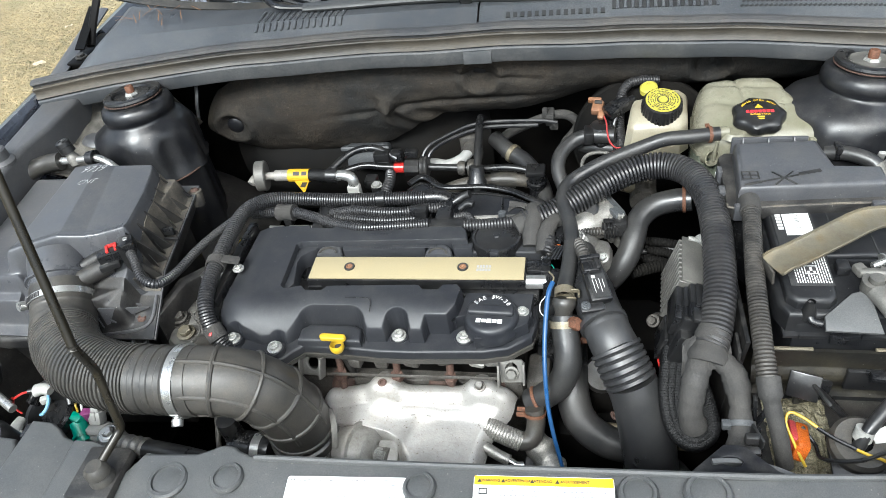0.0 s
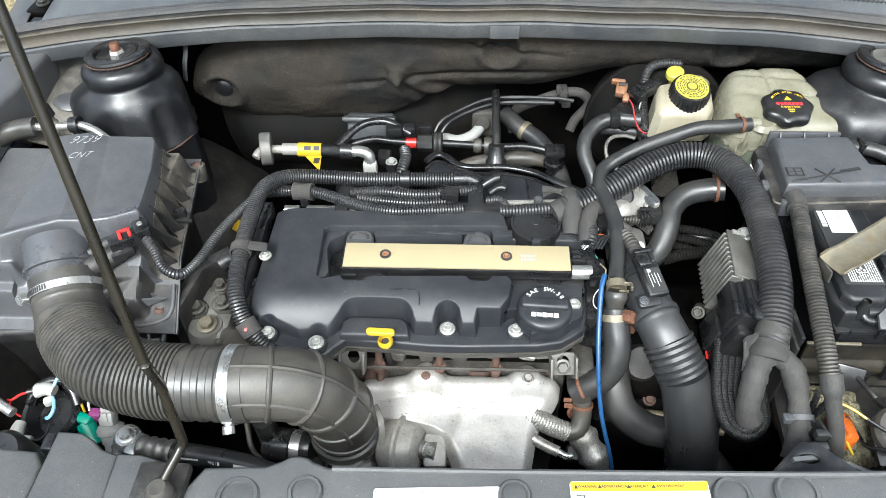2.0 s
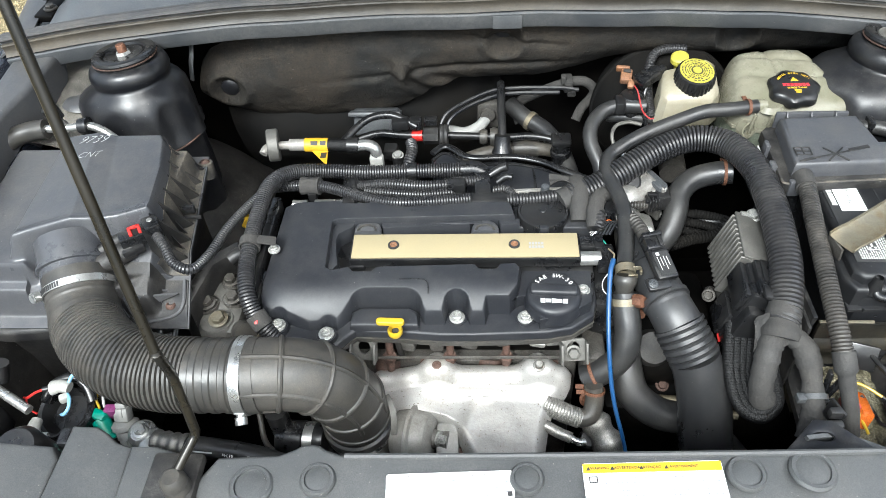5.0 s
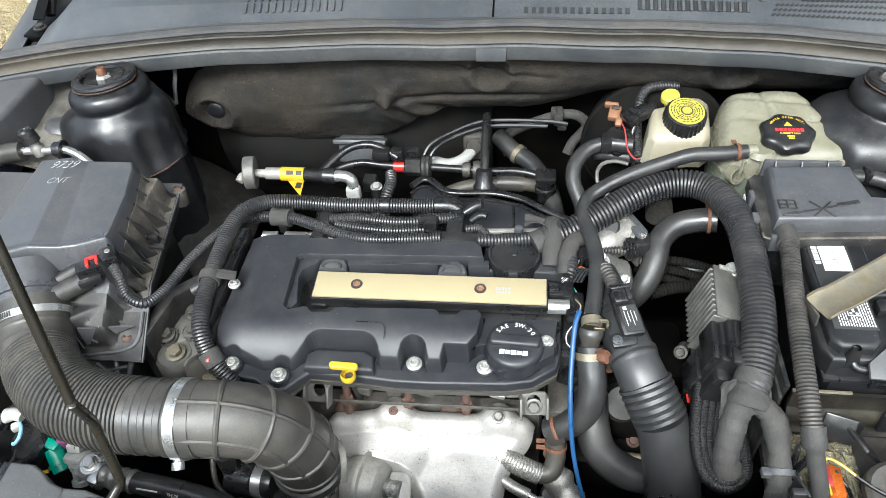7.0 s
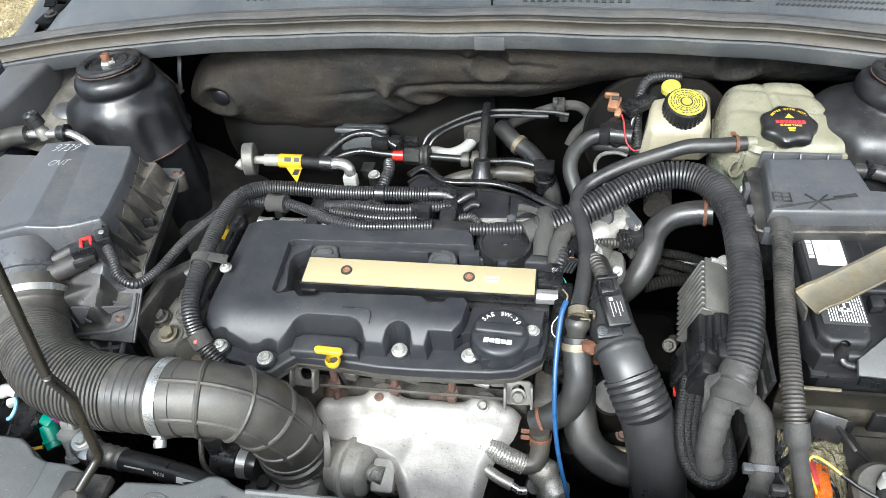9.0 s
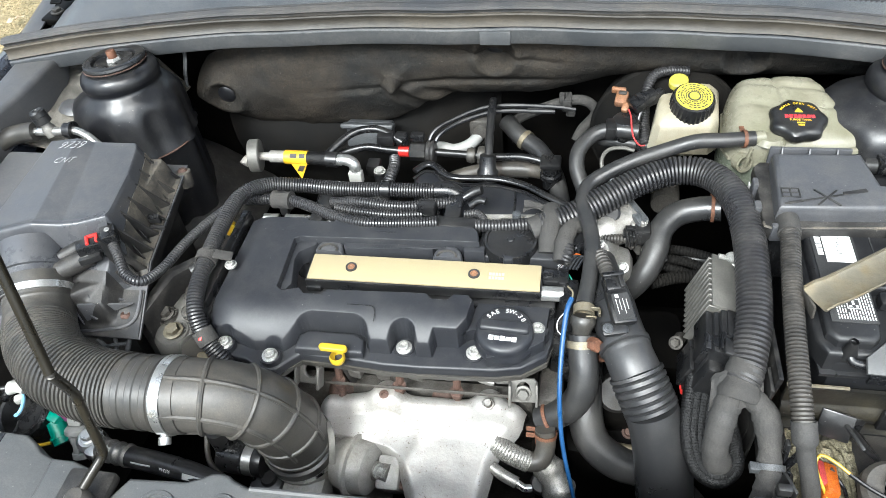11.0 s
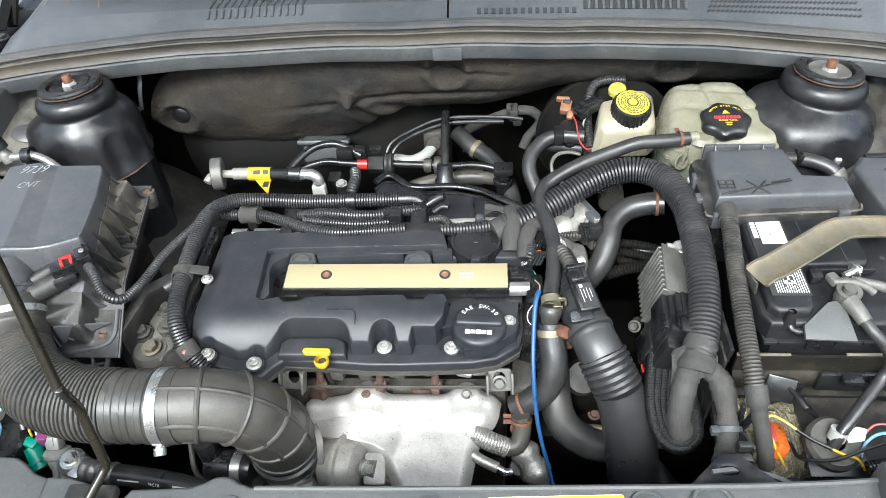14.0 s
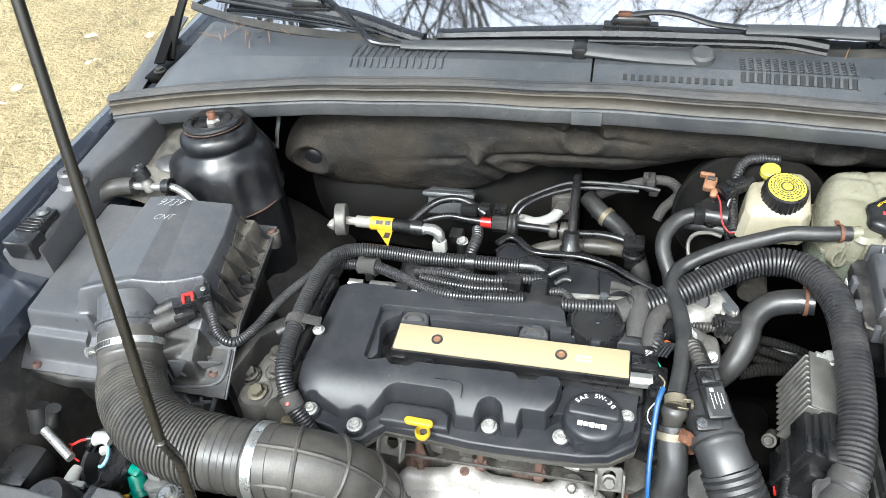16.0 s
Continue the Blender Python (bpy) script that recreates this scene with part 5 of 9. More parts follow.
# ---- intake hose ----
def intake_hose():
    t = thing("air_intake_hose", (-0.32, 0.12, 0.70), "black corrugated rubber air intake hose with a ribbed elbow", "intake hose")
    start = [(-0.496, 0.242, 0.853), (-0.482, 0.209, 0.836), (-0.470, 0.185, 0.832), (-0.466, 0.180, 0.832)]
    part("cuff", tube(start, lambda u: 0.0392 + 0.0006 * (abs(u - 0.42) < 0.03) + 0.0006 * (abs(u - 0.8) < 0.04), 36, 0.002), M_RUBBER, t)
    part("accordion", tube([(-0.468, 0.182, 0.832), (-0.445, 0.157, 0.834), (-0.405, 0.130, 0.837), (-0.360, 0.118, 0.836), (-0.322, 0.115, 0.837)], 0.0406, 48, pitch=0.0050, depth=0.0042), M_RUBBER, t)
    part("sleeve", tube([(-0.324, 0.115, 0.837), (-0.305, 0.115, 0.837), (-0.285, 0.115, 0.837), (-0.270, 0.115, 0.837)], lambda u: 0.0388 + 0.0012 * (int(u * 7) % 2), 40, 0.0012), M_RUBBER, t)
    path = [(-0.276, 0.115, 0.837), (-0.245, 0.117, 0.837), (-0.215, 0.122, 0.829), (-0.191, 0.129, 0.808), (-0.176, 0.135, 0.775), (-0.170, 0.140, 0.740), (-0.170, 0.142, 0.705)]
    elbow = part("elbow", tube(path, lambda u: 0.0385 + 0.0005 * u, 40, 0.005), M_RUBBER, t, "moulded rubber elbow with raised ribs")
    part("collar", tube([(-0.264, 0.115, 0.837), (-0.251, 0.116, 0.837)], lambda u: 0.0408 - 0.001 * u, 40, 0.004), M_RUBBER, elbow)
    pts = spline(path, 0.004)
    for f in (0.05, 0.23, 0.41, 0.59, 0.77, 0.94):
        i = int(f * (len(pts) - 2))
        d = pts[i + 1] - pts[i]
        part("rib", lathe([(0.037, -0.0035), (0.0407, -0.0022), (0.0417, 0), (0.0407, 0.0022), (0.037, 0.0035)], 40, aim(pts[i], d)), M_RUBBER, elbow)
    for ang in (-40, 22, 82):
        line = []
        for i in range(3, len(pts) - 6, 4):
            d = (pts[i + 1] - pts[i]).normalized()
            side = d.cross(Vector((0, 1, 0))).normalized()
            up = side if side.dot(Vector((0.5, 0, 1))) > 0 else -side
            fr = Vector((0, -1, 0))
            line.append(pts[i] + (fr * math.cos(radians(ang)) + up * math.sin(radians(ang))) * 0.0384)
        part("rib", tube(line, 0.0030, 8, 0.006), M_RUBBER, elbow)
    c2 = part("clamp", ring_clamp((-0.2685, 0.115, 0.837), (1, 0.02, 0.0), 0.0404, 0.0112), M_STEEL, t, "bright steel worm-drive hose clamp")
    part("clamp_screw", moved(merge(lathe([(0, 0.012), (0.006, 0.012), (0.0065, 0.011), (0.0065, 0.004), (0.0045, 0.003), (0.0045, -0.012), (0, -0.012)], 16)), aim((-0.270, 0.080, 0.819), (0.15, -0.75, -0.5))), M_STEEL, c2)
    part("clamp_housing", box((-0.268, 0.082, 0.823), (0.012, 0.010, 0.020), 0.002, turn=(35, 0, 0)), M_STEEL, c2)
    c1 = part("clamp", ring_clamp((-0.490, 0.2275, 0.845), (0.33, -0.82, -0.46), 0.0400, 0.0085), M_STEEL, t, "dull steel worm-drive hose clamp")
    cm0 = aim((-0.490, 0.2275, 0.845), (0.33, -0.82, -0.46))
    slots = []
    mid_ = max(range(0, 360, 5), key=lambda g: (cm0.to_3x3() @ Vector((math.cos(radians(g)), math.sin(radians(g)), 0))).dot(Vector((-0.55, -0.45, 0.75))))
    for k in range(12):
        b_ = radians(mid_ - 24 + 4.4 * k)
        slots.append(moved(box((0.0417, 0, 0), (0.0008, 0.0018, 0.0062)), cm0 @ Matrix.Rotation(b_, 4, "Z")))
    part("band_slots", merge(*slots), M_BLACKINK, c1, "slots of the band")
    part("clamp_screw", moved(lathe([(0, 0.011), (0.006, 0.011), (0.0062, 0.003), (0.004, 0.002), (0.004, -0.012), (0, -0.012)], 16), aim((-0.524, 0.208, 0.857), (-0.35, -0.75, 0.45))), M_STEEL, c1)
    part("end_ring", lathe([(0.039, -0.008), (0.0422, -0.006), (0.0422, 0.006), (0.039, 0.008)], 36, aim((-0.170, 0.142, 0.703), (0.0, 0.05, -1))), M_RUBBER, t)
    part("end_clamp", ring_clamp((-0.170, 0.143, 0.690), (0.0, 0.05, -1), 0.0392, 0.009), M_STEEL, t, "thin steel band clamp")
    part("clamp_tail", tube([(-0.134, 0.158, 0.735), (-0.128, 0.148, 0.733), (-0.124, 0.135, 0.724), (-0.1245, 0.122, 0.705)], 0.0036, 6, 0.003, flat=0.15), M_LEAD, t, "loose dull strap end")


intake_hose()
solo("turbo_inlet", merge(tube([(-0.170, 0.142, 0.705), (-0.168, 0.143, 0.67), (-0.15, 0.15, 0.60), (-0.12, 0.165, 0.52)], 0.0375, 28, 0.01), box((-0.18, 0.105, 0.63), (0.09, 0.07, 0.09), 0.014), box((-0.14, 0.15, 0.66), (0.04, 0.05, 0.06), 0.01)), M_CAST, "grimy cast aluminium turbocharger inlet below the elbow", "turbocharger")


# ---- engine ----
def engine():
    t = thing("engine_block", (-0.08, 0.33, 0.40), "grimy cast aluminium engine block, its head near-black for shade", "engine")
    part("block", box((-0.085, 0.335, 0.56), (0.37, 0.22, 0.30), 0.012), M_GRIME_ALU, t)
    # Near-black head: shade of the gap under the cover, done by colour.
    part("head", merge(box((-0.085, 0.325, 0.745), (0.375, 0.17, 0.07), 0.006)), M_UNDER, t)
    rh_ = random.Random(8)
    for k, x in enumerate((-0.108, -0.075, -0.035, 0.004, 0.047, 0.066, 0.079)):
        w, h = rh_.uniform(0.012, 0.03), rh_.uniform(0.008, 0.017)
        part("casting_lug", box((x, 0.224 + rh_.uniform(-0.006, 0.004), 0.768 - h / 2), (w, 0.022, h), 0.0035, 2, top=(1.15, 1.0), turn=(rh_.uniform(-8, 8), 0, rh_.uniform(-12, 12))), M_ALU if x > 0.03 else M_GRIME_ALU, t)
    gasket = box((-0.03, 0.208, 0.742), (0.25, 0.0016, 0.004), 0.0005, turn=(-25, 0, 0.6))
    part("gasket_edge", gasket, M_GRIME_ALU, t, "thin steel gasket edge")
    for x in (-0.135, -0.06, 0.009):
        part("exhaust_stud", merge(rod((x, 0.225, 0.762), (x, 0.212, 0.70), 0.0048), lathe([(0.0085, -0.006), (0.0085, 0.004), (0, 0.004)], 6, aim((x, 0.216, 0.732), (0, -0.25, 1)))), M_RUSTDARK, t, "rusty exhaust stud and nut")
    part("exhaust_manifold", merge(*[tube([(x, 0.235, 0.70), (x, 0.222, 0.685), (x * 0.8, 0.215, 0.64)], 0.017, 16, 0.01) for x in (-0.14, -0.085, -0.01, 0.06)]), M_RUSTDARK, t, "dark rusty iron exhaust manifold")
    for x, s in ((-0.163, 1), (0.088, -1)):
        hole = arc(0, 0.004, 0.0075, 0, 324, 9, 0.0085)
        pl = plate([(-0.015, -0.012), (0.015, -0.012), (0.0155, 0.012), (0.012, 0.016), (-0.012, 0.016), (-0.0155, 0.012)], -0.002, 0.002, 0.0008, 1, holes=[hole])
        br = merge(pl, box((0.0148 * s, 0.0, 0.008), (0.003, 0.026, 0.018), 0.001), box((-0.0148 * s, 0.0, 0.006), (0.003, 0.026, 0.014), 0.001))
        part("lifting_eye", moved(br, pose(x, 0.207, 0.757, 55, 0, -3 * s)), M_LEAD, t, "grey steel lifting eye")
    part("lifting_eye_bolt", hexbolt((0.088, 0.205, 0.757), (0, -1, 0.7), 0.0065, 0.006), M_LEAD, t, "dull steel bolt")


engine()


def shield():
    t = thing("exhaust_heat_shield", (-0.02, 0.17, 0.60), "dirty silver pressed aluminium heat shield over the exhaust manifold", "heat shield")

    left = ((0.085, -0.034), (0.103, -0.038), (0.126, -0.048), (0.145, -0.064), (0.153, -0.078), (0.159, -0.112), (0.166, -0.150), (0.175, -0.163), (0.23, -0.165))
    right = ((0.085, 0.050), (0.106, 0.052), (0.15, 0.060), (0.168, 0.067), (0.180, 0.078), (0.195, 0.088), (0.23, 0.094))

    def fn(u, v):
        y = 0.216 - 0.130 * v
        a = float(np.interp(y, [p[0] for p in left], [p[1] for p in left]))
        b = float(np.interp(y, [p[0] for p in right], [p[1] for p in right]))
        x = a + (b - a) * u
        z = 0.7225 - 0.14 * (0.216 - y)
        if v < 0.11:
            z -= 0.008 * (1 - v / 0.11) ** 2
        else:
            z -= 0.010 * min(1, (v - 0.11) / 0.10) ** 2
        for bx in (-0.076, 0.048):
            d = math.hypot(x - bx, (y - 0.206) * 0.9)
            z += 0.014 * math.exp(-(d / 0.021) ** 4)
            y += 0.010 * math.exp(-((x - bx) / 0.018) ** 2) * max(0, 1 - v / 0.12)
        z -= 0.0045 / (1 + math.exp(-(v - 0.30) * 45)) * math.exp(-((x - 0.02) / 0.09) ** 6)
        s = min(x - a, b - x)
        if s < 0.016:
            z -= 0.020 * (1 - s / 0.016) ** 2
        z -= 0.012 * math.exp(-((x + 0.15) / 0.035) ** 2)
        z += 0.004 * math.exp(-((x + 0.035 + 0.35 * (0.15 - y)) / 0.010) ** 2) * (v > 0.3) + 0.0016 * noise.noise(Vector((x * 35, y * 35, 0)))
        return Vector((x, y, z))
    sh = sheet(fn, 110, 80, 0.0022)
    part("shell", sh, M_SHIELD, t, angle=50)
    for bx, by, bz, m in ((-0.076, 0.201, 0.7355, M_RUSTDARK), (0.048, 0.201, 0.7355, M_RUST)):
        part("washer", lathe([(0, -0.001), (0.0022, -0.001), (0.0028, 0.0010), (0.0048, 0.0008), (0.0058, 0)], 24, aim((bx, by, bz), (0, -0.2, 0.95))), m, t, "rust-stained washer")
    part("bolt", hexbolt((0.048, 0.2, 0.7365), (0, -0.3, 0.95), 0.005, 0.008), M_ALU, t)


shield()

wg = thing("wastegate_actuator", (-0.12, 0.15, 0.58), "dull grey metal wastegate actuator canister", "actuator")
ax_ = aim((-0.104, 0.137, 0.678), (0.95, -0.2, 0.12))
part("canister", lathe([(0, -0.026), (0.022, -0.026), (0.029, -0.021), (0.033, -0.004), (0.0375, -0.002), (0.0375, 0.002), (0.033, 0.004), (0.030, 0.020), (0.022, 0.026), (0, 0.026)], 40, ax_), M_CAST, wg)
part("flange", lathe([(0, 0.026), (0.012, 0.026), (0.012, 0.045), (0, 0.045)], 16, ax_), M_ALU, wg)
part("rod", rod((-0.075, 0.128, 0.678), (-0.03, 0.115, 0.672), 0.0042), M_RUSTDARK, wg, "rusty actuator rod")
part("bracket", box((-0.062, 0.135, 0.668), (0.028, 0.04, 0.045), 0.005, turn=(20, 0, 0)), M_CAST, wg)
part("bolt", hexbolt((-0.072, 0.125, 0.694), (0.9, -0.4, 0.2), 0.006, 0.008), M_BOLT, wg)


# ---- engine cover ----
def engine_cover():
    t = thing("engine_cover", (-0.09, 0.30, 0.775), "satin black plastic engine valve cover with pale bolts", "engine cover")
    flange = [(-0.288, 0.222), (-0.276, 0.206), (-0.232, 0.198), (-0.212, 0.186), (-0.193, 0.186), (-0.182, 0.200), (-0.170, 0.212), (-0.118, 0.210), (-0.070, 0.206), (-0.030, 0.206), (0.010, 0.208), (0.055, 0.210), (0.085, 0.216), (0.112, 0.236), (0.118, 0.26), (0.118, 0.372), (-0.290, 0.398)]
    part("gasket", plate([(x * 1.004, y - 0.002) for x, y in flange], 0.770, 0.7765, 0), M_RUBBER, t, "black rubber gasket edge")
    part("flange", plate(flange, 0.777, 0.7895, 0.0035, 3), M_COVER, t)
    raised = [(-0.286, 0.396), (-0.205, 0.399), (-0.204, 0.394), (-0.17, 0.394), (-0.168, 0.399), (0.008, 0.398), (0.018, 0.388), (0.022, 0.3685), (-0.208, 0.362), (-0.2125, 0.358), (-0.2095, 0.279), (-0.2025, 0.2735), (-0.184, 0.2795), (-0.181, 0.2785), (-0.175, 0.2715), (-0.154, 0.2715), (-0.148, 0.2795), (-0.033, 0.2835), (-0.028, 0.2825), (-0.022, 0.2755), (-0.004, 0.2755), (0.001, 0.284), (0.020, 0.285), (0.026, 0.277), (0.022, 0.252), (0.012, 0.238),
              (-0.014, 0.238), (-0.017, 0.222), (-0.034, 0.222), (-0.0365, 0.230), *arc(-0.050, 0.233, 0.013, 0, 180, 8), (-0.065, 0.222), (-0.088, 0.222),
              (-0.092, 0.230), *arc(-0.110, 0.229, 0.018, 10, 90, 5), *arc(-0.157, 0.229, 0.018, 90, 165, 5), (-0.181, 0.224), *arc(-0.201, 0.205, 0.013, 40, 140, 5), (-0.225, 0.212), *arc(-0.262, 0.214, 0.012, 40, 150, 5), (-0.284, 0.225), (-0.289, 0.24)]
    # moulded shell: rounded edges, rolling down to the front and the side
    nx, ny = 440, 280
    gx, gy = np.meshgrid(np.linspace(-0.294, 0.032, nx), np.linspace(0.205, 0.403, ny))
    qx, qy = gx.ravel(), gy.ravel()
    dist = np.full(qx.shape, 1.0)
    inside = np.zeros(qx.shape, bool)
    for (ax, ay), (bx, by) in zip(raised, raised[1:] + raised[:1]):
        ex, ey = bx - ax, by - ay
        k = np.clip(((qx - ax) * ex + (qy - ay) * ey) / max(1e-12, ex * ex + ey * ey), 0, 1)
        dist = np.minimum(dist, np.hypot(qx - ax - k * ex, qy - ay - k * ey))
        if ay != by:
            inside ^= ((ay > qy) != (by > qy)) & (qx < ax + (qy - ay) * ex / ey)
    dist = np.where(inside, dist, -dist)
    crown = 0.829 - 0.032 * np.clip((0.266 - qy) / 0.054, 0, 1) ** 2.0 - 0.010 * np.clip((-0.250 - qx) / 0.04, 0, 1) ** 2
    w = np.clip((dist + 0.0012) / (0.0026 + 0.003 * np.clip((0.250 - qy) / 0.03, 0, 1) + 0.005 * np.clip((-0.268 - qx) / 0.02, 0, 1)), 0, 1)
    qz = 0.7865 + (crown - 0.7865) * np.sqrt(1 - (1 - w) ** 2)
    body = bmesh.new()
    vs = {}
    keep = dist > -0.0035

    def vert(i):
        if i not in vs:
            vs[i] = body.verts.new((qx[i], qy[i], qz[i]))
        return vs[i]
    for r in range(ny - 1):
        for c in range(nx - 1):
            i = r * nx + c
            if keep[i] and keep[i + 1] and keep[i + nx] and keep[i + nx + 1]:
                body.faces.new((vert(i), vert(i + 1), vert(i + nx + 1), vert(i + nx)))
    part("shell", body, M_COVER, t, angle=34)
    part("recess_floor", plate([(-0.21, 0.272), (0.10, 0.275), (0.118, 0.29), (0.118, 0.372), (-0.21, 0.37)], 0.785, 0.797, 0.003), M_PLAST, t)
    # stepped ledge round the recess, scalloped where the plug wells stand
    ledge = [(0.028, 0.3705), (0.028, 0.360), (0.0035, 0.3592), *arc(-0.0165, 0.3575, 0.0198, 5, 172, 12), (-0.1475, 0.3543), *arc(-0.168, 0.3535, 0.0198, 4, 172, 12), (-0.197, 0.3500), (-0.2045, 0.343), (-0.2065, 0.330), (-0.1985, 0.290), (-0.203, 0.282), (-0.2145, 0.279), (-0.2155, 0.3655)]
    part("inner_ledge", plate(ledge, 0.790, 0.8205, 0.0014), M_COVER, t)
    part("ledge_mark", merge(*[box((-0.112 + 0.0042 * k, 0.3605, 0.8207), (0.0031, 0.0034, 0.0006)) for k in range(8)], box((-0.050, 0.3635, 0.8207), (0.060, 0.0052, 0.0008), 0.0003, 1), *[lathe([(0, 0.0004), (0.0028, 0.0004), (0.003, 0)], 12, pose(x, 0.3605, 0.8205)) for x in (-0.122, -0.072)]), M_COVER, t, "faint moulded part marks")
    for x in (-0.168, -0.0165):
        dome = lathe([(0, 0.0215), (0.010, 0.0215), (0.0150, 0.0205), (0.0172, 0.0180), (0.0180, 0.014), (0.0184, -0.012)], 40, pose(x, 0.3535, 0.7992))
        for v in dome.verts:
            v.co.y = max(v.co.y, 0.3487)
        w_ = part("plug_well", dome, M_BOX, t, "dusty moulded plug well")
        part("boot", moved(tube([(0.0115 * math.cos(radians(a)), 0.0095 * math.sin(radians(a)), 0) for a in range(0, 181, 15)], 0.0016, 8, 0.002), pose(x, 0.3490, 0.8215)), M_RUBBER, w_, "rubber plug boot")
    part("right_deck", plate([(0.047, 0.214), (0.08, 0.222), (0.108, 0.242), (0.112, 0.29), (0.03, 0.29), (0.018, 0.26), (0.020, 0.245), *arc(0.031, 0.236, 0.015, 150, 0, 8)], 0.785, 0.8075, 0.006, 3), M_COVER, t)
    part("rear_deck", plate([(0.016, 0.362), (0.118, 0.362), (0.118, 0.405), (0.02, 0.405)], 0.785, 0.812, 0.004, 3), M_COVER, t)
    part("front_shelf", plate([(-0.176, 0.212), (-0.094, 0.212), (-0.096, 0.232), (-0.108, 0.240), (-0.166, 0.240), (-0.176, 0.232)], 0.785, 0.800, 0.005, 3), M_COVER, t)
    part("vent_disc", lathe([(0, 0.0205), (0.004, 0.0205), (0.005, 0.019), (0.027, 0.0185), (0.029, 0.0175), (0.0295, 0.0195), (0.0325, 0.0195), (0.0335, 0.017), (0.034, -0.02)], 48, pose(0.0585, 0.384, 0.803)), M_PLAST, t, "round black breather lid")
    part("disc_clip", box((0.0585, 0.352, 0.818), (0.012, 0.008, 0.010), 0.002), M_COVER, t)
    part("moulded_mark", moved(merge(*[box((-0.013 + 0.0043 * k, 0, 0), (0.003, 0.004, 0.0008)) for k in range(7)]), pose(-0.098, 0.379, 0.8293)), M_COVER, t)
    part("swirl_seam", tube([(-0.118, 0.258, 0.8292), (-0.09, 0.258, 0.8292), (-0.084, 0.252, 0.8292), (-0.083, 0.238, 0.826)], 0.0005, 6), M_PLAST, t)
    for x, y, z in ((-0.262, 0.213, 0.797), (-0.202, 0.201, 0.797), (-0.050, 0.230, 0.792), (0.031, 0.230, 0.792), (0.1, 0.259, 0.806), (-0.176, 0.405, 0.80), (-0.262, 0.403, 0.80)):
        part("bolt_post", lathe([(0.0, -0.001), (0.0115, -0.001), (0.012, -0.003), (0.0135, -0.02), (0.014, -0.026)], 24, pose(x, y, z)), M_COVER, t)
        part("bolt", hexbolt((x, y, z), (0, -0.05, 1), 0.0064, 0.0065, True, True), M_BOLT, t, "pale galvanised torx bolt")


engine_cover()

dip = thing("oil_dipstick", (-0.127, 0.205, 0.78), "yellow plastic dipstick loop handle at the cover's front", "dipstick")
part("handle", moved(plate([*arc(0.0125, 0, 0.0042, -90, 90, 8), *arc(-0.0125, 0, 0.0042, 90, 270, 8)], -0.0028, 0.0028, 0.0016, 3), pose(-0.127, 0.211, 0.8075, 4, 0, -2)), M_YELLOW, dip)
part("stem", lathe([(0.0075, 0.012), (0.0090, 0.009), (0.0088, 0.004), (0.0065, 0.0), (0, 0)], 20, pose(-0.121, 0.203, 0.793)), M_YELLOW, dip)
part("tube", rod((-0.122, 0.208, 0.795), (-0.122, 0.226, 0.72), 0.0042), M_DARK, dip, "dark dipstick tube")

cap = thing("oil_filler_cap", (0.064, 0.248, 0.80), "ribbed black oil filler cap with white lettering", "filler cap")
ct = pose(0.064, 0.248, 0.804, 2, 0, -3)
part("cap", moved(lathe([(0, 0.0155), (0.020, 0.0155), (0.028, 0.0145), (0.0315, 0.0115), (0.0325, 0.007), (0.033, 0.0), (0.0345, -0.002), (0.0345, -0.008)], 48), ct), M_COVER, cap)
part("grip_bar", moved(box((0, 0.001, 0.0165), (0.056, 0.015, 0.009), 0.004, 3), ct), M_COVER, cap)
for k, ch in enumerate("SAE 5W-30"):
    a = 145 - 13.8 * k
    if ch != " ":
        writing(ch, ct @ pose(0.0235 * math.cos(radians(a)), 0.0235 * math.sin(radians(a)), 0.0156, 0, 0, a - 90), 0.0078, M_WHITEINK, "lettering", cap)
part("brand_bar", moved(merge(*[box((-0.0128 + 0.0064 * k, -0.0145, 0.0157), (0.0056, 0.0052 + 0.0012 * (k % 2 == 0), 0.0006), 0.0016, 2) for k in range(5)]), ct), M_WHITEINK, cap, "white logo shape")

coil = thing("ignition_coil_pack", (-0.04, 0.325, 0.795), "black ignition coil pack topped with cream epoxy resin", "ignition coil")
cm_ = pose(-0.0425, 0.3255, 0.808, 2.5, 0, 0.3)
part("case", moved(merge(box((0, 0, 0), (0.288, 0.044, 0.016), 0.002), box((-0.135, 0.0, -0.010), (0.02, 0.05, 0.015), 0.003)), cm_), M_PLAST, coil)
part("epoxy_top", moved(box((0, 0, 0.0085), (0.2835, 0.0395, 0.003), 0.001), cm_), M_CREAM, coil, "cream epoxy resin face")
for x in (-0.0895, 0.0625):
    part("screw_ring", moved(lathe([(0.0045, 0.0115), (0.0068, 0.0118), (0.0072, 0.010), (0.0072, 0.0085)], 24), cm_ @ pose(x, 0.0005, 0)), M_BLACKINK, coil)
    part("screw", moved(lathe([(0, 0.0108), (0.0022, 0.0108), (0.003, 0.0118), (0.0046, 0.0115), (0.0048, 0.009)], 14), cm_ @ pose(x, 0.0005, 0)), M_COPPER, coil, "coppery torx screw")
part("stamp", moved(merge(*[box((0.082 + 0.0038 * (k % 5), -0.004 + 0.006 * (k // 5), 0.0102), (0.003, 0.0042, 0.0003)) for k in range(10)]), cm_), M_GREYPL, coil, "faint printed stamp")
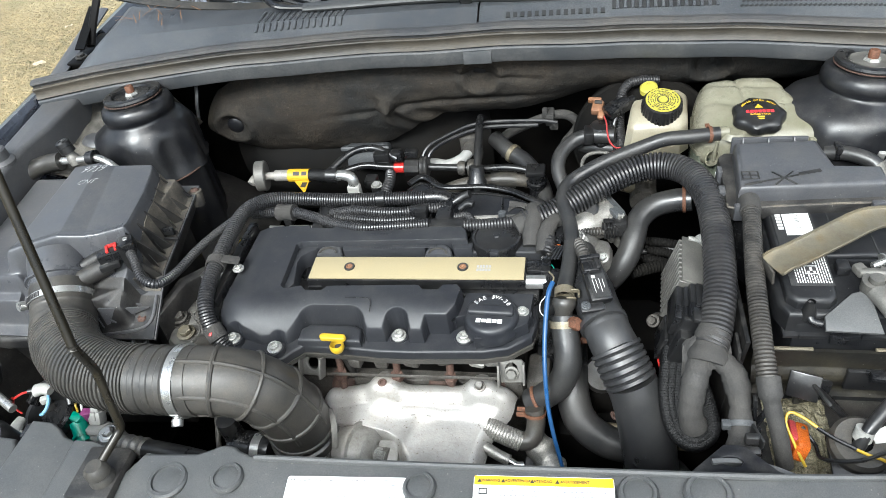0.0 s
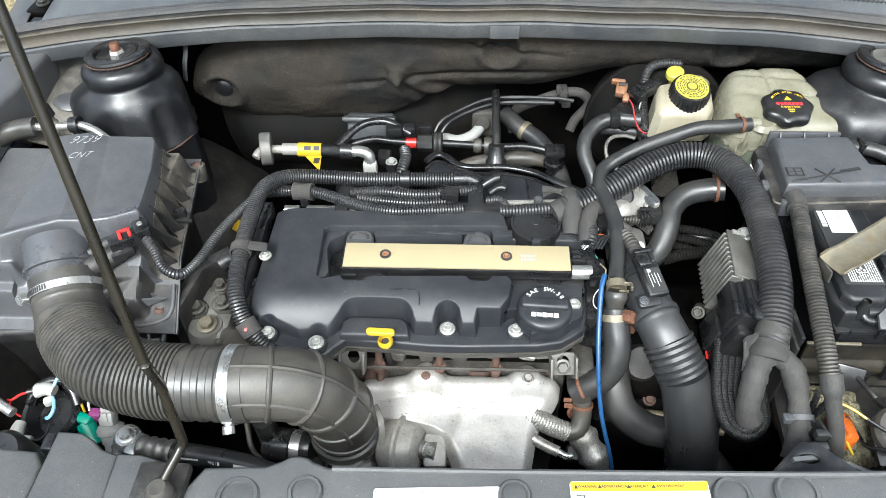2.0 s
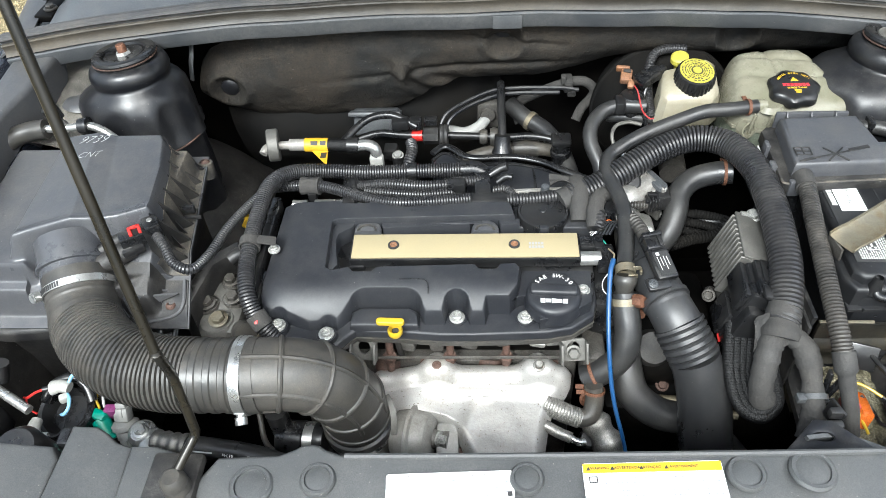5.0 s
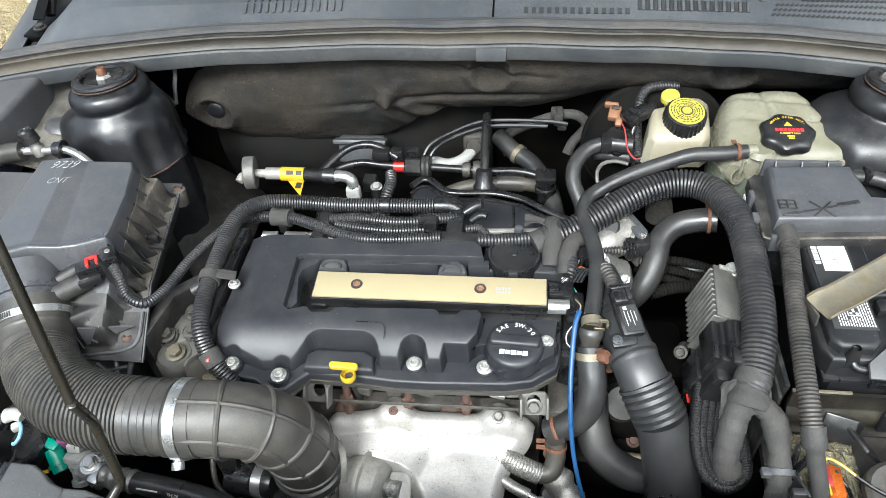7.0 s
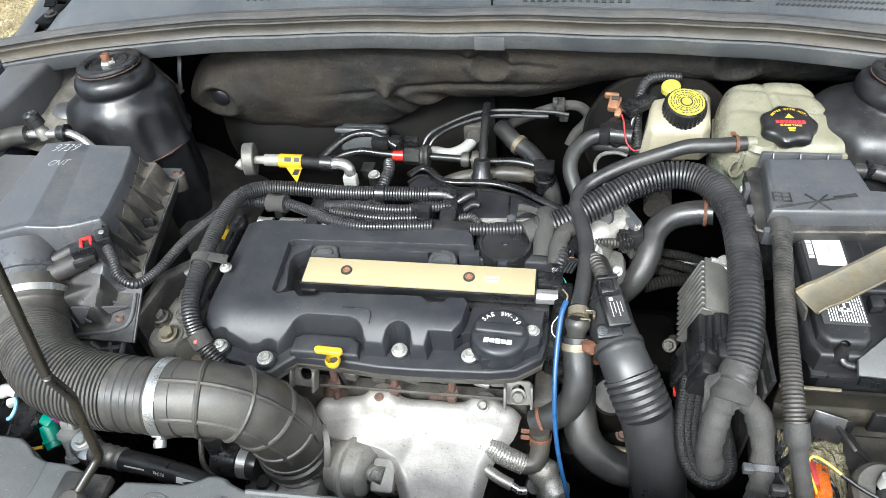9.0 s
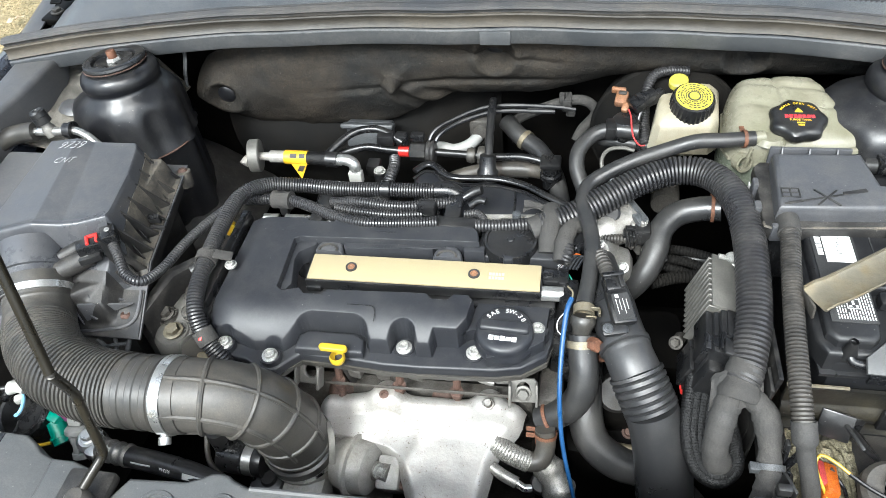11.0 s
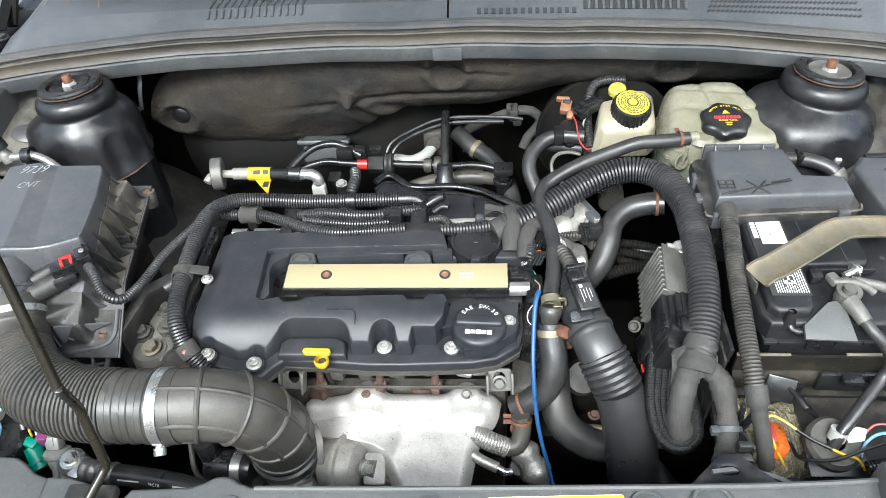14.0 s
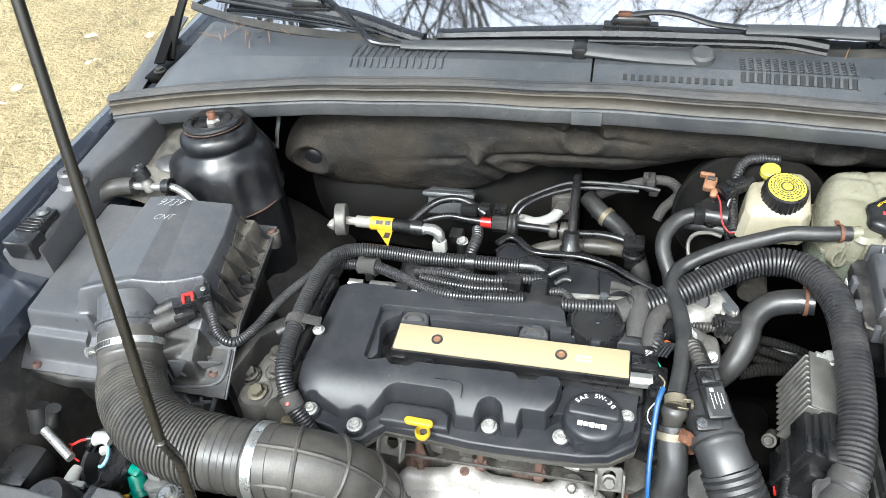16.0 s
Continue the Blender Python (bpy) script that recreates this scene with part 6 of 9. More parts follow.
part("plug", moved(merge(box((0.157, 0.008, 0.0), (0.026, 0.020, 0.014), 0.002), box((0.15, 0.008, 0.008), (0.012, 0.009, 0.004), 0.001), box((0.168, 0.008, 0.0), (0.012, 0.024, 0.016), 0.002)), cm_), M_PLAST, coil)
part("capacitor", moved(lathe([(0, -0.013), (0.0085, -0.013), (0.009, -0.011), (0.009, 0.011), (0.0085, 0.013), (0, 0.013)], 24), cm_ @ pose(0.156, -0.013, -0.002, 0, 90, 0)), M_STEEL, coil, "small silver capacitor")


def hose(name, pts, r, material, label, category, pitch=0.0, depth=0.0, n=18, group="", wob=0.0, step=0.006):
    t = thing(name, pts[0], label, category, group)
    part("tube", tube(pts, r, n, step, pitch, depth, wob=wob), material, t)
    return t


def spring_clip(t, p, d, r, material=M_RUST, label="rusty spring hose clip"):
    c = part("clip", ring_clamp(p, d, r, 0.0042, 0.001), material, t, label)
    q = aim(p, d)
    part("clip_ears", moved(merge(box((r + 0.005, 0.004, 0), (0.010, 0.0015, 0.006), 0.0004, 1), box((r + 0.005, -0.004, 0.003), (0.010, 0.0015, 0.006), 0.0004, 1)), q), material, c)


# ---- wiring over the engine ----
hc = hose("wiring_conduit", [(-0.045, 0.468, 0.822), (-0.10, 0.466, 0.822), (-0.176, 0.464, 0.822), (-0.24, 0.461, 0.828), (-0.282, 0.446, 0.838), (-0.303, 0.41, 0.846), (-0.306, 0.347, 0.846), (-0.303, 0.277, 0.842), (-0.297, 0.236, 0.832), (-0.284, 0.212, 0.812), (-0.262, 0.196, 0.79), (-0.25, 0.19, 0.77)], 0.0102, M_CONDUIT, "thick black corrugated wiring conduit round the engine cover", "cable conduit", 0.0037, 0.0018)
part("strap", ring_clamp((-0.305, 0.302, 0.844), (0.05, -1, -0.1), 0.0112, 0.012, 0.002), M_TAPE, hc, "grey band holding the conduit")
part("strap_tail", box((-0.288, 0.306, 0.848), (0.03, 0.014, 0.003), 0.001, turn=(0, 18, 8)), M_TAPE, hc)
part("strap_bolt", hexbolt((-0.277, 0.303, 0.834), (0, 0, 1), 0.0052, 0.005, True, True), M_BOLT, hc, "galvanised bolt")
part("tape", tube([(-0.286, 0.215, 0.816), (-0.276, 0.206, 0.804)], 0.0125, 14, 0.004), M_TAPE, hc, "grey tape wrap")
part("red_tag", box((-0.281, 0.202, 0.818), (0.004, 0.006, 0.002), 0.0005, turn=(30, 0, 0)), M_RED, hc)
part("end_boot", tube([(-0.05, 0.468, 0.822), (-0.03, 0.468, 0.822), (-0.018, 0.465, 0.816)], 0.012, 14, 0.004), M_PLAST, hc)
solo("cable_trough", merge(box((-0.297, 0.33, 0.815), (0.012, 0.16, 0.022), 0.002), box((-0.291, 0.25, 0.80), (0.01, 0.07, 0.03), 0.002)), M_PLAST, "black plastic cable trough clipped to the engine cover's side", "cable trough")
hose("wiring_conduit", [(-0.31, 0.438, 0.818), (-0.275, 0.437, 0.822), (-0.242, 0.434, 0.824), (-0.205, 0.421, 0.824), (-0.17, 0.404, 0.826), (-0.132, 0.393, 0.829), (-0.095, 0.394, 0.829), (-0.06, 0.397, 0.829), (-0.035, 0.40, 0.829)], 0.0078, M_CONDUIT, "black corrugated conduit behind the engine cover", "cable conduit", 0.0036, 0.0014)
hose("wiring_conduit", [(-0.19, 0.446, 0.812), (-0.150, 0.437, 0.824), (-0.11, 0.431, 0.825), (-0.075, 0.432, 0.825), (-0.05, 0.44, 0.824), (-0.02, 0.447, 0.82)], 0.0074, M_CONDUIT, "short black corrugated conduit behind the engine cover", "cable conduit", 0.0037, 0.0014)
hose("wiring_conduit", [(-0.18, 0.432, 0.816), (-0.14, 0.424, 0.818), (-0.10, 0.421, 0.818), (-0.06, 0.425, 0.818)], 0.0068, M_CONDUIT, "short black corrugated conduit behind the engine cover", "cable conduit", 0.0037, 0.0014)
hose("wiring_conduit", [(-0.005, 0.432, 0.815), (0.012, 0.43, 0.818), (0.022, 0.418, 0.815), (0.024, 0.405, 0.808)], 0.0058, M_CONDUIT, "thin curved corrugated conduit", "cable conduit", 0.0036, 0.001)
hose("wiring_conduit", [(0.012, 0.404, 0.822), (0.05, 0.407, 0.822), (0.09, 0.412, 0.824), (0.112, 0.416, 0.826)], 0.0085, M_CONDUIT, "black corrugated conduit beside the breather lid", "cable conduit", 0.0042, 0.0013)
jb = thing("harness_junction", (-0.015, 0.44, 0.80), "black plastic wiring harness junction with short branches", "cable junction")
part("body", merge(box((-0.02, 0.44, 0.818), (0.022, 0.055, 0.016), 0.004), box((-0.012, 0.402, 0.824), (0.05, 0.018, 0.014), 0.003), box((-0.055, 0.43, 0.825), (0.024, 0.017, 0.017), 0.003)), M_PLAST, jb)
part("branch", tube([(-0.015, 0.455, 0.818), (0.004, 0.462, 0.828), (0.014, 0.462, 0.832)], 0.006, 10), M_PLAST, jb)
part("branch", tube([(0.0, 0.445, 0.818), (0.012, 0.448, 0.826), (0.022, 0.445, 0.826)], 0.005, 10), M_PLAST, jb)
for x, y in ((-0.255, 0.437), (-0.118, 0.466)):
    solo("conduit_clip", merge(ring_clamp((x, y, 0.822), (1, 0, 0), 0.0098, 0.012, 0.002), box((x, y - 0.002, 0.81), (0.012, 0.014, 0.02), 0.002)), M_PLAST, "black plastic conduit clip", "cable clip", group="conduit clips")
solo("tape_wrap", tube([(-0.268, 0.437, 0.822), (-0.242, 0.434, 0.824)], 0.0125, 12, 0.003, wob=0.2), M_TAPE, "grey cloth tape wrapped round a conduit", "tape")

# fuel rail, injectors and plugs under the wiring
fr_ = thing("fuel_rail", (-0.08, 0.43, 0.79), "pale metal fuel rail half hidden under the wiring", "fuel rail")
part("rail", tube([(-0.25, 0.418, 0.80), (-0.10, 0.418, 0.802), (0.09, 0.42, 0.804)], 0.010, 14, 0.03), M_STEEL, fr_)
part("rail_edge", merge(box((-0.07, 0.4098, 0.812), (0.15, 0.0042, 0.008), 0.001), box((0.055, 0.4335, 0.812), (0.09, 0.006, 0.006), 0.001, turn=(0, 0, 3))), M_CAST, fr_, "pale rail flange")
for x in (-0.20, -0.12, -0.04, 0.05):
    part("injector_plug", merge(box((x, 0.412, 0.812), (0.018, 0.022, 0.018), 0.003), box((x, 0.40, 0.806), (0.012, 0.012, 0.012), 0.002)), M_PLAST, fr_, "black injector plug")
part("valve", merge(rod((0.063, 0.42, 0.80), (0.063, 0.42, 0.832), 0.0026), lathe([(0, 0.018), (0.0055, 0.017), (0.0058, 0.006), (0.0075, 0.005), (0.0075, 0)], 10, pose(0.063, 0.42, 0.815))), M_MIDGREY, fr_, "small dark grey valve cap")
part("end_cap", lathe([(0, 0.02), (0.007, 0.02), (0.008, 0.01), (0.01, 0.0)], 14, aim((-0.262, 0.418, 0.80), (-1, 0, 0.2))), M_STEEL, fr_)


def intake_manifold():
    t = thing("intake_manifold", (0.02, 0.48, 0.72), "black plastic intake manifold cover with a raised rim", "intake manifold")
    out = [(-0.097, 0.54), (-0.083, 0.558), (-0.067, 0.556), (-0.045, 0.536), (-0.025, 0.531), (0.025, 0.532), (0.067, 0.520), (0.10, 0.499), (0.132, 0.479), (0.13, 0.425), (-0.02, 0.43), (-0.085, 0.47)]
    part("body", plate(out, 0.70, 0.787, 0.008, 3), M_COVER, t)
    rim = [(x, y, 0.794) for x, y in ((-0.095, 0.54), (-0.082, 0.556), (-0.068, 0.554), (-0.047, 0.534), (-0.025, 0.529), (0.025, 0.530), (0.066, 0.518), (0.098, 0.497), (0.130, 0.478))]
    part("rim", tube(rim, 0.0052, 12, 0.005, flat=0.7), M_PLAST, t)
    part("lip", tube([(x, y - 0.011, 0.7895) for x, y, z in rim], 0.0024, 10, 0.005, flat=0.7), M_PLAST, t, "glossy lip below the rim")
    part("moulded_rib", tube([(0.053, 0.512, 0.788), (0.055, 0.470, 0.7885), (0.056, 0.445, 0.7875)], 0.0016, 8), M_PLAST, t)
    part("runner", merge(*[tube([(x, 0.50, 0.78), (x, 0.47, 0.80), (x, 0.44, 0.79), (x, 0.42, 0.76)], 0.018, 14, 0.008) for x in (-0.20, -0.13, -0.06)]), M_PLAST, t)


intake_manifold()

# refrigerant service line with yellow tag
ac = thing("refrigerant_line", (-0.25, 0.522, 0.79), "braided refrigerant line with a silver elbow and yellow tag", "pipe")
part("disc", lathe([(0, 0.004), (0.016, 0.004), (0.018, 0.008), (0.0225, 0.008), (0.0238, 0.0065), (0.0238, -0.0065), (0.0225, -0.008), (0, -0.008)], 40, aim((-0.326, 0.526, 0.824), (-1, -0.22, 0.05))), M_LEAD, ac, "tarnished round metal end disc")
part("metal_end", merge(tube([(-0.338, 0.508, 0.822), (-0.333, 0.517, 0.826), (-0.318, 0.521, 0.827), (-0.295, 0.522, 0.827)], 0.0062, 14, 0.003), tube([(-0.300, 0.522, 0.827), (-0.272, 0.521, 0.828)], 0.0088, 18, 0.004)), M_CAST, ac)
part("braid", tube([(-0.275, 0.521, 0.828), (-0.24, 0.52, 0.828), (-0.203, 0.519, 0.827)], 0.0095, 16, 0.005), M_BRAID, ac)
part("collar", tube([(-0.215, 0.5195, 0.8275), (-0.198, 0.519, 0.827)], 0.011, 16, 0.004), M_PLAST, ac)
part("elbow", tube([(-0.20, 0.519, 0.827), (-0.185, 0.518, 0.828), (-0.175, 0.516, 0.822), (-0.174, 0.513, 0.80)], 0.0082, 14, 0.004), M_STEEL, ac, "silver pipe elbow")
part("white_clip", box((-0.174, 0.512, 0.803), (0.020, 0.014, 0.022), 0.003), M_WHITEPL, ac, "white plastic clip")
tg = part("tag", merge(tube([(-0.277, 0.5205, 0.828), (-0.243, 0.520, 0.828)], 0.0102, 18, 0.006), plate([(-0.266, 0.510), (-0.243, 0.512), (-0.240, 0.478)], 0.8235, 0.8243)), M_YLABEL, ac, "yellow warning tag")
part("tag_print", merge(box((-0.262, 0.5135, 0.8362), (0.010, 0.006, 0.0008), turn=(38, 0, 0)), box((-0.249, 0.5135, 0.8362), (0.008, 0.006, 0.0008), turn=(38, 0, 0)), box((-0.248, 0.50, 0.8246), (0.008, 0.012, 0.0006))), M_BLACKINK, tg)

# lines along the firewall
f1 = hose("fuel_line", [(-0.225, 0.56, 0.80), (-0.18, 0.572, 0.807), (-0.148, 0.572, 0.805), (-0.115, 0.571, 0.803), (-0.095, 0.571, 0.803)], 0.006, M_PLAST, "black plastic fuel line with a red clip", "fuel line")
part("red_clip", tube([(-0.126, 0.571, 0.803), (-0.110, 0.571, 0.803)], 0.0088, 16, 0.003), M_RED, f1, "red locking clip")
part("coupler", merge(tube([(-0.108, 0.571, 0.803), (-0.085, 0.571, 0.803)], 0.0135, 8, 0.005), lathe([(0, -0.007), (0.015, -0.007), (0.0175, -0.005), (0.0175, -0.002), (0.016, 0), (0.0175, 0.002), (0.0175, 0.005), (0.015, 0.007), (0, 0.007)], 28, aim((-0.077, 0.571, 0.803), (1, 0, 0)))), M_DARK, f1, "dark brown threaded coupler")
part("tail", tube([(-0.072, 0.571, 0.803), (-0.02, 0.570, 0.801), (0.02, 0.568, 0.80), (0.055, 0.570, 0.80), (0.085, 0.565, 0.798), (0.100, 0.556, 0.795)], 0.0055, 12), M_PLAST, f1)
part("grommet", merge(*[lathe([(0, -0.006), (r, -0.006), (r + 0.002, 0), (r, 0.006), (0, 0.006)], 20, aim((x, 0.569, 0.801), (1, -0.02, 0))) for x, r in ((-0.016, 0.010), (0.0, 0.0125))]), M_RUBBER, f1)
part("end_plug", merge(lathe([(0, 0.014), (0.012, 0.014), (0.013, 0.0), (0.011, -0.012), (0.012, -0.03), (0, -0.03)], 16, pose(0.101, 0.556, 0.79)), box((0.101, 0.556, 0.803), (0.030, 0.026, 0.010), 0.003), lathe([(0.0125, 0.0), (0.0155, -0.002), (0.0155, -0.008), (0.0125, -0.010)], 16, pose(0.101, 0.556, 0.785))), M_PLAST, f1)
f1.location += Vector((-0.003, 0.020, -0.014))
hose("fuel_line", [(-0.24, 0.545, 0.80), (-0.20, 0.59, 0.818), (-0.165, 0.60, 0.822), (-0.14, 0.593, 0.818), (-0.12, 0.585, 0.81)], 0.0058, M_PLAST, "black plastic breather line", "fuel line")
f2 = hose("vent_pipe", [(0.008, 0.66, 0.835), (0.008, 0.64, 0.835), (0.008, 0.612, 0.823), (0.009, 0.58, 0.808), (0.009, 0.555, 0.79), (0.009, 0.55, 0.76)], 0.0062, M_PLAST, "upright black plastic vent pipe", "pipe")
part("coupling", merge(lathe([(0, 0.02), (0.0115, 0.02), (0.0125, 0.0), (0.0155, -0.004), (0.0155, -0.018), (0, -0.018)], 16, aim((0.009, 0.556, 0.79), (0, 0.4, 1)))), M_PLAST, f2)
hose("steel_line", [(-0.09, 0.60, 0.785), (-0.078, 0.62, 0.806), (-0.05, 0.640, 0.814), (-0.01, 0.658, 0.822), (0.03, 0.664, 0.824), (0.10, 0.664, 0.823), (0.13, 0.662, 0.82)], 0.0032, M_PAINT, "thin black coated steel line", "pipe", n=8)
hose("steel_line", [(-0.08, 0.595, 0.785), (-0.07, 0.612, 0.804), (-0.045, 0.632, 0.812), (-0.005, 0.65, 0.818), (0.03, 0.656, 0.82), (0.10, 0.656, 0.82)], 0.0032, M_PAINT, "thin black coated steel line", "pipe", n=8)
hose("steel_pipe", [(-0.088, 0.605, 0.768), (-0.075, 0.622, 0.774), (-0.05, 0.620, 0.772), (-0.028, 0.628, 0.776), (-0.015, 0.645, 0.78)], 0.0088, M_GREYPL, "pale bent pipe by the firewall", "pipe")
solo("firewall_flange", merge(box((-0.012, 0.655, 0.785), (0.034, 0.02, 0.05), 0.004, turn=(8, 0, 0)), lathe([(0, 0.006), (0.011, 0.006), (0.013, 0)], 16, aim((-0.012, 0.645, 0.79), (0, -1, 0.1)))), M_GRIME_ALU, "stained metal flange on the firewall", "flange")
sb = thing("sensor_box", (-0.195, 0.665, 0.73), "grey plastic sensor box on the firewall", "sensor")
part("body", merge(box((-0.195, 0.668, 0.762), (0.075, 0.022, 0.042), 0.004, turn=(-25, 0, 0)), box((-0.195, 0.66, 0.783), (0.086, 0.022, 0.008), 0.003, turn=(-25, 0, 0))), M_MIDGREY, sb)
cl = thing("wiring_cluster", (-0.15, 0.59, 0.79), "black bundle of plugs and taped wires", "connector")
part("plug", merge(box((-0.145, 0.588, 0.815), (0.026, 0.018, 0.016), 0.003), box((-0.122, 0.592, 0.812), (0.018, 0.016, 0.018), 0.003), box((-0.158, 0.55, 0.79), (0.02, 0.022, 0.02), 0.003), box((-0.10, 0.60, 0.81), (0.02, 0.012, 0.012), 0.002)), M_PLAST, cl)
part("sleeve", tube([(-0.128, 0.56, 0.80), (-0.125, 0.54, 0.80), (-0.13, 0.52, 0.79), (-0.135, 0.50, 0.77)], 0.0085, 12, pitch=0.004, depth=0.0012), M_CONDUIT, cl)
part("bolt", hexbolt((-0.146, 0.535, 0.795), (0, -0.3, 1), 0.006, 0.006), M_BOLT, cl, "pale bolt")
part("post", rod((-0.146, 0.535, 0.795), (-0.146, 0.535, 0.74), 0.009), M_PLAST, cl)
rh = hose("heater_hose", [(0.045, 0.64, 0.80), (0.07, 0.612, 0.792), (0.10, 0.588, 0.785), (0.125, 0.55, 0.77), (0.138, 0.50, 0.755), (0.145, 0.46, 0.73)], 0.0135, M_HOSE, "black rubber heater hose leaving the firewall", "hose")
part("clamp", ring_clamp((0.078, 0.606, 0.790), (0.6, -0.45, -0.15), 0.0142, 0.008), M_GOLD, rh, "dull metal clamp")
rh.location += Vector((-0.022, 0.045, -0.02))
h2 = hose("heater_hose", [(0.040, 0.68, 0.745), (0.034, 0.695, 0.764), (0.044, 0.70, 0.777), (0.083, 0.70, 0.797), (0.118, 0.70, 0.810), (0.141, 0.70, 0.811), (0.156, 0.70, 0.801), (0.160, 0.70, 0.789), (0.154, 0.70, 0.776), (0.141, 0.695, 0.762), (0.132, 0.685, 0.745)], 0.0078, M_TAPE, "dusty grey rubber hose looped by the firewall", "hose")
part("holder", merge(box((0.116, 0.695, 0.811), (0.014, 0.026, 0.022), 0.003), box((0.108, 0.690, 0.822), (0.008, 0.012, 0.014), 0.002), box((0.122, 0.688, 0.798), (0.014, 0.012, 0.012), 0.003)), M_TAPE, h2, "dusty plastic hose holder")
hose("vacuum_hose", [(0.215, 0.572, 0.85), (0.18, 0.578, 0.848), (0.155, 0.573, 0.842), (0.137, 0.552, 0.832), (0.135, 0.53, 0.818), (0.146, 0.505, 0.80), (0.15, 0.49, 0.785)], 0.0105, M_HOSE, "curved black vacuum hose to the brake booster", "hose")
hose("vacuum_hose", [(0.165, 0.59, 0.82), (0.19, 0.582, 0.825), (0.23, 0.575, 0.825)], 0.008, M_HOSE, "short black vacuum hose", "hose")
ck = thing("check_valve", (0.20, 0.585, 0.80), "dark round check valve with a grey clip", "valve")
part("body", merge(lathe([(0, 0.014), (0.016, 0.014), (0.019, 0.009), (0.019, -0.004), (0.015, -0.012), (0.013, -0.03), (0, -0.03)], 24, pose(0.197, 0.588, 0.846)), box((0.178, 0.577, 0.85), (0.014, 0.026, 0.02), 0.003)), M_PLAST, ck)
cp = thing("copper_plug", (0.19, 0.595, 0.865), "corroded copper-brown plug with a red and white wire", "connector")
part("plug", merge(box((0.188, 0.600, 0.870), (0.017, 0.022, 0.012), 0.003, turn=(20, 0, -12)), box((0.193, 0.584, 0.867), (0.010, 0.014, 0.009), 0.003, turn=(30, 0, -14)), box((0.184, 0.612, 0.876), (0.020, 0.006, 0.010), 0.002, turn=(20, 0, -8))), M_COPPER, cp)
part("clip", box((0.189, 0.603, 0.8775), (0.011, 0.006, 0.004), 0.001, turn=(20, 0, -12)), M_DARK, cp)
part("wire", tube([(0.197, 0.577, 0.869), (0.200, 0.562, 0.868), (0.201, 0.546, 0.863), (0.204, 0.532, 0.856), (0.212, 0.522, 0.851), (0.219, 0.526, 0.848)], 0.0012, 6, 0.004), M_REDREF, cp, "red wire")
cp.location += Vector((0.003, 0.022, -0.002))
hose("brake_wiring", [(0.205, 0.535, 0.80), (0.213, 0.53, 0.83), (0.225, 0.535, 0.845), (0.245, 0.53, 0.842), (0.262, 0.522, 0.835)], 0.004, M_PLAST, "thin looped black cable below the brake reservoir", "cable")
hose("steel_line", [(0.178, 0.50, 0.78), (0.182, 0.52, 0.805), (0.19, 0.533, 0.82), (0.21, 0.538, 0.825)], 0.003, M_STEEL, "thin steel pipe below the brake reservoir", "pipe", n=8)
hose("brake_hose_sleeve", [(0.222, 0.615, 0.86), (0.225, 0.635, 0.878), (0.235, 0.652, 0.888), (0.255, 0.66, 0.89), (0.28, 0.662, 0.888)], 0.007, M_CONDUIT, "thin corrugated sleeve behind the brake reservoir", "cable conduit", 0.004, 0.001)
hose("wiring_conduit", [(0.222, 0.62, 0.86), (0.222, 0.60, 0.845), (0.225, 0.57, 0.83)], 0.008, M_CONDUIT, "short dark taped conduit beside the brake reservoir", "cable conduit", 0.004, 0.001)


duct = hose("breather_duct", [(-0.075, 0.560, 0.742), (-0.045, 0.572, 0.756), (-0.01, 0.581, 0.763), (0.03, 0.586, 0.765), (0.07, 0.590, 0.761), (0.105, 0.596, 0.748)], 0.0105, M_SEALBAND, "brownish rubber breather duct behind the intake manifold", "hose")
part("cuff", tube([(0.026, 0.586, 0.765), (0.045, 0.588, 0.7645), (0.066, 0.590, 0.7615)], 0.0126, 16, 0.004), M_RUBBER, duct, "dusty black cuff")
hose("brake_line", [(0.172, 0.535, 0.80), (0.168, 0.552, 0.815), (0.176, 0.566, 0.822), (0.195, 0.570, 0.824), (0.212, 0.566, 0.822)], 0.0028, M_LEAD, "thin grey bent brake line below the booster", "pipe", n=8)
hose("brake_wiring", [(0.225, 0.56, 0.80), (0.216, 0.572, 0.83), (0.213, 0.585, 0.85), (0.217, 0.598, 0.866), (0.224, 0.604, 0.872)], 0.0036, M_PLAST, "thin black cable up to the level sensor", "cable")

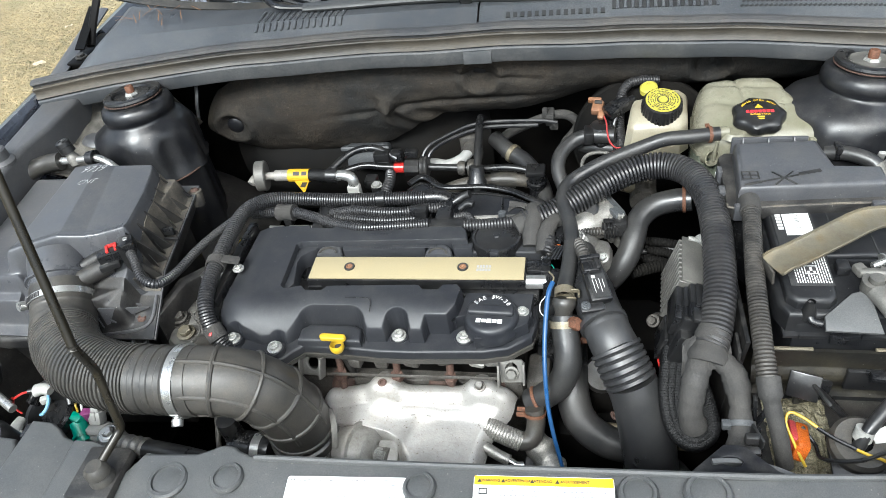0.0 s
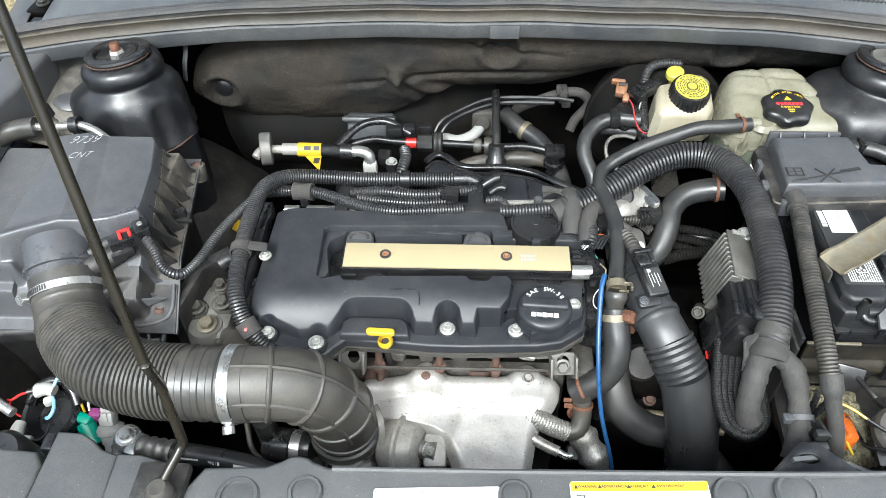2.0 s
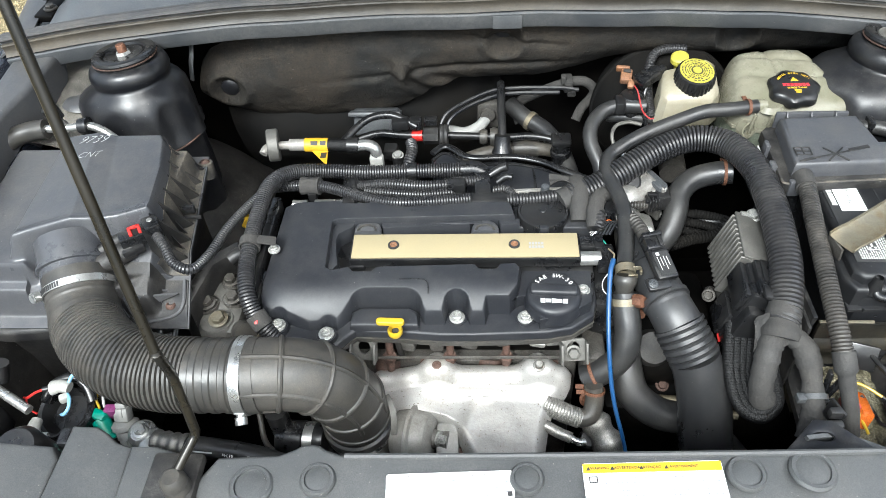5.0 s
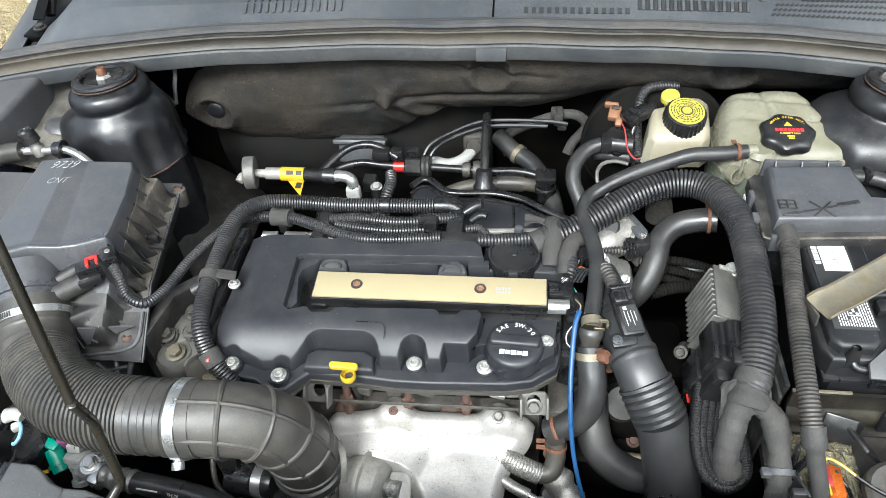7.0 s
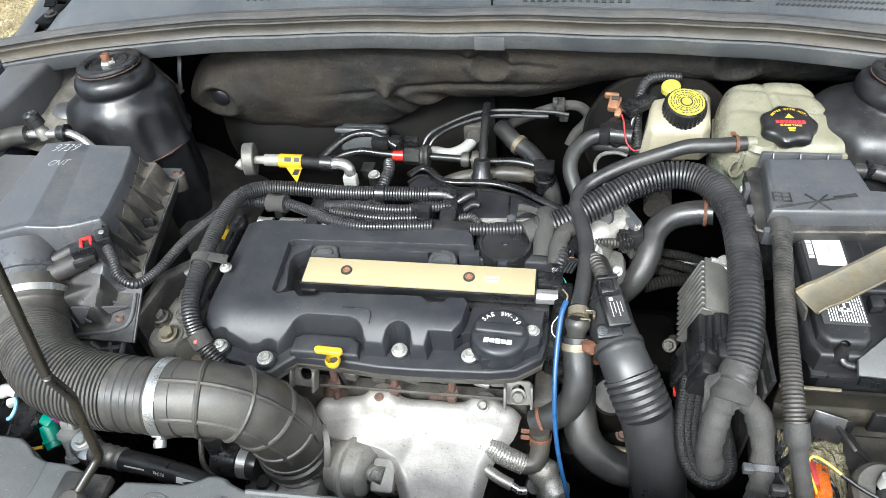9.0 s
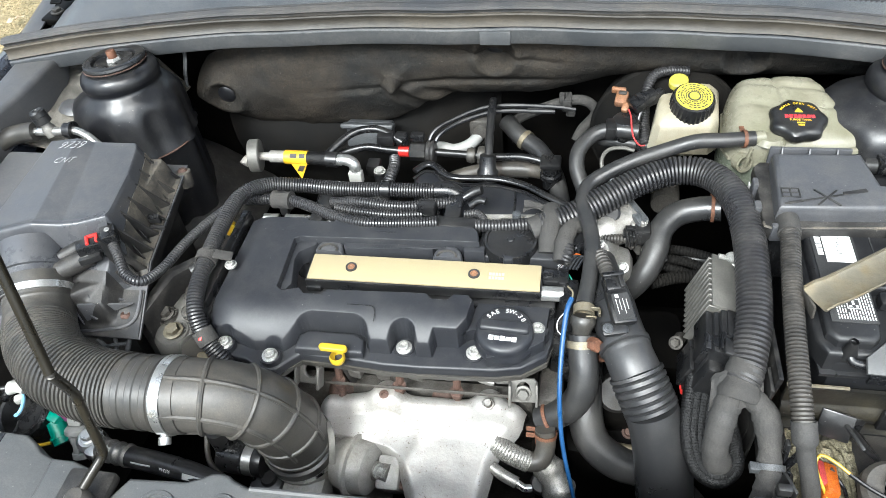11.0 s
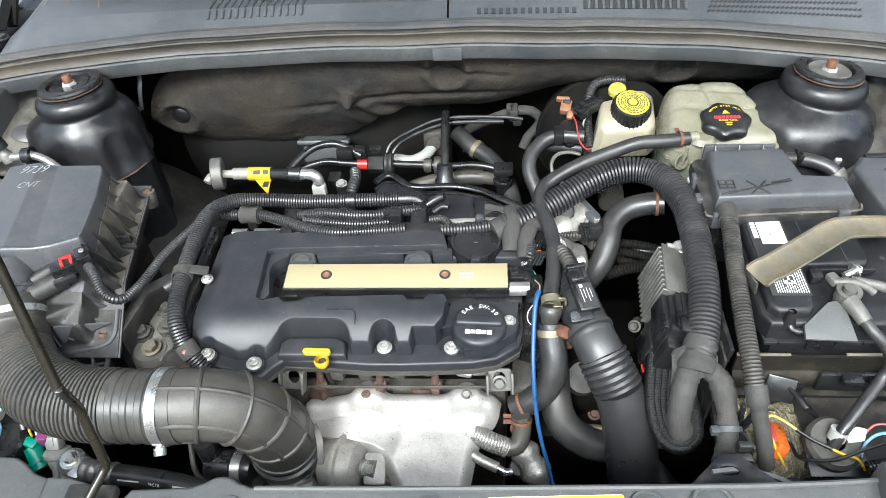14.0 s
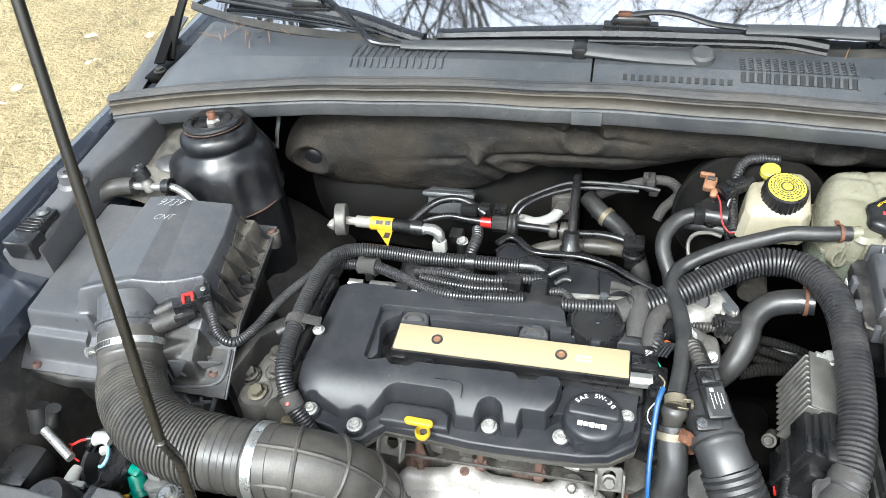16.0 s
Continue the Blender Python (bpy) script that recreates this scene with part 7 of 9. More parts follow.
# ---- brake fluid reservoir ----
def brake_reservoir():
    t = thing("brake_fluid_reservoir", (0.276, 0.60, 0.82), "ivory plastic brake fluid reservoir with a black and yellow cap", "reservoir")
    out = [(0.228, 0.568), (0.236, 0.556), (0.305, 0.558), (0.318, 0.572), (0.322, 0.628), (0.312, 0.643), (0.292, 0.645), (0.280, 0.63), (0.236, 0.615)]
    bm = plate(out, 0.826, 0.888, 0.016, 5)
    for v in bm.verts:
        k = max(0, (v.co.z - 0.825) / 0.063)
        v.co.x = 0.277 + (v.co.x - 0.277) * (1.02 - 0.12 * k)
        v.co.y = 0.60 + (v.co.y - 0.60) * (1.0 - 0.05 * k)
        if v.co.y < 0.60:
            v.co.z -= 0.016 * k * (0.60 - v.co.y) / 0.045
    part("tank", bm, M_BRAKERES, t)
    part("foot", box((0.275, 0.597, 0.816), (0.04, 0.03, 0.03), 0.005), M_BRAKERES, t)
    m = pose(0.279, 0.590, 0.879, 12, 3, 0)
    ridged = lathe([(0.0, 0.02), (0.023, 0.02), (0.0262, 0.0185), (0.0275, 0.015), (0.0285, 0.0), (0.0285, -0.004), (0.024, -0.006), (0.022, -0.012)], 60)
    for i, v in enumerate(ridged.verts):
        r = math.hypot(v.co.x, v.co.y)
        if r > 0.0255:
            a = math.atan2(v.co.y, v.co.x)
            v.co.x *= 1 + 0.022 * math.cos(30 * a)
            v.co.y *= 1 + 0.022 * math.cos(30 * a)
    c = part("cap", moved(ridged, m), M_PLAST, t, "ridged black screw cap")
    part("face", moved(lathe([(0, 0.0222), (0.006, 0.0222), (0.0065, 0.0206), (0.0235, 0.0206), (0.0238, 0.0198)], 40), m), M_CAPYEL, c, "worn yellow printed cap face")
    for k in range(24):
        a = radians(15 * k)
        for r, w in ((0.0105, 0.0020), (0.0135, 0.0026), (0.0165, 0.0031), (0.0202, 0.0038)):
            if (k * 7 + int(r * 1000)) % 6:
                part("print", moved(box((r, 0, 0.0208), (0.0014, w, 0.0003)), m @ pose(0, 0, 0, 0, 0, math.degrees(a))), M_BLACKINK, c)
    part("ring", moved(lathe([(0.0065, 0.0211), (0.0085, 0.0211)], 24), m), M_BLACKINK, c)
    part("level_sensor", merge(box((0.226, 0.610, 0.878), (0.024, 0.018, 0.018), 0.004, turn=(0, -10, 30)), box((0.210, 0.602, 0.874), (0.016, 0.024, 0.014), 0.003, turn=(0, -10, 30)), box((0.214, 0.606, 0.884), (0.010, 0.012, 0.006), 0.002, turn=(0, -10, 30)), box((0.240, 0.617, 0.882), (0.012, 0.012, 0.012), 0.004, turn=(0, -10, 30))), M_PLAST, t, "black level sensor plug")
    part("yellow_lid", lathe([(0, 0.006), (0.010, 0.006), (0.0125, 0.004), (0.013, -0.003), (0.008, -0.004), (0.007, -0.02), (0, -0.02)], 24, pose(0.263, 0.622, 0.896, 12, -8, 0)), M_CAPYEL, t, "small yellow plastic lid")


brake_reservoir()


# ---- coolant tank ----
def coolant_tank():
    t = thing("coolant_tank", (0.40, 0.56, 0.80), "aged translucent coolant tank stained greenish below", "coolant tank")
    up = [(0.318, 0.545), (0.325, 0.522), (0.36, 0.508), (0.47, 0.512), (0.492, 0.525), (0.495, 0.55), (0.468, 0.565), (0.452, 0.59), (0.436, 0.622), (0.42, 0.635), (0.345, 0.630), (0.325, 0.612)]
    ring = [Vector(p) for p in spline([(x, y, 0.0) for x, y in up + up[:1]], 0.006)][:-1]
    cx, cy = 0.402, 0.57
    bm = bmesh.new()
    rows = []
    for i in range(30):
        s = math.cos(math.pi / 2 * (i / 29) ** 0.80) if i < 29 else 0.0
        row = []
        for p in ring:
            x, y = cx + (p.x - cx) * s, cy + (p.y - cy) * s
            z = 0.852 + 0.059 * max(0.0, 1 - s ** 9) ** 0.5
            k = (z - 0.852) / 0.059
            z -= 0.030 * k * max(0, (0.60 - y) / 0.095)
            z -= 0.0032 * k * math.exp(-((x - 0.381 - 0.25 * (0.60 - y)) / 0.0035) ** 2) * (y > 0.555)
            z -= 0.0030 * k * math.exp(-((y - 0.600 + 0.10 * (x - 0.38)) / 0.004) ** 2)
            z -= 0.0022 * k * math.exp(-((y - 0.570 + 0.05 * (x - 0.36)) / 0.004) ** 2) * (x < 0.372 or x > 0.432)
            z += 0.0016 * k * noise.noise(Vector((x * 40, y * 40, 3)))
            row.append(bm.verts.new((x, y, z)))
        rows.append(row)
        if i == 28:
            break
    n_r = len(ring)
    for a, b in zip(rows, rows[1:]):
        for j in range(n_r):
            bm.faces.new((a[j], a[(j + 1) % n_r], b[(j + 1) % n_r], b[j]))
    bm.faces.new(rows[-1])
    bm.normal_update()
    part("upper_shell", bm, M_TANK, t, angle=60)
    part("lower_shell", plate([(x * 0.985 + 0.006, y * 0.99 + 0.006) for x, y in up], 0.79, 0.850, 0.004), M_TANKLOW, t, "greenish lower shell")
    part("seam", plate([(0.405 + (x - 0.405) * 1.025, 0.565 + (y - 0.565) * 1.03) for x, y in up], 0.848, 0.853, 0.001), M_TANK, t)
    for k in range(4):
        part("level_rib", tube([(0.345 + 0.022 * k, 0.506, 0.880), (0.343 + 0.022 * k, 0.505, 0.862), (0.343 + 0.022 * k, 0.506, 0.85)], 0.0025, 8), M_TANK, t)
    part("nipple", merge(tube([(0.335, 0.517, 0.884), (0.36, 0.522, 0.884)], 0.0085, 14, 0.005), lathe([(0, 0.003), (0.016, 0.003), (0.021, -0.004)], 24, pose(0.367, 0.525, 0.884))), M_TANK, t)
    part("loop_lug", lathe([(0.009, -0.006), (0.012, -0.006), (0.012, 0.006), (0.009, 0.006), (0.009, -0.006)], 16, aim((0.338, 0.508, 0.855), (0.5, -1, 0.3))), M_TANK, t)
    part("edge_fin", tube([(0.46, 0.514, 0.872), (0.488, 0.522, 0.87), (0.499, 0.54, 0.862), (0.502, 0.545, 0.84)], 0.005, 8), M_TANK, t)
    m = pose(0.399, 0.544, 0.8755, 6, 0, 0)
    cb = lathe([(0, 0.029), (0.022, 0.029), (0.029, 0.0275), (0.0325, 0.024), (0.0335, 0.016), (0.031, 0.012), (0.0265, 0.011), (0.0245, 0.002)], 72)
    for v in cb.verts:
        if math.hypot(v.co.x, v.co.y) > 0.0275 and v.co.z > 0.006:
            a = math.atan2(v.co.y, v.co.x)
            s = 1 + 0.055 * math.cos(7 * a)
            v.co.x *= s
            v.co.y *= s
    c = part("cap", moved(cb, m), M_PLAST, t, "lobed black pressure cap")
    part("brand_bar", moved(merge(*[box((-0.015 + 0.0051 * k, -0.002, 0.0292), (0.0042, 0.0058, 0.0004), 0.0008, 1) for k in range(7)]), m), M_REDINK, c, "red logo shape")
    for k, ch in enumerate("NEVER OPEN HOT!"):
        a = 148 - 8.3 * k
        if ch != " ":
            writing(ch, m @ pose(0.0235 * math.cos(radians(a)), 0.0235 * math.sin(radians(a)) - 0.002, 0.0292, 0, 0, a - 90), 0.0042, M_YELINK, "lettering", c)
    part("triangle", moved(plate([(-0.005, 0.0055), (0.005, 0.0055), (0, 0.0135)], 0.029, 0.0294), m), M_YELINK, c, "yellow warning triangle")
    writing("SURGE TANK", m @ pose(0, -0.0085, 0.0292), 0.0042, M_YELINK, "lettering", c)
    part("small_print", moved(merge(box((0, -0.0135, 0.0292), (0.009, 0.0022, 0.0003)), box((0, -0.0175, 0.0292), (0.007, 0.0022, 0.0003))), m), M_YELINK, c)


coolant_tank()

# ---- hoses to the right of the engine ----
hy = hose("coolant_hose", [(0.348, 0.519, 0.884), (0.311, 0.513, 0.884), (0.28, 0.512, 0.882), (0.252, 0.508, 0.874), (0.20, 0.495, 0.859), (0.163, 0.478, 0.847), (0.148, 0.462, 0.842), (0.144, 0.43, 0.842), (0.152, 0.395, 0.843), (0.157, 0.36, 0.840), (0.155, 0.32, 0.833), (0.150, 0.285, 0.824)], 0.0095, M_HOSE, "grey-black rubber coolant hose from tank to thermostat", "coolant hose")
spring_clip(hy, (0.336, 0.5175, 0.884), (1, 0.1, 0), 0.0102)
part("band_clip", ring_clamp((0.150, 0.278, 0.822), (0, -1, -0.25), 0.0105, 0.010, 0.0015), M_GOLD, hy, "gold spring band clip")
part("clip_ears", merge(box((0.160, 0.276, 0.828), (0.014, 0.002, 0.006), 0.0006, 1), box((0.158, 0.270, 0.820), (0.012, 0.002, 0.006), 0.0006, 1), box((0.167, 0.273, 0.826), (0.003, 0.008, 0.006), 0.0006, 1)), M_GOLD, hy)
part("boot", tube([(0.150, 0.272, 0.820), (0.149, 0.262, 0.806), (0.149, 0.257, 0.79)], lambda u: 0.0125 + 0.002 * math.sin(u * 9), 16, 0.003), M_RUBBER, hy)
h3 = hose("coolant_hose", [(0.150, 0.262, 0.80), (0.151, 0.248, 0.785), (0.154, 0.232, 0.768), (0.152, 0.219, 0.748), (0.142, 0.212, 0.728), (0.124, 0.208, 0.712), (0.108, 0.208, 0.70)], 0.0165, M_HOSE, "short curved rubber coolant hose", "coolant hose")
part("clamp", ring_clamp((0.150, 0.255, 0.793), (0.05, -0.6, -0.7), 0.0172, 0.0085), M_GOLD, h3, "dull brass screw clamp")
part("rusty_nut", merge(hexbolt((0.160, 0.247, 0.803), (0.6, -0.6, 0.5), 0.008, 0.012, False), box((0.156, 0.252, 0.799), (0.014, 0.012, 0.012), 0.003)), M_RUST, h3, "rusty clamp screw")
spring_clip(h3, (0.118, 0.207, 0.708), (0.9, 0.1, 0.5), 0.017)
bt = hose("blue_tube", [(0.136, 0.286, 0.832), (0.131, 0.27, 0.826), (0.128, 0.235, 0.80), (0.128, 0.205, 0.772), (0.131, 0.18, 0.74), (0.137, 0.16, 0.71), (0.148, 0.135, 0.675), (0.156, 0.12, 0.64)], lambda u: 0.0031 - 0.0008 * u, M_BLUE, "blue plastic tube running down beside the hose", "tube", n=10)
part("wire_end", tube([(0.136, 0.286, 0.832), (0.137, 0.292, 0.835), (0.131, 0.30, 0.836)], 0.0011, 6, 0.003), M_GOLD, bt, "bare wire end")
part("wire_loop", tube([(0.128, 0.27, 0.824), (0.122, 0.262, 0.82), (0.122, 0.254, 0.814), (0.127, 0.25, 0.81)], 0.0006, 6, 0.003), M_WHITEINK, bt)
hose("radiator_hose", [(0.155, 0.295, 0.745), (0.157, 0.262, 0.725), (0.159, 0.225, 0.70), (0.170, 0.20, 0.675), (0.20, 0.187, 0.655), (0.238, 0.183, 0.645), (0.28, 0.165, 0.62), (0.32, 0.13, 0.58), (0.35, 0.09, 0.54)], 0.0205, M_HOSE, "thick black rubber radiator hose low in the bay", "radiator hose", n=26)

ic = thing("intercooler_pipe", (0.22, 0.2, 0.60), "satin black plastic intercooler pipe with ribbed bellows", "intake pipe")
icp = [(0.183, 0.298, 0.807), (0.189, 0.274, 0.803), (0.202, 0.237, 0.7945), (0.2105, 0.2215, 0.786)]
part("upper", tube(icp, lambda u: 0.0252 + 0.0022 * u + 0.0007 * (0.62 < u < 0.66), 40, 0.002), M_PIPE, ic)
part("bellows", tube([(0.2085, 0.2245, 0.788), (0.2175, 0.2100, 0.775), (0.2275, 0.1960, 0.760)], 0.0302, 44, pitch=0.0078, depth=0.0030), M_PIPE, ic)
part("lower", tube([(0.2265, 0.1972, 0.761), (0.235, 0.186, 0.740), (0.245, 0.170, 0.700), (0.253, 0.152, 0.645), (0.260, 0.137, 0.59), (0.268, 0.12, 0.50)], lambda u: 0.0292 + 0.003 * min(1, u * 3), 40, 0.006), M_PIPE, ic)
part("ridge", tube([(0.243, 0.170, 0.7625), (0.250, 0.1585, 0.742), (0.2585, 0.1435, 0.706), (0.266, 0.125, 0.65)], 0.0007, 6), M_PIPE, ic)
part("neck", tube([(0.170, 0.375, 0.80), (0.172, 0.350, 0.806), (0.176, 0.325, 0.809), (0.183, 0.298, 0.807)], lambda u: 0.017 + 0.0075 * u, 30, 0.004), M_PIPE, ic)
part("collar", tube([(0.1945, 0.251, 0.8025), (0.1965, 0.2455, 0.8015)], 0.0288, 30, 0.006), M_PIPE, ic)
sp = thing("boost_sensor", (0.19, 0.265, 0.83), "black boost pressure sensor with a white printed label", "sensor")
sm = pose(0.188, 0.271, 0.840, 14, 4, 17)
part("body", moved(merge(box((0, 0, 0), (0.026, 0.042, 0.011), 0.003), box((-0.012, -0.022, -0.004), (0.030, 0.018, 0.008), 0.004), box((-0.001, 0.029, 0.0), (0.021, 0.022, 0.016), 0.003), box((-0.001, 0.036, 0.004), (0.025, 0.006, 0.016), 0.002), box((0.006, 0.028, 0.009), (0.005, 0.018, 0.004), 0.001)), sm), M_PLAST, sp)
part("label", moved(box((0.001, -0.002, 0.0058), (0.019, 0.032, 0.0006)), sm), M_BLACKINK, sp)
part("label_print", moved(merge(*[box((-0.005 + 0.0038 * k, -0.002 + 0.002 * (k % 2), 0.0064), (0.0006, 0.018 - 0.006 * (k % 2), 0.0004)) for k in range(4)], box((-0.003, 0.0105, 0.0064), (0.004, 0.004, 0.0004))), sm), M_WHITEINK, sp, "white print")
part("screw", moved(hexbolt((-0.02, -0.023, 0.0005), (0, 0, 1), 0.004, 0.003, True, True), sm), M_MIDGREY, sp)
part("plug_boot", tube([(0.176, 0.312, 0.842), (0.171, 0.328, 0.843), (0.166, 0.345, 0.84), (0.163, 0.36, 0.83)], 0.0085, 14, pitch=0.005, depth=0.0018), M_CONDUIT_OLD, sp, "ribbed grey plug boot")

bc = hose("main_wiring_conduit", [(0.094, 0.408, 0.822), (0.13, 0.423, 0.827), (0.167, 0.443, 0.838), (0.213, 0.467, 0.852), (0.252, 0.479, 0.860), (0.285, 0.474, 0.864), (0.308, 0.452, 0.866), (0.321, 0.41, 0.869), (0.325, 0.36, 0.868), (0.323, 0.30, 0.864), (0.319, 0.25, 0.855), (0.310, 0.205, 0.84), (0.304, 0.19, 0.833)], 0.0178, M_CONDUIT, "large black corrugated wiring conduit arching to the battery side", "cable conduit", 0.0053, 0.0032, n=26)
part("tape_end", tube([(0.082, 0.402, 0.82), (0.10, 0.411, 0.824)], 0.016, 14, 0.004, wob=0.2), M_TAPE, bc, "grey cloth tape")
part("tape_end", tube([(0.310, 0.208, 0.842), (0.304, 0.19, 0.832), (0.30, 0.176, 0.823)], lambda u: 0.0175 + 0.002 * u, 20, 0.004, wob=0.25), M_TAPE, bc, "grey cloth tape wrap")
part("leg", tube([(0.296, 0.182, 0.826), (0.290, 0.168, 0.812), (0.286, 0.155, 0.795), (0.285, 0.145, 0.775), (0.291, 0.141, 0.757)], lambda u: 0.0124 + 0.0014 * ((u * 5.3) % 1.0), 20, 0.0025, wob=0.12), M_TAPE, bc, "tape-wrapped branch")
part("leg", tube([(0.310, 0.182, 0.826), (0.325, 0.170, 0.818), (0.331, 0.150, 0.804), (0.331, 0.128, 0.789), (0.328, 0.105, 0.775), (0.322, 0.09, 0.762)], lambda u: 0.0113 + 0.0010 * math.sin(u * 8) + 0.0013 * ((u * 8.6) % 1.0), 20, 0.0025, wob=0.12), M_TAPE, bc, "tape-wrapped branch")
part("cable_tie", merge(ring_clamp((0.331, 0.126, 0.787), (0, -1, -0.5), 0.0136, 0.006, 0.0015), box((0.316, 0.122, 0.792), (0.009, 0.009, 0.008), 0.001)), M_MIDGREY, bc, "grey cable tie")
part("tape_flap", sheet(lambda u, v: Vector((0.276 + 0.050 * u, 0.170 + 0.024 * v + 0.004 * math.sin(u * 9) + 0.003 * noise.noise(Vector((u * 9, 0, 0))), 0.846 - 0.016 * (2 * u - 1) ** 2 - 0.022 * (1 - v) ** 2 + 0.0015 * noise.noise(Vector((u * 12, v * 8, 1))))), 24, 12, 0.0012), M_TAPE, bc, "ragged loose tape flap")
br_ = thing("braided_cable_loops", (0.285, 0.16, 0.72), "looped black braided cables below the module", "cable")
for k in range(4):
    o = 0.008 * k
    part("cable", tube([(0.268 + o, 0.226, 0.79), (0.264 + o * 0.9, 0.200, 0.776), (0.263 + o * 0.8, 0.172, 0.757), (0.272 + o * 0.7, 0.146 + o * 0.35, 0.738 + o * 0.3), (0.292 + o * 0.2, 0.134 + o * 0.55, 0.734 + o * 0.5), (0.311 - o * 0.3, 0.146 + o * 0.4, 0.742 + o * 0.4), (0.307 - o * 0.4, 0.164, 0.766), (0.296 - o * 0.2, 0.176, 0.795)], 0.0078, 16, pitch=0.0030, depth=0.0003), M_BRAID, br_)
    part("cable_end", tube([(0.268 + o, 0.226, 0.79), (0.272 + o, 0.238, 0.80)], 0.006, 10, 0.004), M_PLAST, br_)

tc = hose("battery_wiring_conduit", [(0.362, 0.368, 0.887), (0.361, 0.345, 0.887), (0.357, 0.30, 0.880), (0.353, 0.25, 0.872), (0.352, 0.21, 0.861), (0.352, 0.17, 0.848), (0.354, 0.145, 0.834)], 0.0102, M_CONDUIT_OLD, "dusty corrugated conduit from fuse box to headlamp", "cable conduit", 0.0039, 0.0018, n=20)
part("end_sleeve", tube([(0.354, 0.150, 0.837), (0.356, 0.137, 0.825), (0.360, 0.126, 0.808), (0.367, 0.115, 0.785), (0.376, 0.105, 0.75)], lambda u: 0.0114 if u < 0.22 else 0.0085, 18, 0.004, wob=0.06), M_TAPE, tc, "taped lower end")
part("top_sleeve", tube([(0.362, 0.378, 0.884), (0.3625, 0.362, 0.887), (0.361, 0.348, 0.887)], 0.0122, 18, 0.004, wob=0.15), M_TAPE, tc)

bh = hose("coolant_hose", [(0.312, 0.447, 0.83), (0.29, 0.45, 0.826), (0.262, 0.447, 0.818), (0.243, 0.43, 0.808), (0.236, 0.405, 0.795), (0.225, 0.385, 0.775), (0.205, 0.375, 0.75), (0.18, 0.37, 0.73)], 0.0155, M_HOSE, "thick curved coolant hose behind the throttle", "coolant hose", n=22)
spring_clip(bh, (0.302, 0.449, 0.828), (1, -0.1, 0.1), 0.0162)
hose("dark_cable", [(0.24, 0.42, 0.76), (0.27, 0.425, 0.76), (0.30, 0.42, 0.765), (0.31, 0.40, 0.77), (0.30, 0.385, 0.765)], 0.004, M_HOSE, "thin black cable in the shadow behind the module", "cable")
# Hoses get the pad's near-black to carry the shadow behind the module.
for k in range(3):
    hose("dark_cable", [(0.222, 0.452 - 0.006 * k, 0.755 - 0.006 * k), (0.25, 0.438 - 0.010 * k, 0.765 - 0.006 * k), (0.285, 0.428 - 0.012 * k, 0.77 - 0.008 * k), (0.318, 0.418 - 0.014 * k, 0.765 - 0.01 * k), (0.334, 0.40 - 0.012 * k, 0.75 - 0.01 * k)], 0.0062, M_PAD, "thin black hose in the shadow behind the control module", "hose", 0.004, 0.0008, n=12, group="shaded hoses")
# Conduit in the same near-black, a shaded copy of the conduit plastic.
hose("wiring_conduit", [(0.235, 0.39, 0.75), (0.265, 0.40, 0.752), (0.295, 0.405, 0.755), (0.315, 0.42, 0.77)], 0.0085, M_PAD, "corrugated conduit coloured near-black for the shadow", "cable conduit", 0.0045, 0.0014)


# ---- throttle body and plugs ----
th = thing("throttle_body", (0.19, 0.42, 0.74), "cast aluminium throttle body with a black electrical plug", "throttle body")
part("housing", merge(tube([(0.142, 0.412, 0.795), (0.165, 0.425, 0.80), (0.203, 0.447, 0.80)], lambda u: 0.021 + 0.005 * u, 24, 0.006), box((0.185, 0.395, 0.765), (0.05, 0.05, 0.05), 0.014), lathe([(0, 0.016), (0.012, 0.016), (0.016, 0.01), (0.018, -0.02)], 18, aim((0.172, 0.402, 0.79), (-0.3, -0.6, 0.7)))), M_ALU, th)
part("end_cap", merge(box((0.209, 0.448, 0.80), (0.016, 0.052, 0.05), 0.005, turn=(0, 0, 28)), box((0.214, 0.43, 0.815), (0.012, 0.02, 0.022), 0.003, turn=(0, 0, 28))), M_MIDGREY, th, "grey plastic motor cover")
for p in ((0.166, 0.398, 0.808), (0.197, 0.378, 0.788), (0.15, 0.43, 0.82)):
    part("bolt", hexbolt(p, (-0.2, -0.5, 0.8), 0.005, 0.006), M_BOLT, th)
part("motor_cap", lathe([(0, 0.010), (0.014, 0.010), (0.016, 0.006), (0.016, -0.02)], 20, aim((0.188, 0.452, 0.815), (-0.2, -0.3, 1))), M_ALU, th)
part("plug", merge(box((0.218, 0.421, 0.808), (0.020, 0.024, 0.024), 0.003), box((0.206, 0.415, 0.807), (0.022, 0.016, 0.015), 0.002), *[box((0.200 + 0.0040 * k, 0.413 + 0.001 * k, 0.808), (0.0028, 0.022 - 0.002 * (k % 2), 0.018 + 0.003 * (k % 2)), 0.0008, 1) for k in range(4)], box((0.204, 0.415, 0.8205), (0.014, 0.006, 0.004), 0.001)), M_PLAST, th, "black electrical plug")
part("flange_plate", moved(merge(box((0, 0, 0), (0.006, 0.062, 0.058), 0.006, 3), box((-0.006, 0.0, 0.0), (0.010, 0.050, 0.046), 0.010, 3)), pose(0.205, 0.446, 0.797, 0, 0, 28)), M_ALU, th, "cast flange with corner bolts")
for u_, v_ in ((-0.024, 0.022), (0.024, 0.022), (-0.024, -0.022)):
    q_ = pose(0.205, 0.446, 0.797, 0, 0, 28) @ Vector((0.003, u_, v_))
    part("bolt", hexbolt(q_, (0.88, 0.47, 0), 0.0045, 0.005), M_BOLT, th)
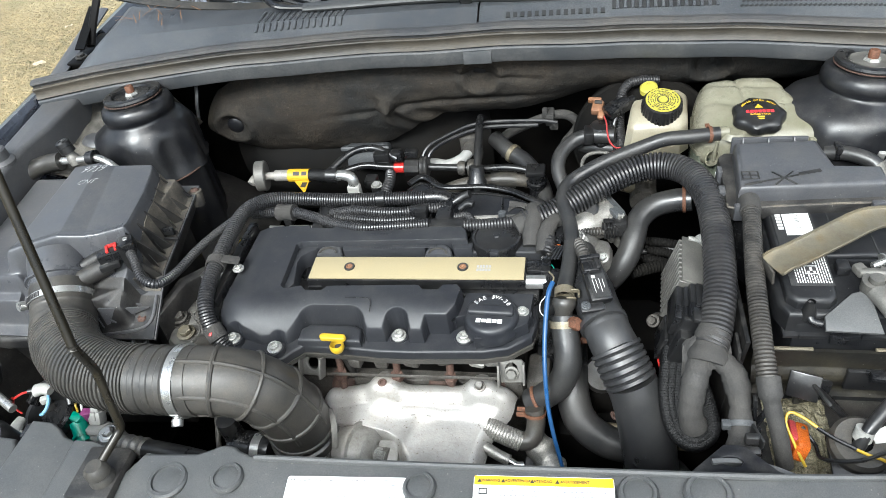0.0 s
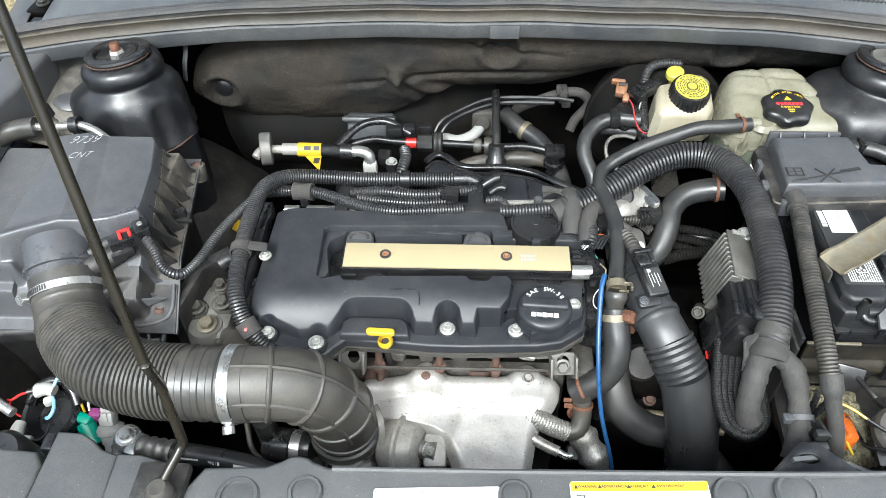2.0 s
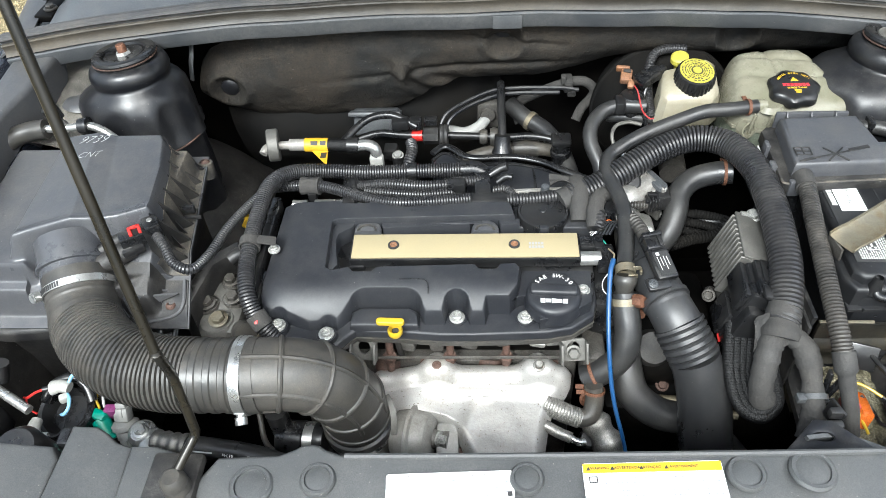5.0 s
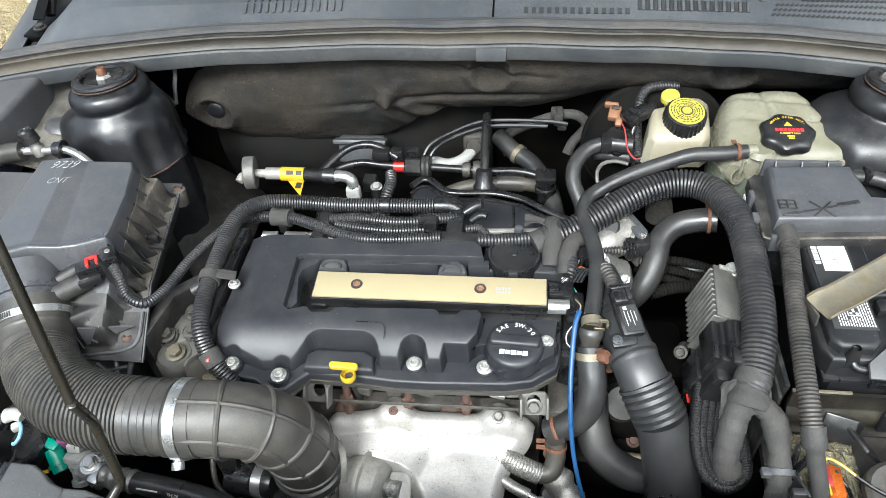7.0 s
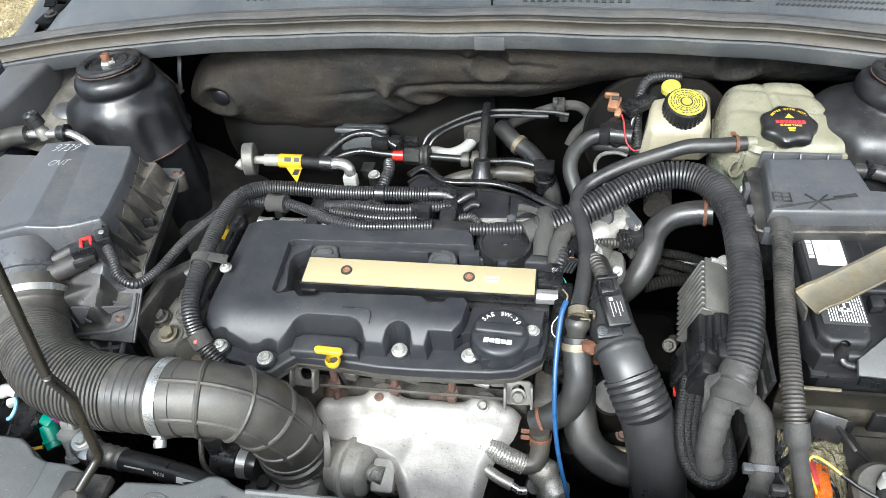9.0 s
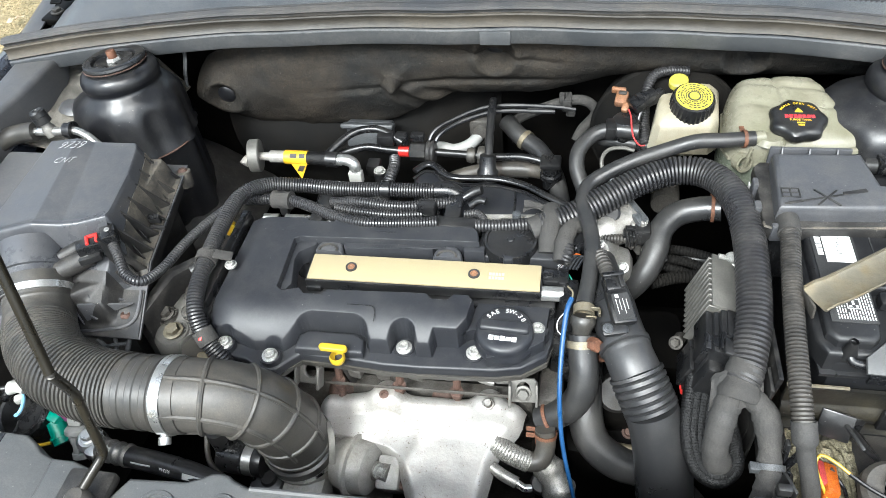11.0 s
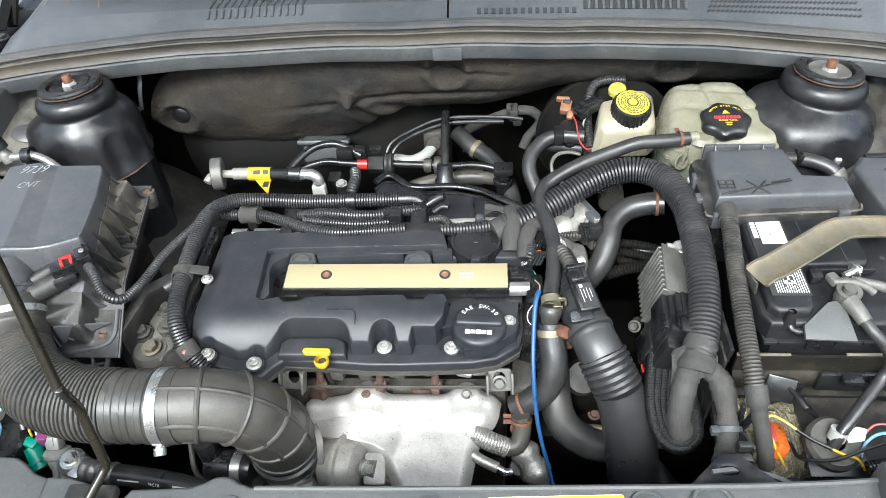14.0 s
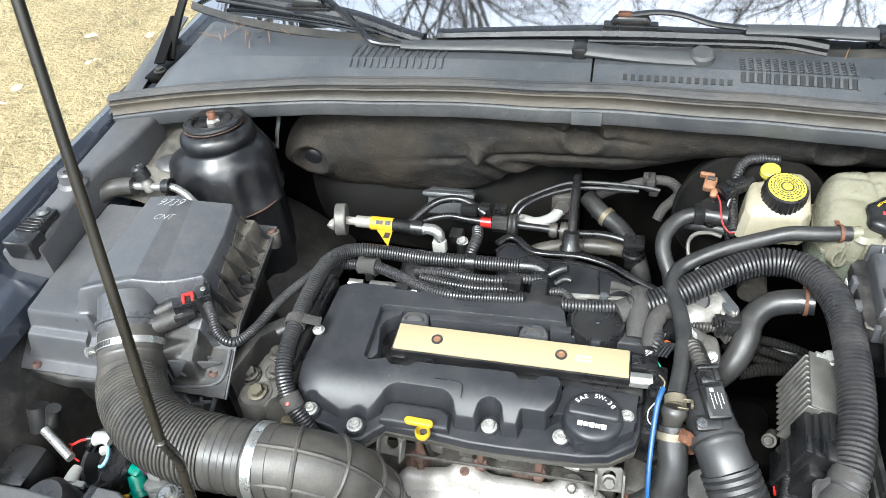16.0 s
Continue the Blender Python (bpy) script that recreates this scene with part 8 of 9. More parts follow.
part("dark_cap", lathe([(0, 0.004), (0.013, 0.004), (0.0155, 0.002), (0.016, -0.006)], 24, aim((0.176, 0.436, 0.823), (-0.1, -0.5, 0.85))), M_PLAST, th, "black round cap")
part("lead", tube([(0.21, 0.412, 0.806), (0.19, 0.41, 0.806), (0.165, 0.408, 0.808), (0.15, 0.405, 0.81)], 0.006, 12, pitch=0.004, depth=0.0012), M_CONDUIT_OLD, th)
part("bolt", hexbolt((0.205, 0.47, 0.83), (0, -0.2, 1), 0.005, 0.006), M_BOLT, th)
cn = thing("coil_wiring", (0.13, 0.35, 0.79), "black ribbed coil wiring and plugs at the engine's end", "wiring")
part("boot", tube([(0.122, 0.40, 0.822), (0.127, 0.38, 0.827), (0.128, 0.362, 0.826), (0.125, 0.35, 0.82)], 0.0085, 14, pitch=0.0045, depth=0.0018), M_CONDUIT, cn)
part("wires", merge(*[tube([(0.124 + 0.004 * k, 0.345, 0.815), (0.135 + 0.004 * k, 0.355, 0.828), (0.150 + 0.004 * k, 0.352, 0.822), (0.163 + 0.002 * k, 0.335, 0.80)], 0.0018, 6, 0.005) for k in range(5)]), M_PLAST, cn)
part("plug", merge(box((0.142, 0.388, 0.818), (0.02, 0.026, 0.02), 0.004), box((0.133, 0.318, 0.80), (0.022, 0.034, 0.022), 0.004), box((0.165, 0.345, 0.79), (0.024, 0.03, 0.026), 0.005)), M_PLAST, cn)
part("green_wire", tube([(0.124, 0.342, 0.806), (0.130, 0.342, 0.811), (0.136, 0.334, 0.808)], 0.0009, 6, 0.004), M_GREEN, cn, "green wire")
part("orange_wire", tube([(0.13, 0.36, 0.818), (0.142, 0.362, 0.824), (0.155, 0.35, 0.816)], 0.0014, 6, 0.004), M_ORANGE, cn, "orange wire")

tw = thing("harness_tape", (0.115, 0.40, 0.80), "grey cloth tape wrapped in loose folds round the engine harness", "tape")
part("wrap", tube([(0.106, 0.440, 0.823), (0.107, 0.418, 0.833), (0.106, 0.392, 0.829), (0.105, 0.370, 0.815)], lambda u: 0.0128 + 0.0007 * math.sin(u * 17), 18, 0.003, wob=0.12, flat=0.75), M_TAPE, tw)
part("wrap", tube([(0.139, 0.408, 0.829), (0.130, 0.395, 0.833), (0.124, 0.376, 0.830), (0.122, 0.352, 0.820)], lambda u: 0.0105 + 0.0006 * math.sin(u * 23), 16, 0.003, wob=0.12, flat=0.8), M_TAPE, tw)
part("fold", sheet(lambda u, v: Vector((0.070 + 0.036 * u, 0.428 - 0.006 * u + 0.022 * v, 0.826 + 0.010 * math.sin(u * 3.0) * (1 - v) + 0.003 * math.sin(v * 7 + u * 4))), 18, 12, 0.0012), M_TAPE, tw, "loose pointed tape fold")
ts = thing("thermostat_housing", (0.13, 0.25, 0.66), "dark plastic and alloy thermostat housing at the engine's end", "thermostat")
part("housing", merge(box((0.135, 0.29, 0.745), (0.045, 0.07, 0.08), 0.012), tube([(0.135, 0.26, 0.75), (0.15, 0.25, 0.78)], 0.017, 18, 0.005)), M_PLAST, ts)
part("alloy_block", box((0.118, 0.24, 0.70), (0.03, 0.05, 0.06), 0.008), M_GRIME_ALU, ts)
part("alloy_flange", lathe([(0, 0.02), (0.02, 0.02), (0.024, 0.01), (0.024, -0.03)], 24, aim((0.195, 0.255, 0.70), (0, -0.6, 0.8))), M_DARK, ts)
for p in ((0.172, 0.265, 0.76), (0.118, 0.21, 0.69), (0.112, 0.20, 0.665)):
    part("rusty_bolt", hexbolt(p, (0.2, -0.8, 0.5), 0.007, 0.01), M_RUST, ts, "rusty bolt")

wn_ = thing("wiring_bundle", (0.145, 0.37, 0.79), "tangled thin black wires and clips beside the throttle body", "wiring")
rw_ = random.Random(12)
for k in range(7):
    j = [rw_.uniform(-0.004, 0.004) for _ in range(6)]
    part("wire", tube([(0.122 + j[0], 0.345 + 0.004 * k, 0.802), (0.134 + j[1], 0.352 + 0.006 * k, 0.818 + j[2]), (0.142 + j[3], 0.372 + 0.004 * k, 0.822 + j[4]), (0.150 + j[5], 0.392 + 0.004 * k, 0.812), (0.162, 0.404 + 0.003 * k, 0.802)], 0.0021 + 0.0004 * (k % 3), 8, 0.004), M_PLAST, wn_)
for x, y, z in ((0.130, 0.352, 0.820), (0.149, 0.398, 0.818)):
    part("clip", box((x, y, z), (0.012, 0.009, 0.008), 0.002, turn=(12, 0, 35)), M_DARK, wn_, "black wire clip")

# parts low between heat shield and pipe
lf = thing("foil_wrapped_hose", (0.09, 0.17, 0.62), "silver foil-wrapped hose beside the heat shield", "hose")
part("wrap", tube([(0.055, 0.174, 0.695), (0.078, 0.166, 0.688), (0.098, 0.162, 0.681)], 0.0125, 16, pitch=0.0035, depth=0.0008), M_FOIL, lf)
part("rubber_end", tube([(0.096, 0.162, 0.681), (0.111, 0.165, 0.684), (0.116, 0.178, 0.698), (0.114, 0.188, 0.715)], 0.0115, 14, 0.005), M_RUBBER, lf)
spring_clip(lf, (0.115, 0.184, 0.709), (0, 0.5, 1), 0.0122)
hose("foil_wrapped_pipe", [(0.055, 0.15, 0.685), (0.07, 0.142, 0.682), (0.086, 0.136, 0.679)], 0.0068, M_FOIL, "thin foil-wrapped pipe end", "pipe")
hose("steel_pipe", [(0.084, 0.137, 0.679), (0.095, 0.132, 0.676), (0.102, 0.134, 0.674)], 0.0045, M_STEEL, "thin bright steel pipe end", "pipe")
solo("crumpled_foil_sleeve", tube([(0.114, 0.178, 0.668), (0.124, 0.160, 0.66), (0.138, 0.142, 0.64), (0.148, 0.125, 0.60)], lambda u: 0.017 + 0.003 * math.sin(u * 20), 18, 0.004, wob=0.5), M_FOIL, "crumpled dull silver foil sleeve", "foil sleeve")
solo("blanking_plug", lathe([(0, 0.006), (0.01, 0.006), (0.0125, 0.003), (0.0125, -0.02)], 18, aim((0.112, 0.155, 0.645), (0, -0.4, 1))), M_DARK, "round dark rusty plug low in the bay", "plug")
# Alternator and gearbox coloured near-black in place of shadow.
solo("alternator", merge(lathe([(0, -0.05), (0.045, -0.05), (0.055, -0.04), (0.055, 0.04), (0.045, 0.05), (0, 0.05)], 32, aim((0.205, 0.29, 0.66), (1, 0, 0.1))), box((0.24, 0.33, 0.66), (0.08, 0.1, 0.12), 0.02)), M_UNDER, "alternator body, its shadow put into a near-black colour", "alternator")
gb = thing("gearbox", (0.26, 0.33, 0.48), "gearbox casing below the wiring, near-black for deep shade", "gearbox")
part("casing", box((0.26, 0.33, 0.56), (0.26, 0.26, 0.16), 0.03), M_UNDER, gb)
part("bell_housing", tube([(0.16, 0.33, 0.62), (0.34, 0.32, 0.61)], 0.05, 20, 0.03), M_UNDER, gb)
for k in range(5):
    part("casing_bolt", hexbolt((0.18 + 0.035 * k, 0.235, 0.645), (0, -0.4, 1), 0.006, 0.006), M_RUSTDARK, gb, "dark bolt")
hose("gear_cable", [(0.18, 0.205, 0.66), (0.24, 0.20, 0.662), (0.30, 0.195, 0.663)], 0.006, M_GOLD, "dull gold pipe crossing low behind the intercooler pipe", "pipe")
hose("gear_cable", [(0.18, 0.198, 0.648), (0.24, 0.192, 0.65), (0.30, 0.187, 0.651)], 0.0055, M_GOLD, "dull gold pipe crossing low behind the intercooler pipe", "pipe")
solo("mount_bolt", merge(hexbolt((0.254, 0.272, 0.783), (-0.3, -0.5, 0.6), 0.0055, 0.008), rod((0.254, 0.272, 0.783), (0.262, 0.29, 0.77), 0.007)), M_GRIME_ALU, "dull yellow bolt head in the shadow", "bolt")


# ---- engine control module ----
def module():
    t = thing("engine_control_module", (0.295, 0.29, 0.74), "finned aluminium engine control module with black plugs", "control module")
    m = pose(0.296, 0.310, 0.800, 0, -74, -5)
    case = part("case", moved(merge(box((0, 0.002, -0.001), (0.080, 0.078, 0.030), 0.002), box((0.0415, 0.004, 0.003), (0.003, 0.076, 0.040), 0.001)), m), M_LEAD, t)
    for k in range(10):
        part("fin", moved(box((0.008, -0.033 + 0.0078 * k, 0.019), (0.064, 0.0030, 0.014), 0.0008, 1), m), M_LEAD, case)
    part("backplate", moved(box((0.006, -0.016, -0.013), (0.10, 0.135, 0.004), 0.002), m), M_GRIME_ALU, t)
    part("plug_block", moved(merge(box((0.0, -0.066, 0.004), (0.082, 0.054, 0.034), 0.004), box((-0.008, -0.096, 0.006), (0.066, 0.02, 0.026), 0.004), box((0.022, -0.064, 0.024), (0.03, 0.05, 0.008), 0.002), box((-0.02, -0.07, 0.024), (0.036, 0.04, 0.006), 0.002), box((0.044, -0.066, 0.008), (0.008, 0.05, 0.016), 0.002)), m), M_PLAST, t, "black plug block")
    part("lever", moved(merge(box((0.0485, -0.058, 0.004), (0.003, 0.034, 0.012), 0.001), box((0.0485, -0.09, 0.004), (0.006, 0.02, 0.02), 0.002)), m), M_PLAST, t)
    part("red_wire", tube([(0.262, 0.232, 0.78), (0.258, 0.226, 0.77), (0.26, 0.22, 0.76)], 0.0016, 6, 0.004), M_RED, t, "red wire")
    for p in ((0.312, 0.350, 0.842), (0.318, 0.258, 0.836)):
        part("bolt", merge(rod(p, (p[0] - 0.016, p[1], p[2] + 0.004), 0.0032), hexbolt(p, (-0.2, -0.3, 1), 0.0065, 0.007)), M_BOLT, t, "galvanised bolt")


module()
solo("module_bracket", merge(box((0.337, 0.28, 0.76), (0.006, 0.16, 0.14), 0.002, turn=(0, 6, 0)), box((0.334, 0.20, 0.76), (0.004, 0.03, 0.14), 0.0015)), M_DARK, "dark steel bracket beside the battery", "bracket")


# ---- battery, strap, tray, fuse box ----
def battery():
    t = thing("car_battery", (0.48, 0.31, 0.70), "black car battery with white labels and moulded lid", "battery")
    part("case", box((0.492, 0.315, 0.765), (0.205, 0.205, 0.165), 0.005), M_BATT, t)
    lid = merge(plate([(0.374, 0.232), (0.382, 0.214), (0.60, 0.214), (0.60, 0.42), (0.378, 0.42), (0.372, 0.40)], 0.833, 0.8595, 0.006, 3), plate([(0.381, 0.232), (0.390, 0.222), (0.422, 0.222), (0.430, 0.230), (0.434, 0.292), (0.505, 0.292), (0.512, 0.30), (0.512, 0.41), (0.381, 0.41)], 0.855, 0.8725, 0.006, 3))
    part("lid", lid, M_BATT, t)
    part("lid_rim", box((0.492, 0.315, 0.8315), (0.226, 0.214, 0.005), 0.001), M_BATT, t)
    for k in range(7):
        part("rim_notch", box((0.395 + 0.03 * k, 0.2075, 0.8335), (0.0015, 0.003, 0.005)), M_BATT, t)
    part("groove", merge(box((0.478, 0.287, 0.865), (0.072, 0.005, 0.010), 0.002), box((0.446, 0.279, 0.866), (0.014, 0.016, 0.012), 0.003)), M_BATT, t)
    part("lid_seam", merge(box((0.447, 0.352, 0.8727), (0.0012, 0.115, 0.0006)), box((0.485, 0.352, 0.8727), (0.0012, 0.115, 0.0006))), M_BLACKINK, t)
    part("label", box((0.4085, 0.318, 0.8729), (0.043, 0.150, 0.0006)), M_BLACKINK, t, "black printed label")
    part("white_label", box((0.4125, 0.352, 0.8733), (0.029, 0.056, 0.0006)), M_WHITE, t, "white label panel")
    writing("H5-T  H5  L2", pose(0.412, 0.353, 0.8741, 0, 0, -90), 0.0066, M_BLACKINK, "lettering", t, 0.0001)
    part("brand_bar", merge(*[box((0.3935, 0.336 + 0.0056 * k, 0.8733), (0.0058, 0.0044, 0.0004)) for k in range(8)]), M_WHITEINK, t, "white logo shape")
    rb_ = random.Random(4)
    lines = []
    for k in range(14):
        y0 = 0.247
        while y0 < 0.288:
            ln = rb_.uniform(0.002, 0.007)
            if not (3 < k < 9 and 0.256 < y0 < 0.275):
                lines.append(box((0.3945 + 0.00255 * k, y0 + ln / 2, 0.8733), (0.0011, ln, 0.0004)))
            y0 += ln + 0.0013
    part("print", merge(*lines), M_WHITEINK, t, "white small print")
    part("pictogram", moved(plate([(-0.0065, -0.0065), (0.0065, -0.0065), (0.0065, 0.0065), (-0.0065, 0.0065)], 0, 0.0004, holes=[[(-0.0055, -0.0055), (0.0055, -0.0055), (0.0055, 0.0055), (-0.0055, 0.0055)]]), pose(0.411, 0.267, 0.8731)), M_WHITEINK, t)
    part("pictogram_mark", merge(*[box((0.411 + 0.003 * a, 0.267 + 0.003 * b, 0.8733), (0.0026, 0.0026, 0.0004), 0.0006, 1) for a, b in ((0, 0), (1, -1), (-1, -1), (0, 1))]), M_WHITEINK, t)
    part("vent_elbow", merge(lathe([(0.004, 0.022), (0.006, 0.012), (0.009, 0.0), (0, 0)], 14, pose(0.402, 0.219, 0.852)), tube([(0.402, 0.218, 0.858), (0.404, 0.211, 0.853), (0.416, 0.209, 0.851), (0.432, 0.211, 0.853)], 0.0045, 10, 0.003)), M_PLAST, t, "small black vent elbow")
    for x, y in ((0.525, 0.30), (0.53, 0.395)):
        part("hole", lathe([(0, 0.0004), (0.003, 0.0004), (0.003, 0)], 12, pose(x, y, 0.8728)), M_BLACKINK, t)


battery()
st = thing("battery_strap", (0.45, 0.30, 0.87), "bent gold-grey steel hold-down strap across the battery", "bracket")
sp_ = [(0.368, 0.2535, 0.889), (0.377, 0.2585, 0.8925), (0.392, 0.2665, 0.893), (0.434, 0.294, 0.8945), (0.470, 0.3175, 0.896), (0.490, 0.324, 0.896), (0.53, 0.326, 0.895), (0.57, 0.326, 0.89)]


def strap_ribbon(pts, half):
    """A pressed steel strip: flat bottom with upturned lips."""
    bm = bmesh.new()
    rows = []
    for k, p in enumerate(pts):
        a, b = Vector(pts[max(0, k - 1)]), Vector(pts[min(len(pts) - 1, k + 1)])
        d = (b - a).normalized()
        side = Vector((-d.y, d.x, 0)).normalized()
        q = Vector(p)
        rows.append([bm.verts.new(q + side * s * half + Vector((0, 0, h))) for s, h in ((-1.0, 0.005), (-0.96, 0.0015), (-0.8, 0.0), (0.0, -0.001), (0.8, 0.0), (0.96, 0.0015), (1.0, 0.005))])
    for a, b in zip(rows, rows[1:]):
        for k in range(6):
            bm.faces.new((a[k], a[k + 1], b[k + 1], b[k]))
    bmesh.ops.recalc_face_normals(bm, faces=bm.faces)
    bmesh.ops.solidify(bm, geom=list(bm.faces), thickness=0.0016)
    return bm


part("strip", strap_ribbon(spline(sp_, 0.006), 0.0172), M_GOLD, st, angle=25)
part("hook", box((0.3665, 0.259, 0.879), (0.003, 0.026, 0.018), 0.0012, turn=(0, -6, 12)), M_GRIME_ALU, st, "hooked end, darker than the strip")
part("bolt", hexbolt((0.565, 0.325, 0.895), (0, 0, 1), 0.008, 0.007), M_STEEL, st, "steel nut")
ng = thing("battery_terminal", (0.47, 0.245, 0.86), "tarnished lead battery terminal clamp with a grey cable", "terminal")
part("post", lathe([(0, 0.022), (0.007, 0.022), (0.008, 0.0), (0.012, -0.002)], 18, pose(0.468, 0.245, 0.862)), M_LEAD, ng)
part("clamp", merge(lathe([(0.008, 0), (0.0135, 0), (0.0135, 0.013), (0.008, 0.013), (0.008, 0)], 20, pose(0.468, 0.245, 0.866)), tube([(0.458, 0.262, 0.874), (0.472, 0.258, 0.878), (0.488, 0.254, 0.876), (0.498, 0.250, 0.87)], 0.0055, 10, 0.004, wob=0.3), box((0.459, 0.266, 0.874), (0.012, 0.016, 0.010), 0.003, turn=(0, 0, 20)), box((0.49, 0.262, 0.872), (0.018, 0.010, 0.006), 0.002, turn=(0, 0, -20)), tube([(0.466, 0.236, 0.872), (0.472, 0.222, 0.870), (0.477, 0.210, 0.866)], lambda u: 0.010 - 0.002 * u, 12, 0.004)), M_LEAD, ng)
part("bolt", merge(rod((0.470, 0.268, 0.878), (0.489, 0.276, 0.882), 0.004), hexbolt((0.482, 0.273, 0.881), (1, 0.4, 0.2), 0.006, 0.006)), M_STEEL, ng)
part("cable", tube([(0.476, 0.213, 0.867), (0.483, 0.200, 0.862), (0.497, 0.190, 0.85), (0.506, 0.184, 0.83), (0.500, 0.176, 0.812), (0.474, 0.150, 0.80), (0.453, 0.129, 0.785), (0.443, 0.118, 0.765)], 0.0066, 14, 0.006), M_HOSE, ng, "thick grey battery cable")
part("strap_cable", tube([(0.476, 0.262, 0.876), (0.50, 0.256, 0.876), (0.54, 0.25, 0.865)], 0.006, 12, 0.006, wob=0.25), M_LEAD, ng, "braided earth strap")
tb = thing("battery_bracket", (0.44, 0.208, 0.77), "grey plastic battery retaining bracket", "bracket")
part("face", moved(plate([(-0.028, -0.022), (0.026, -0.024), (0.020, 0.014), (0.011, 0.022), (0.002, 0.02), (-0.027, -0.006)], -0.0018, 0.0018, 0.0012, 2), pose(0.442, 0.217, 0.862, 22, 0, 0)), M_TIE, tb)
part("leg", box((0.441, 0.2105, 0.838), (0.030, 0.004, 0.036), 0.0015, top=(0.9, 1)), M_BATT, tb)
tr = thing("battery_tray", (0.48, 0.24, 0.62), "dirty black battery tray wall with mossy stains", "battery tray")
part("front_wall", sheet(lambda u, v: Vector((0.352 + 0.26 * u, 0.204 + 0.005 * math.sin(v * 9.4) * (v > 0.3) - 0.001 * v, 0.818 - 0.075 * v)), 30, 30, 0.004), M_TRAY, tr)
part("rim", tube([(0.352, 0.204, 0.818), (0.39, 0.203, 0.819), (0.41, 0.203, 0.819)], 0.002, 6, 0.01), M_GOLD, tr, "rust-edged rim")
part("rim", tube([(0.47, 0.203, 0.82), (0.54, 0.203, 0.82), (0.61, 0.203, 0.82)], 0.002, 6, 0.01), M_GOLD, tr, "rust-edged rim")
part("floor", box((0.49, 0.30, 0.665), (0.26, 0.23, 0.012), 0.003), M_TRAY, tr)


def fuse_box():
    t = thing("fuse_box", (0.43, 0.42, 0.80), "dusty black plastic fuse box lid with moulded warning symbols", "fuse box")
    part("base", plate([(0.345, 0.375), (0.515, 0.38), (0.515, 0.415), (0.462, 0.425), (0.46, 0.47), (0.345, 0.468)], 0.79, 0.873, 0.003), M_PLAST, t)
    rimo = [(0.338, 0.366), (0.345, 0.358), (0.518, 0.368), (0.526, 0.38), (0.524, 0.418), (0.512, 0.424), (0.47, 0.424), (0.462, 0.478), (0.348, 0.474), (0.34, 0.465)]
    part("skirt", plate(rimo, 0.868, 0.884, 0.003, 2), M_DARK, t)
    part("lip", tube([(x, y, 0.8845) for x, y in ((0.338, 0.368), (0.345, 0.3595), (0.40, 0.363), (0.46, 0.3665), (0.518, 0.3695), (0.526, 0.381))], 0.0016, 6, 0.006), M_GRIME, t, "dusty lip edge")
    top_ = [(0.350, 0.3715), (0.512, 0.3785), (0.512, 0.412), (0.462, 0.415), (0.453, 0.468), (0.357, 0.464)]
    part("lid", plate(top_, 0.88, 0.906, 0.007, 3, slope=lambda x, y: 0.02 * (y - 0.42)), M_BOX, t)
    for c, s in (((0.352, 0.36, 0.878), (0.014, 0.008, 0.022)), ((0.5, 0.364, 0.878), (0.014, 0.008, 0.022)), ((0.336, 0.395, 0.872), (0.008, 0.014, 0.03)), ((0.337, 0.43, 0.878), (0.006, 0.014, 0.026)), ((0.40, 0.473, 0.895), (0.09, 0.005, 0.024))):
        part("latch", box(c, s, 0.002), M_BOX, t)
    for x in (0.368, 0.398, 0.428):
        part("gusset", box((x, 0.4675, 0.9035), (0.0022, 0.010, 0.010), 0.0005, 1, top=(1.0, 0.25), shift=(0, 0.0035)), M_BOX, t)
    part("label", box((0.3375, 0.448, 0.855), (0.001, 0.014, 0.026)), M_WHITE, t, "small white sticker")
    slot = lambda x, y, l, w, turn: box((x, y, 0.9065 + 0.02 * (y - 0.42)), (l, w, 0.0012), 0.0003, 1, turn=(1.1, 0, turn))
    # Symbols in darker plastic: their moulded shadow lines are put into colour.
    part("book_symbol", merge(*[slot(0.3605 + 0.0090 * a, 0.3945 + 0.0068 * b, 0.0075, 0.0016, 0) for a in (0, 1) for b in (-1, 0, 1)], *[slot(0.3560 + 0.0090 * a, 0.3945, 0.0016, 0.0152, 0) for a in (0, 1, 2)]), M_DARK, t, "moulded book symbol, shadow lines coloured dark")
    part("lance_symbol", merge(slot(0.4015, 0.3885, 0.034, 0.0022, 47), slot(0.4015, 0.3885, 0.034, 0.0022, -47), slot(0.388, 0.3855, 0.066, 0.0022, 16), slot(0.4315, 0.3990, 0.026, 0.0052, 16), slot(0.368, 0.3800, 0.016, 0.0036, 16)), M_DARK, t, "moulded crossed-out lance symbol, shadow lines coloured dark")


fuse_box()
rb = thing("relay_cover", (0.575, 0.42, 0.80), "black plastic relay cover beside the fuse box", "cover")
part("cover", plate([(0.545, 0.35), (0.61, 0.35), (0.61, 0.46), (0.55, 0.465), (0.535, 0.44)], 0.78, 0.895, 0.008, 3), M_BOX, rb)
part("lip", box((0.575, 0.462, 0.893), (0.04, 0.008, 0.008), 0.002), M_PLAST, rb)
wb = hose("tank_return_hose", [(0.478, 0.50, 0.862), (0.50, 0.49, 0.868), (0.525, 0.475, 0.866), (0.54, 0.46, 0.855)], 0.0095, M_HOSE, "black return hose behind the fuse box", "hose")
part("end", tube([(0.53, 0.468, 0.864), (0.545, 0.452, 0.85)], 0.0125, 14, 0.004), M_LEAD, wb, "dirty grey hose end")
part("clip", box((0.49, 0.494, 0.87), (0.008, 0.02, 0.018), 0.002), M_PLAST, wb)
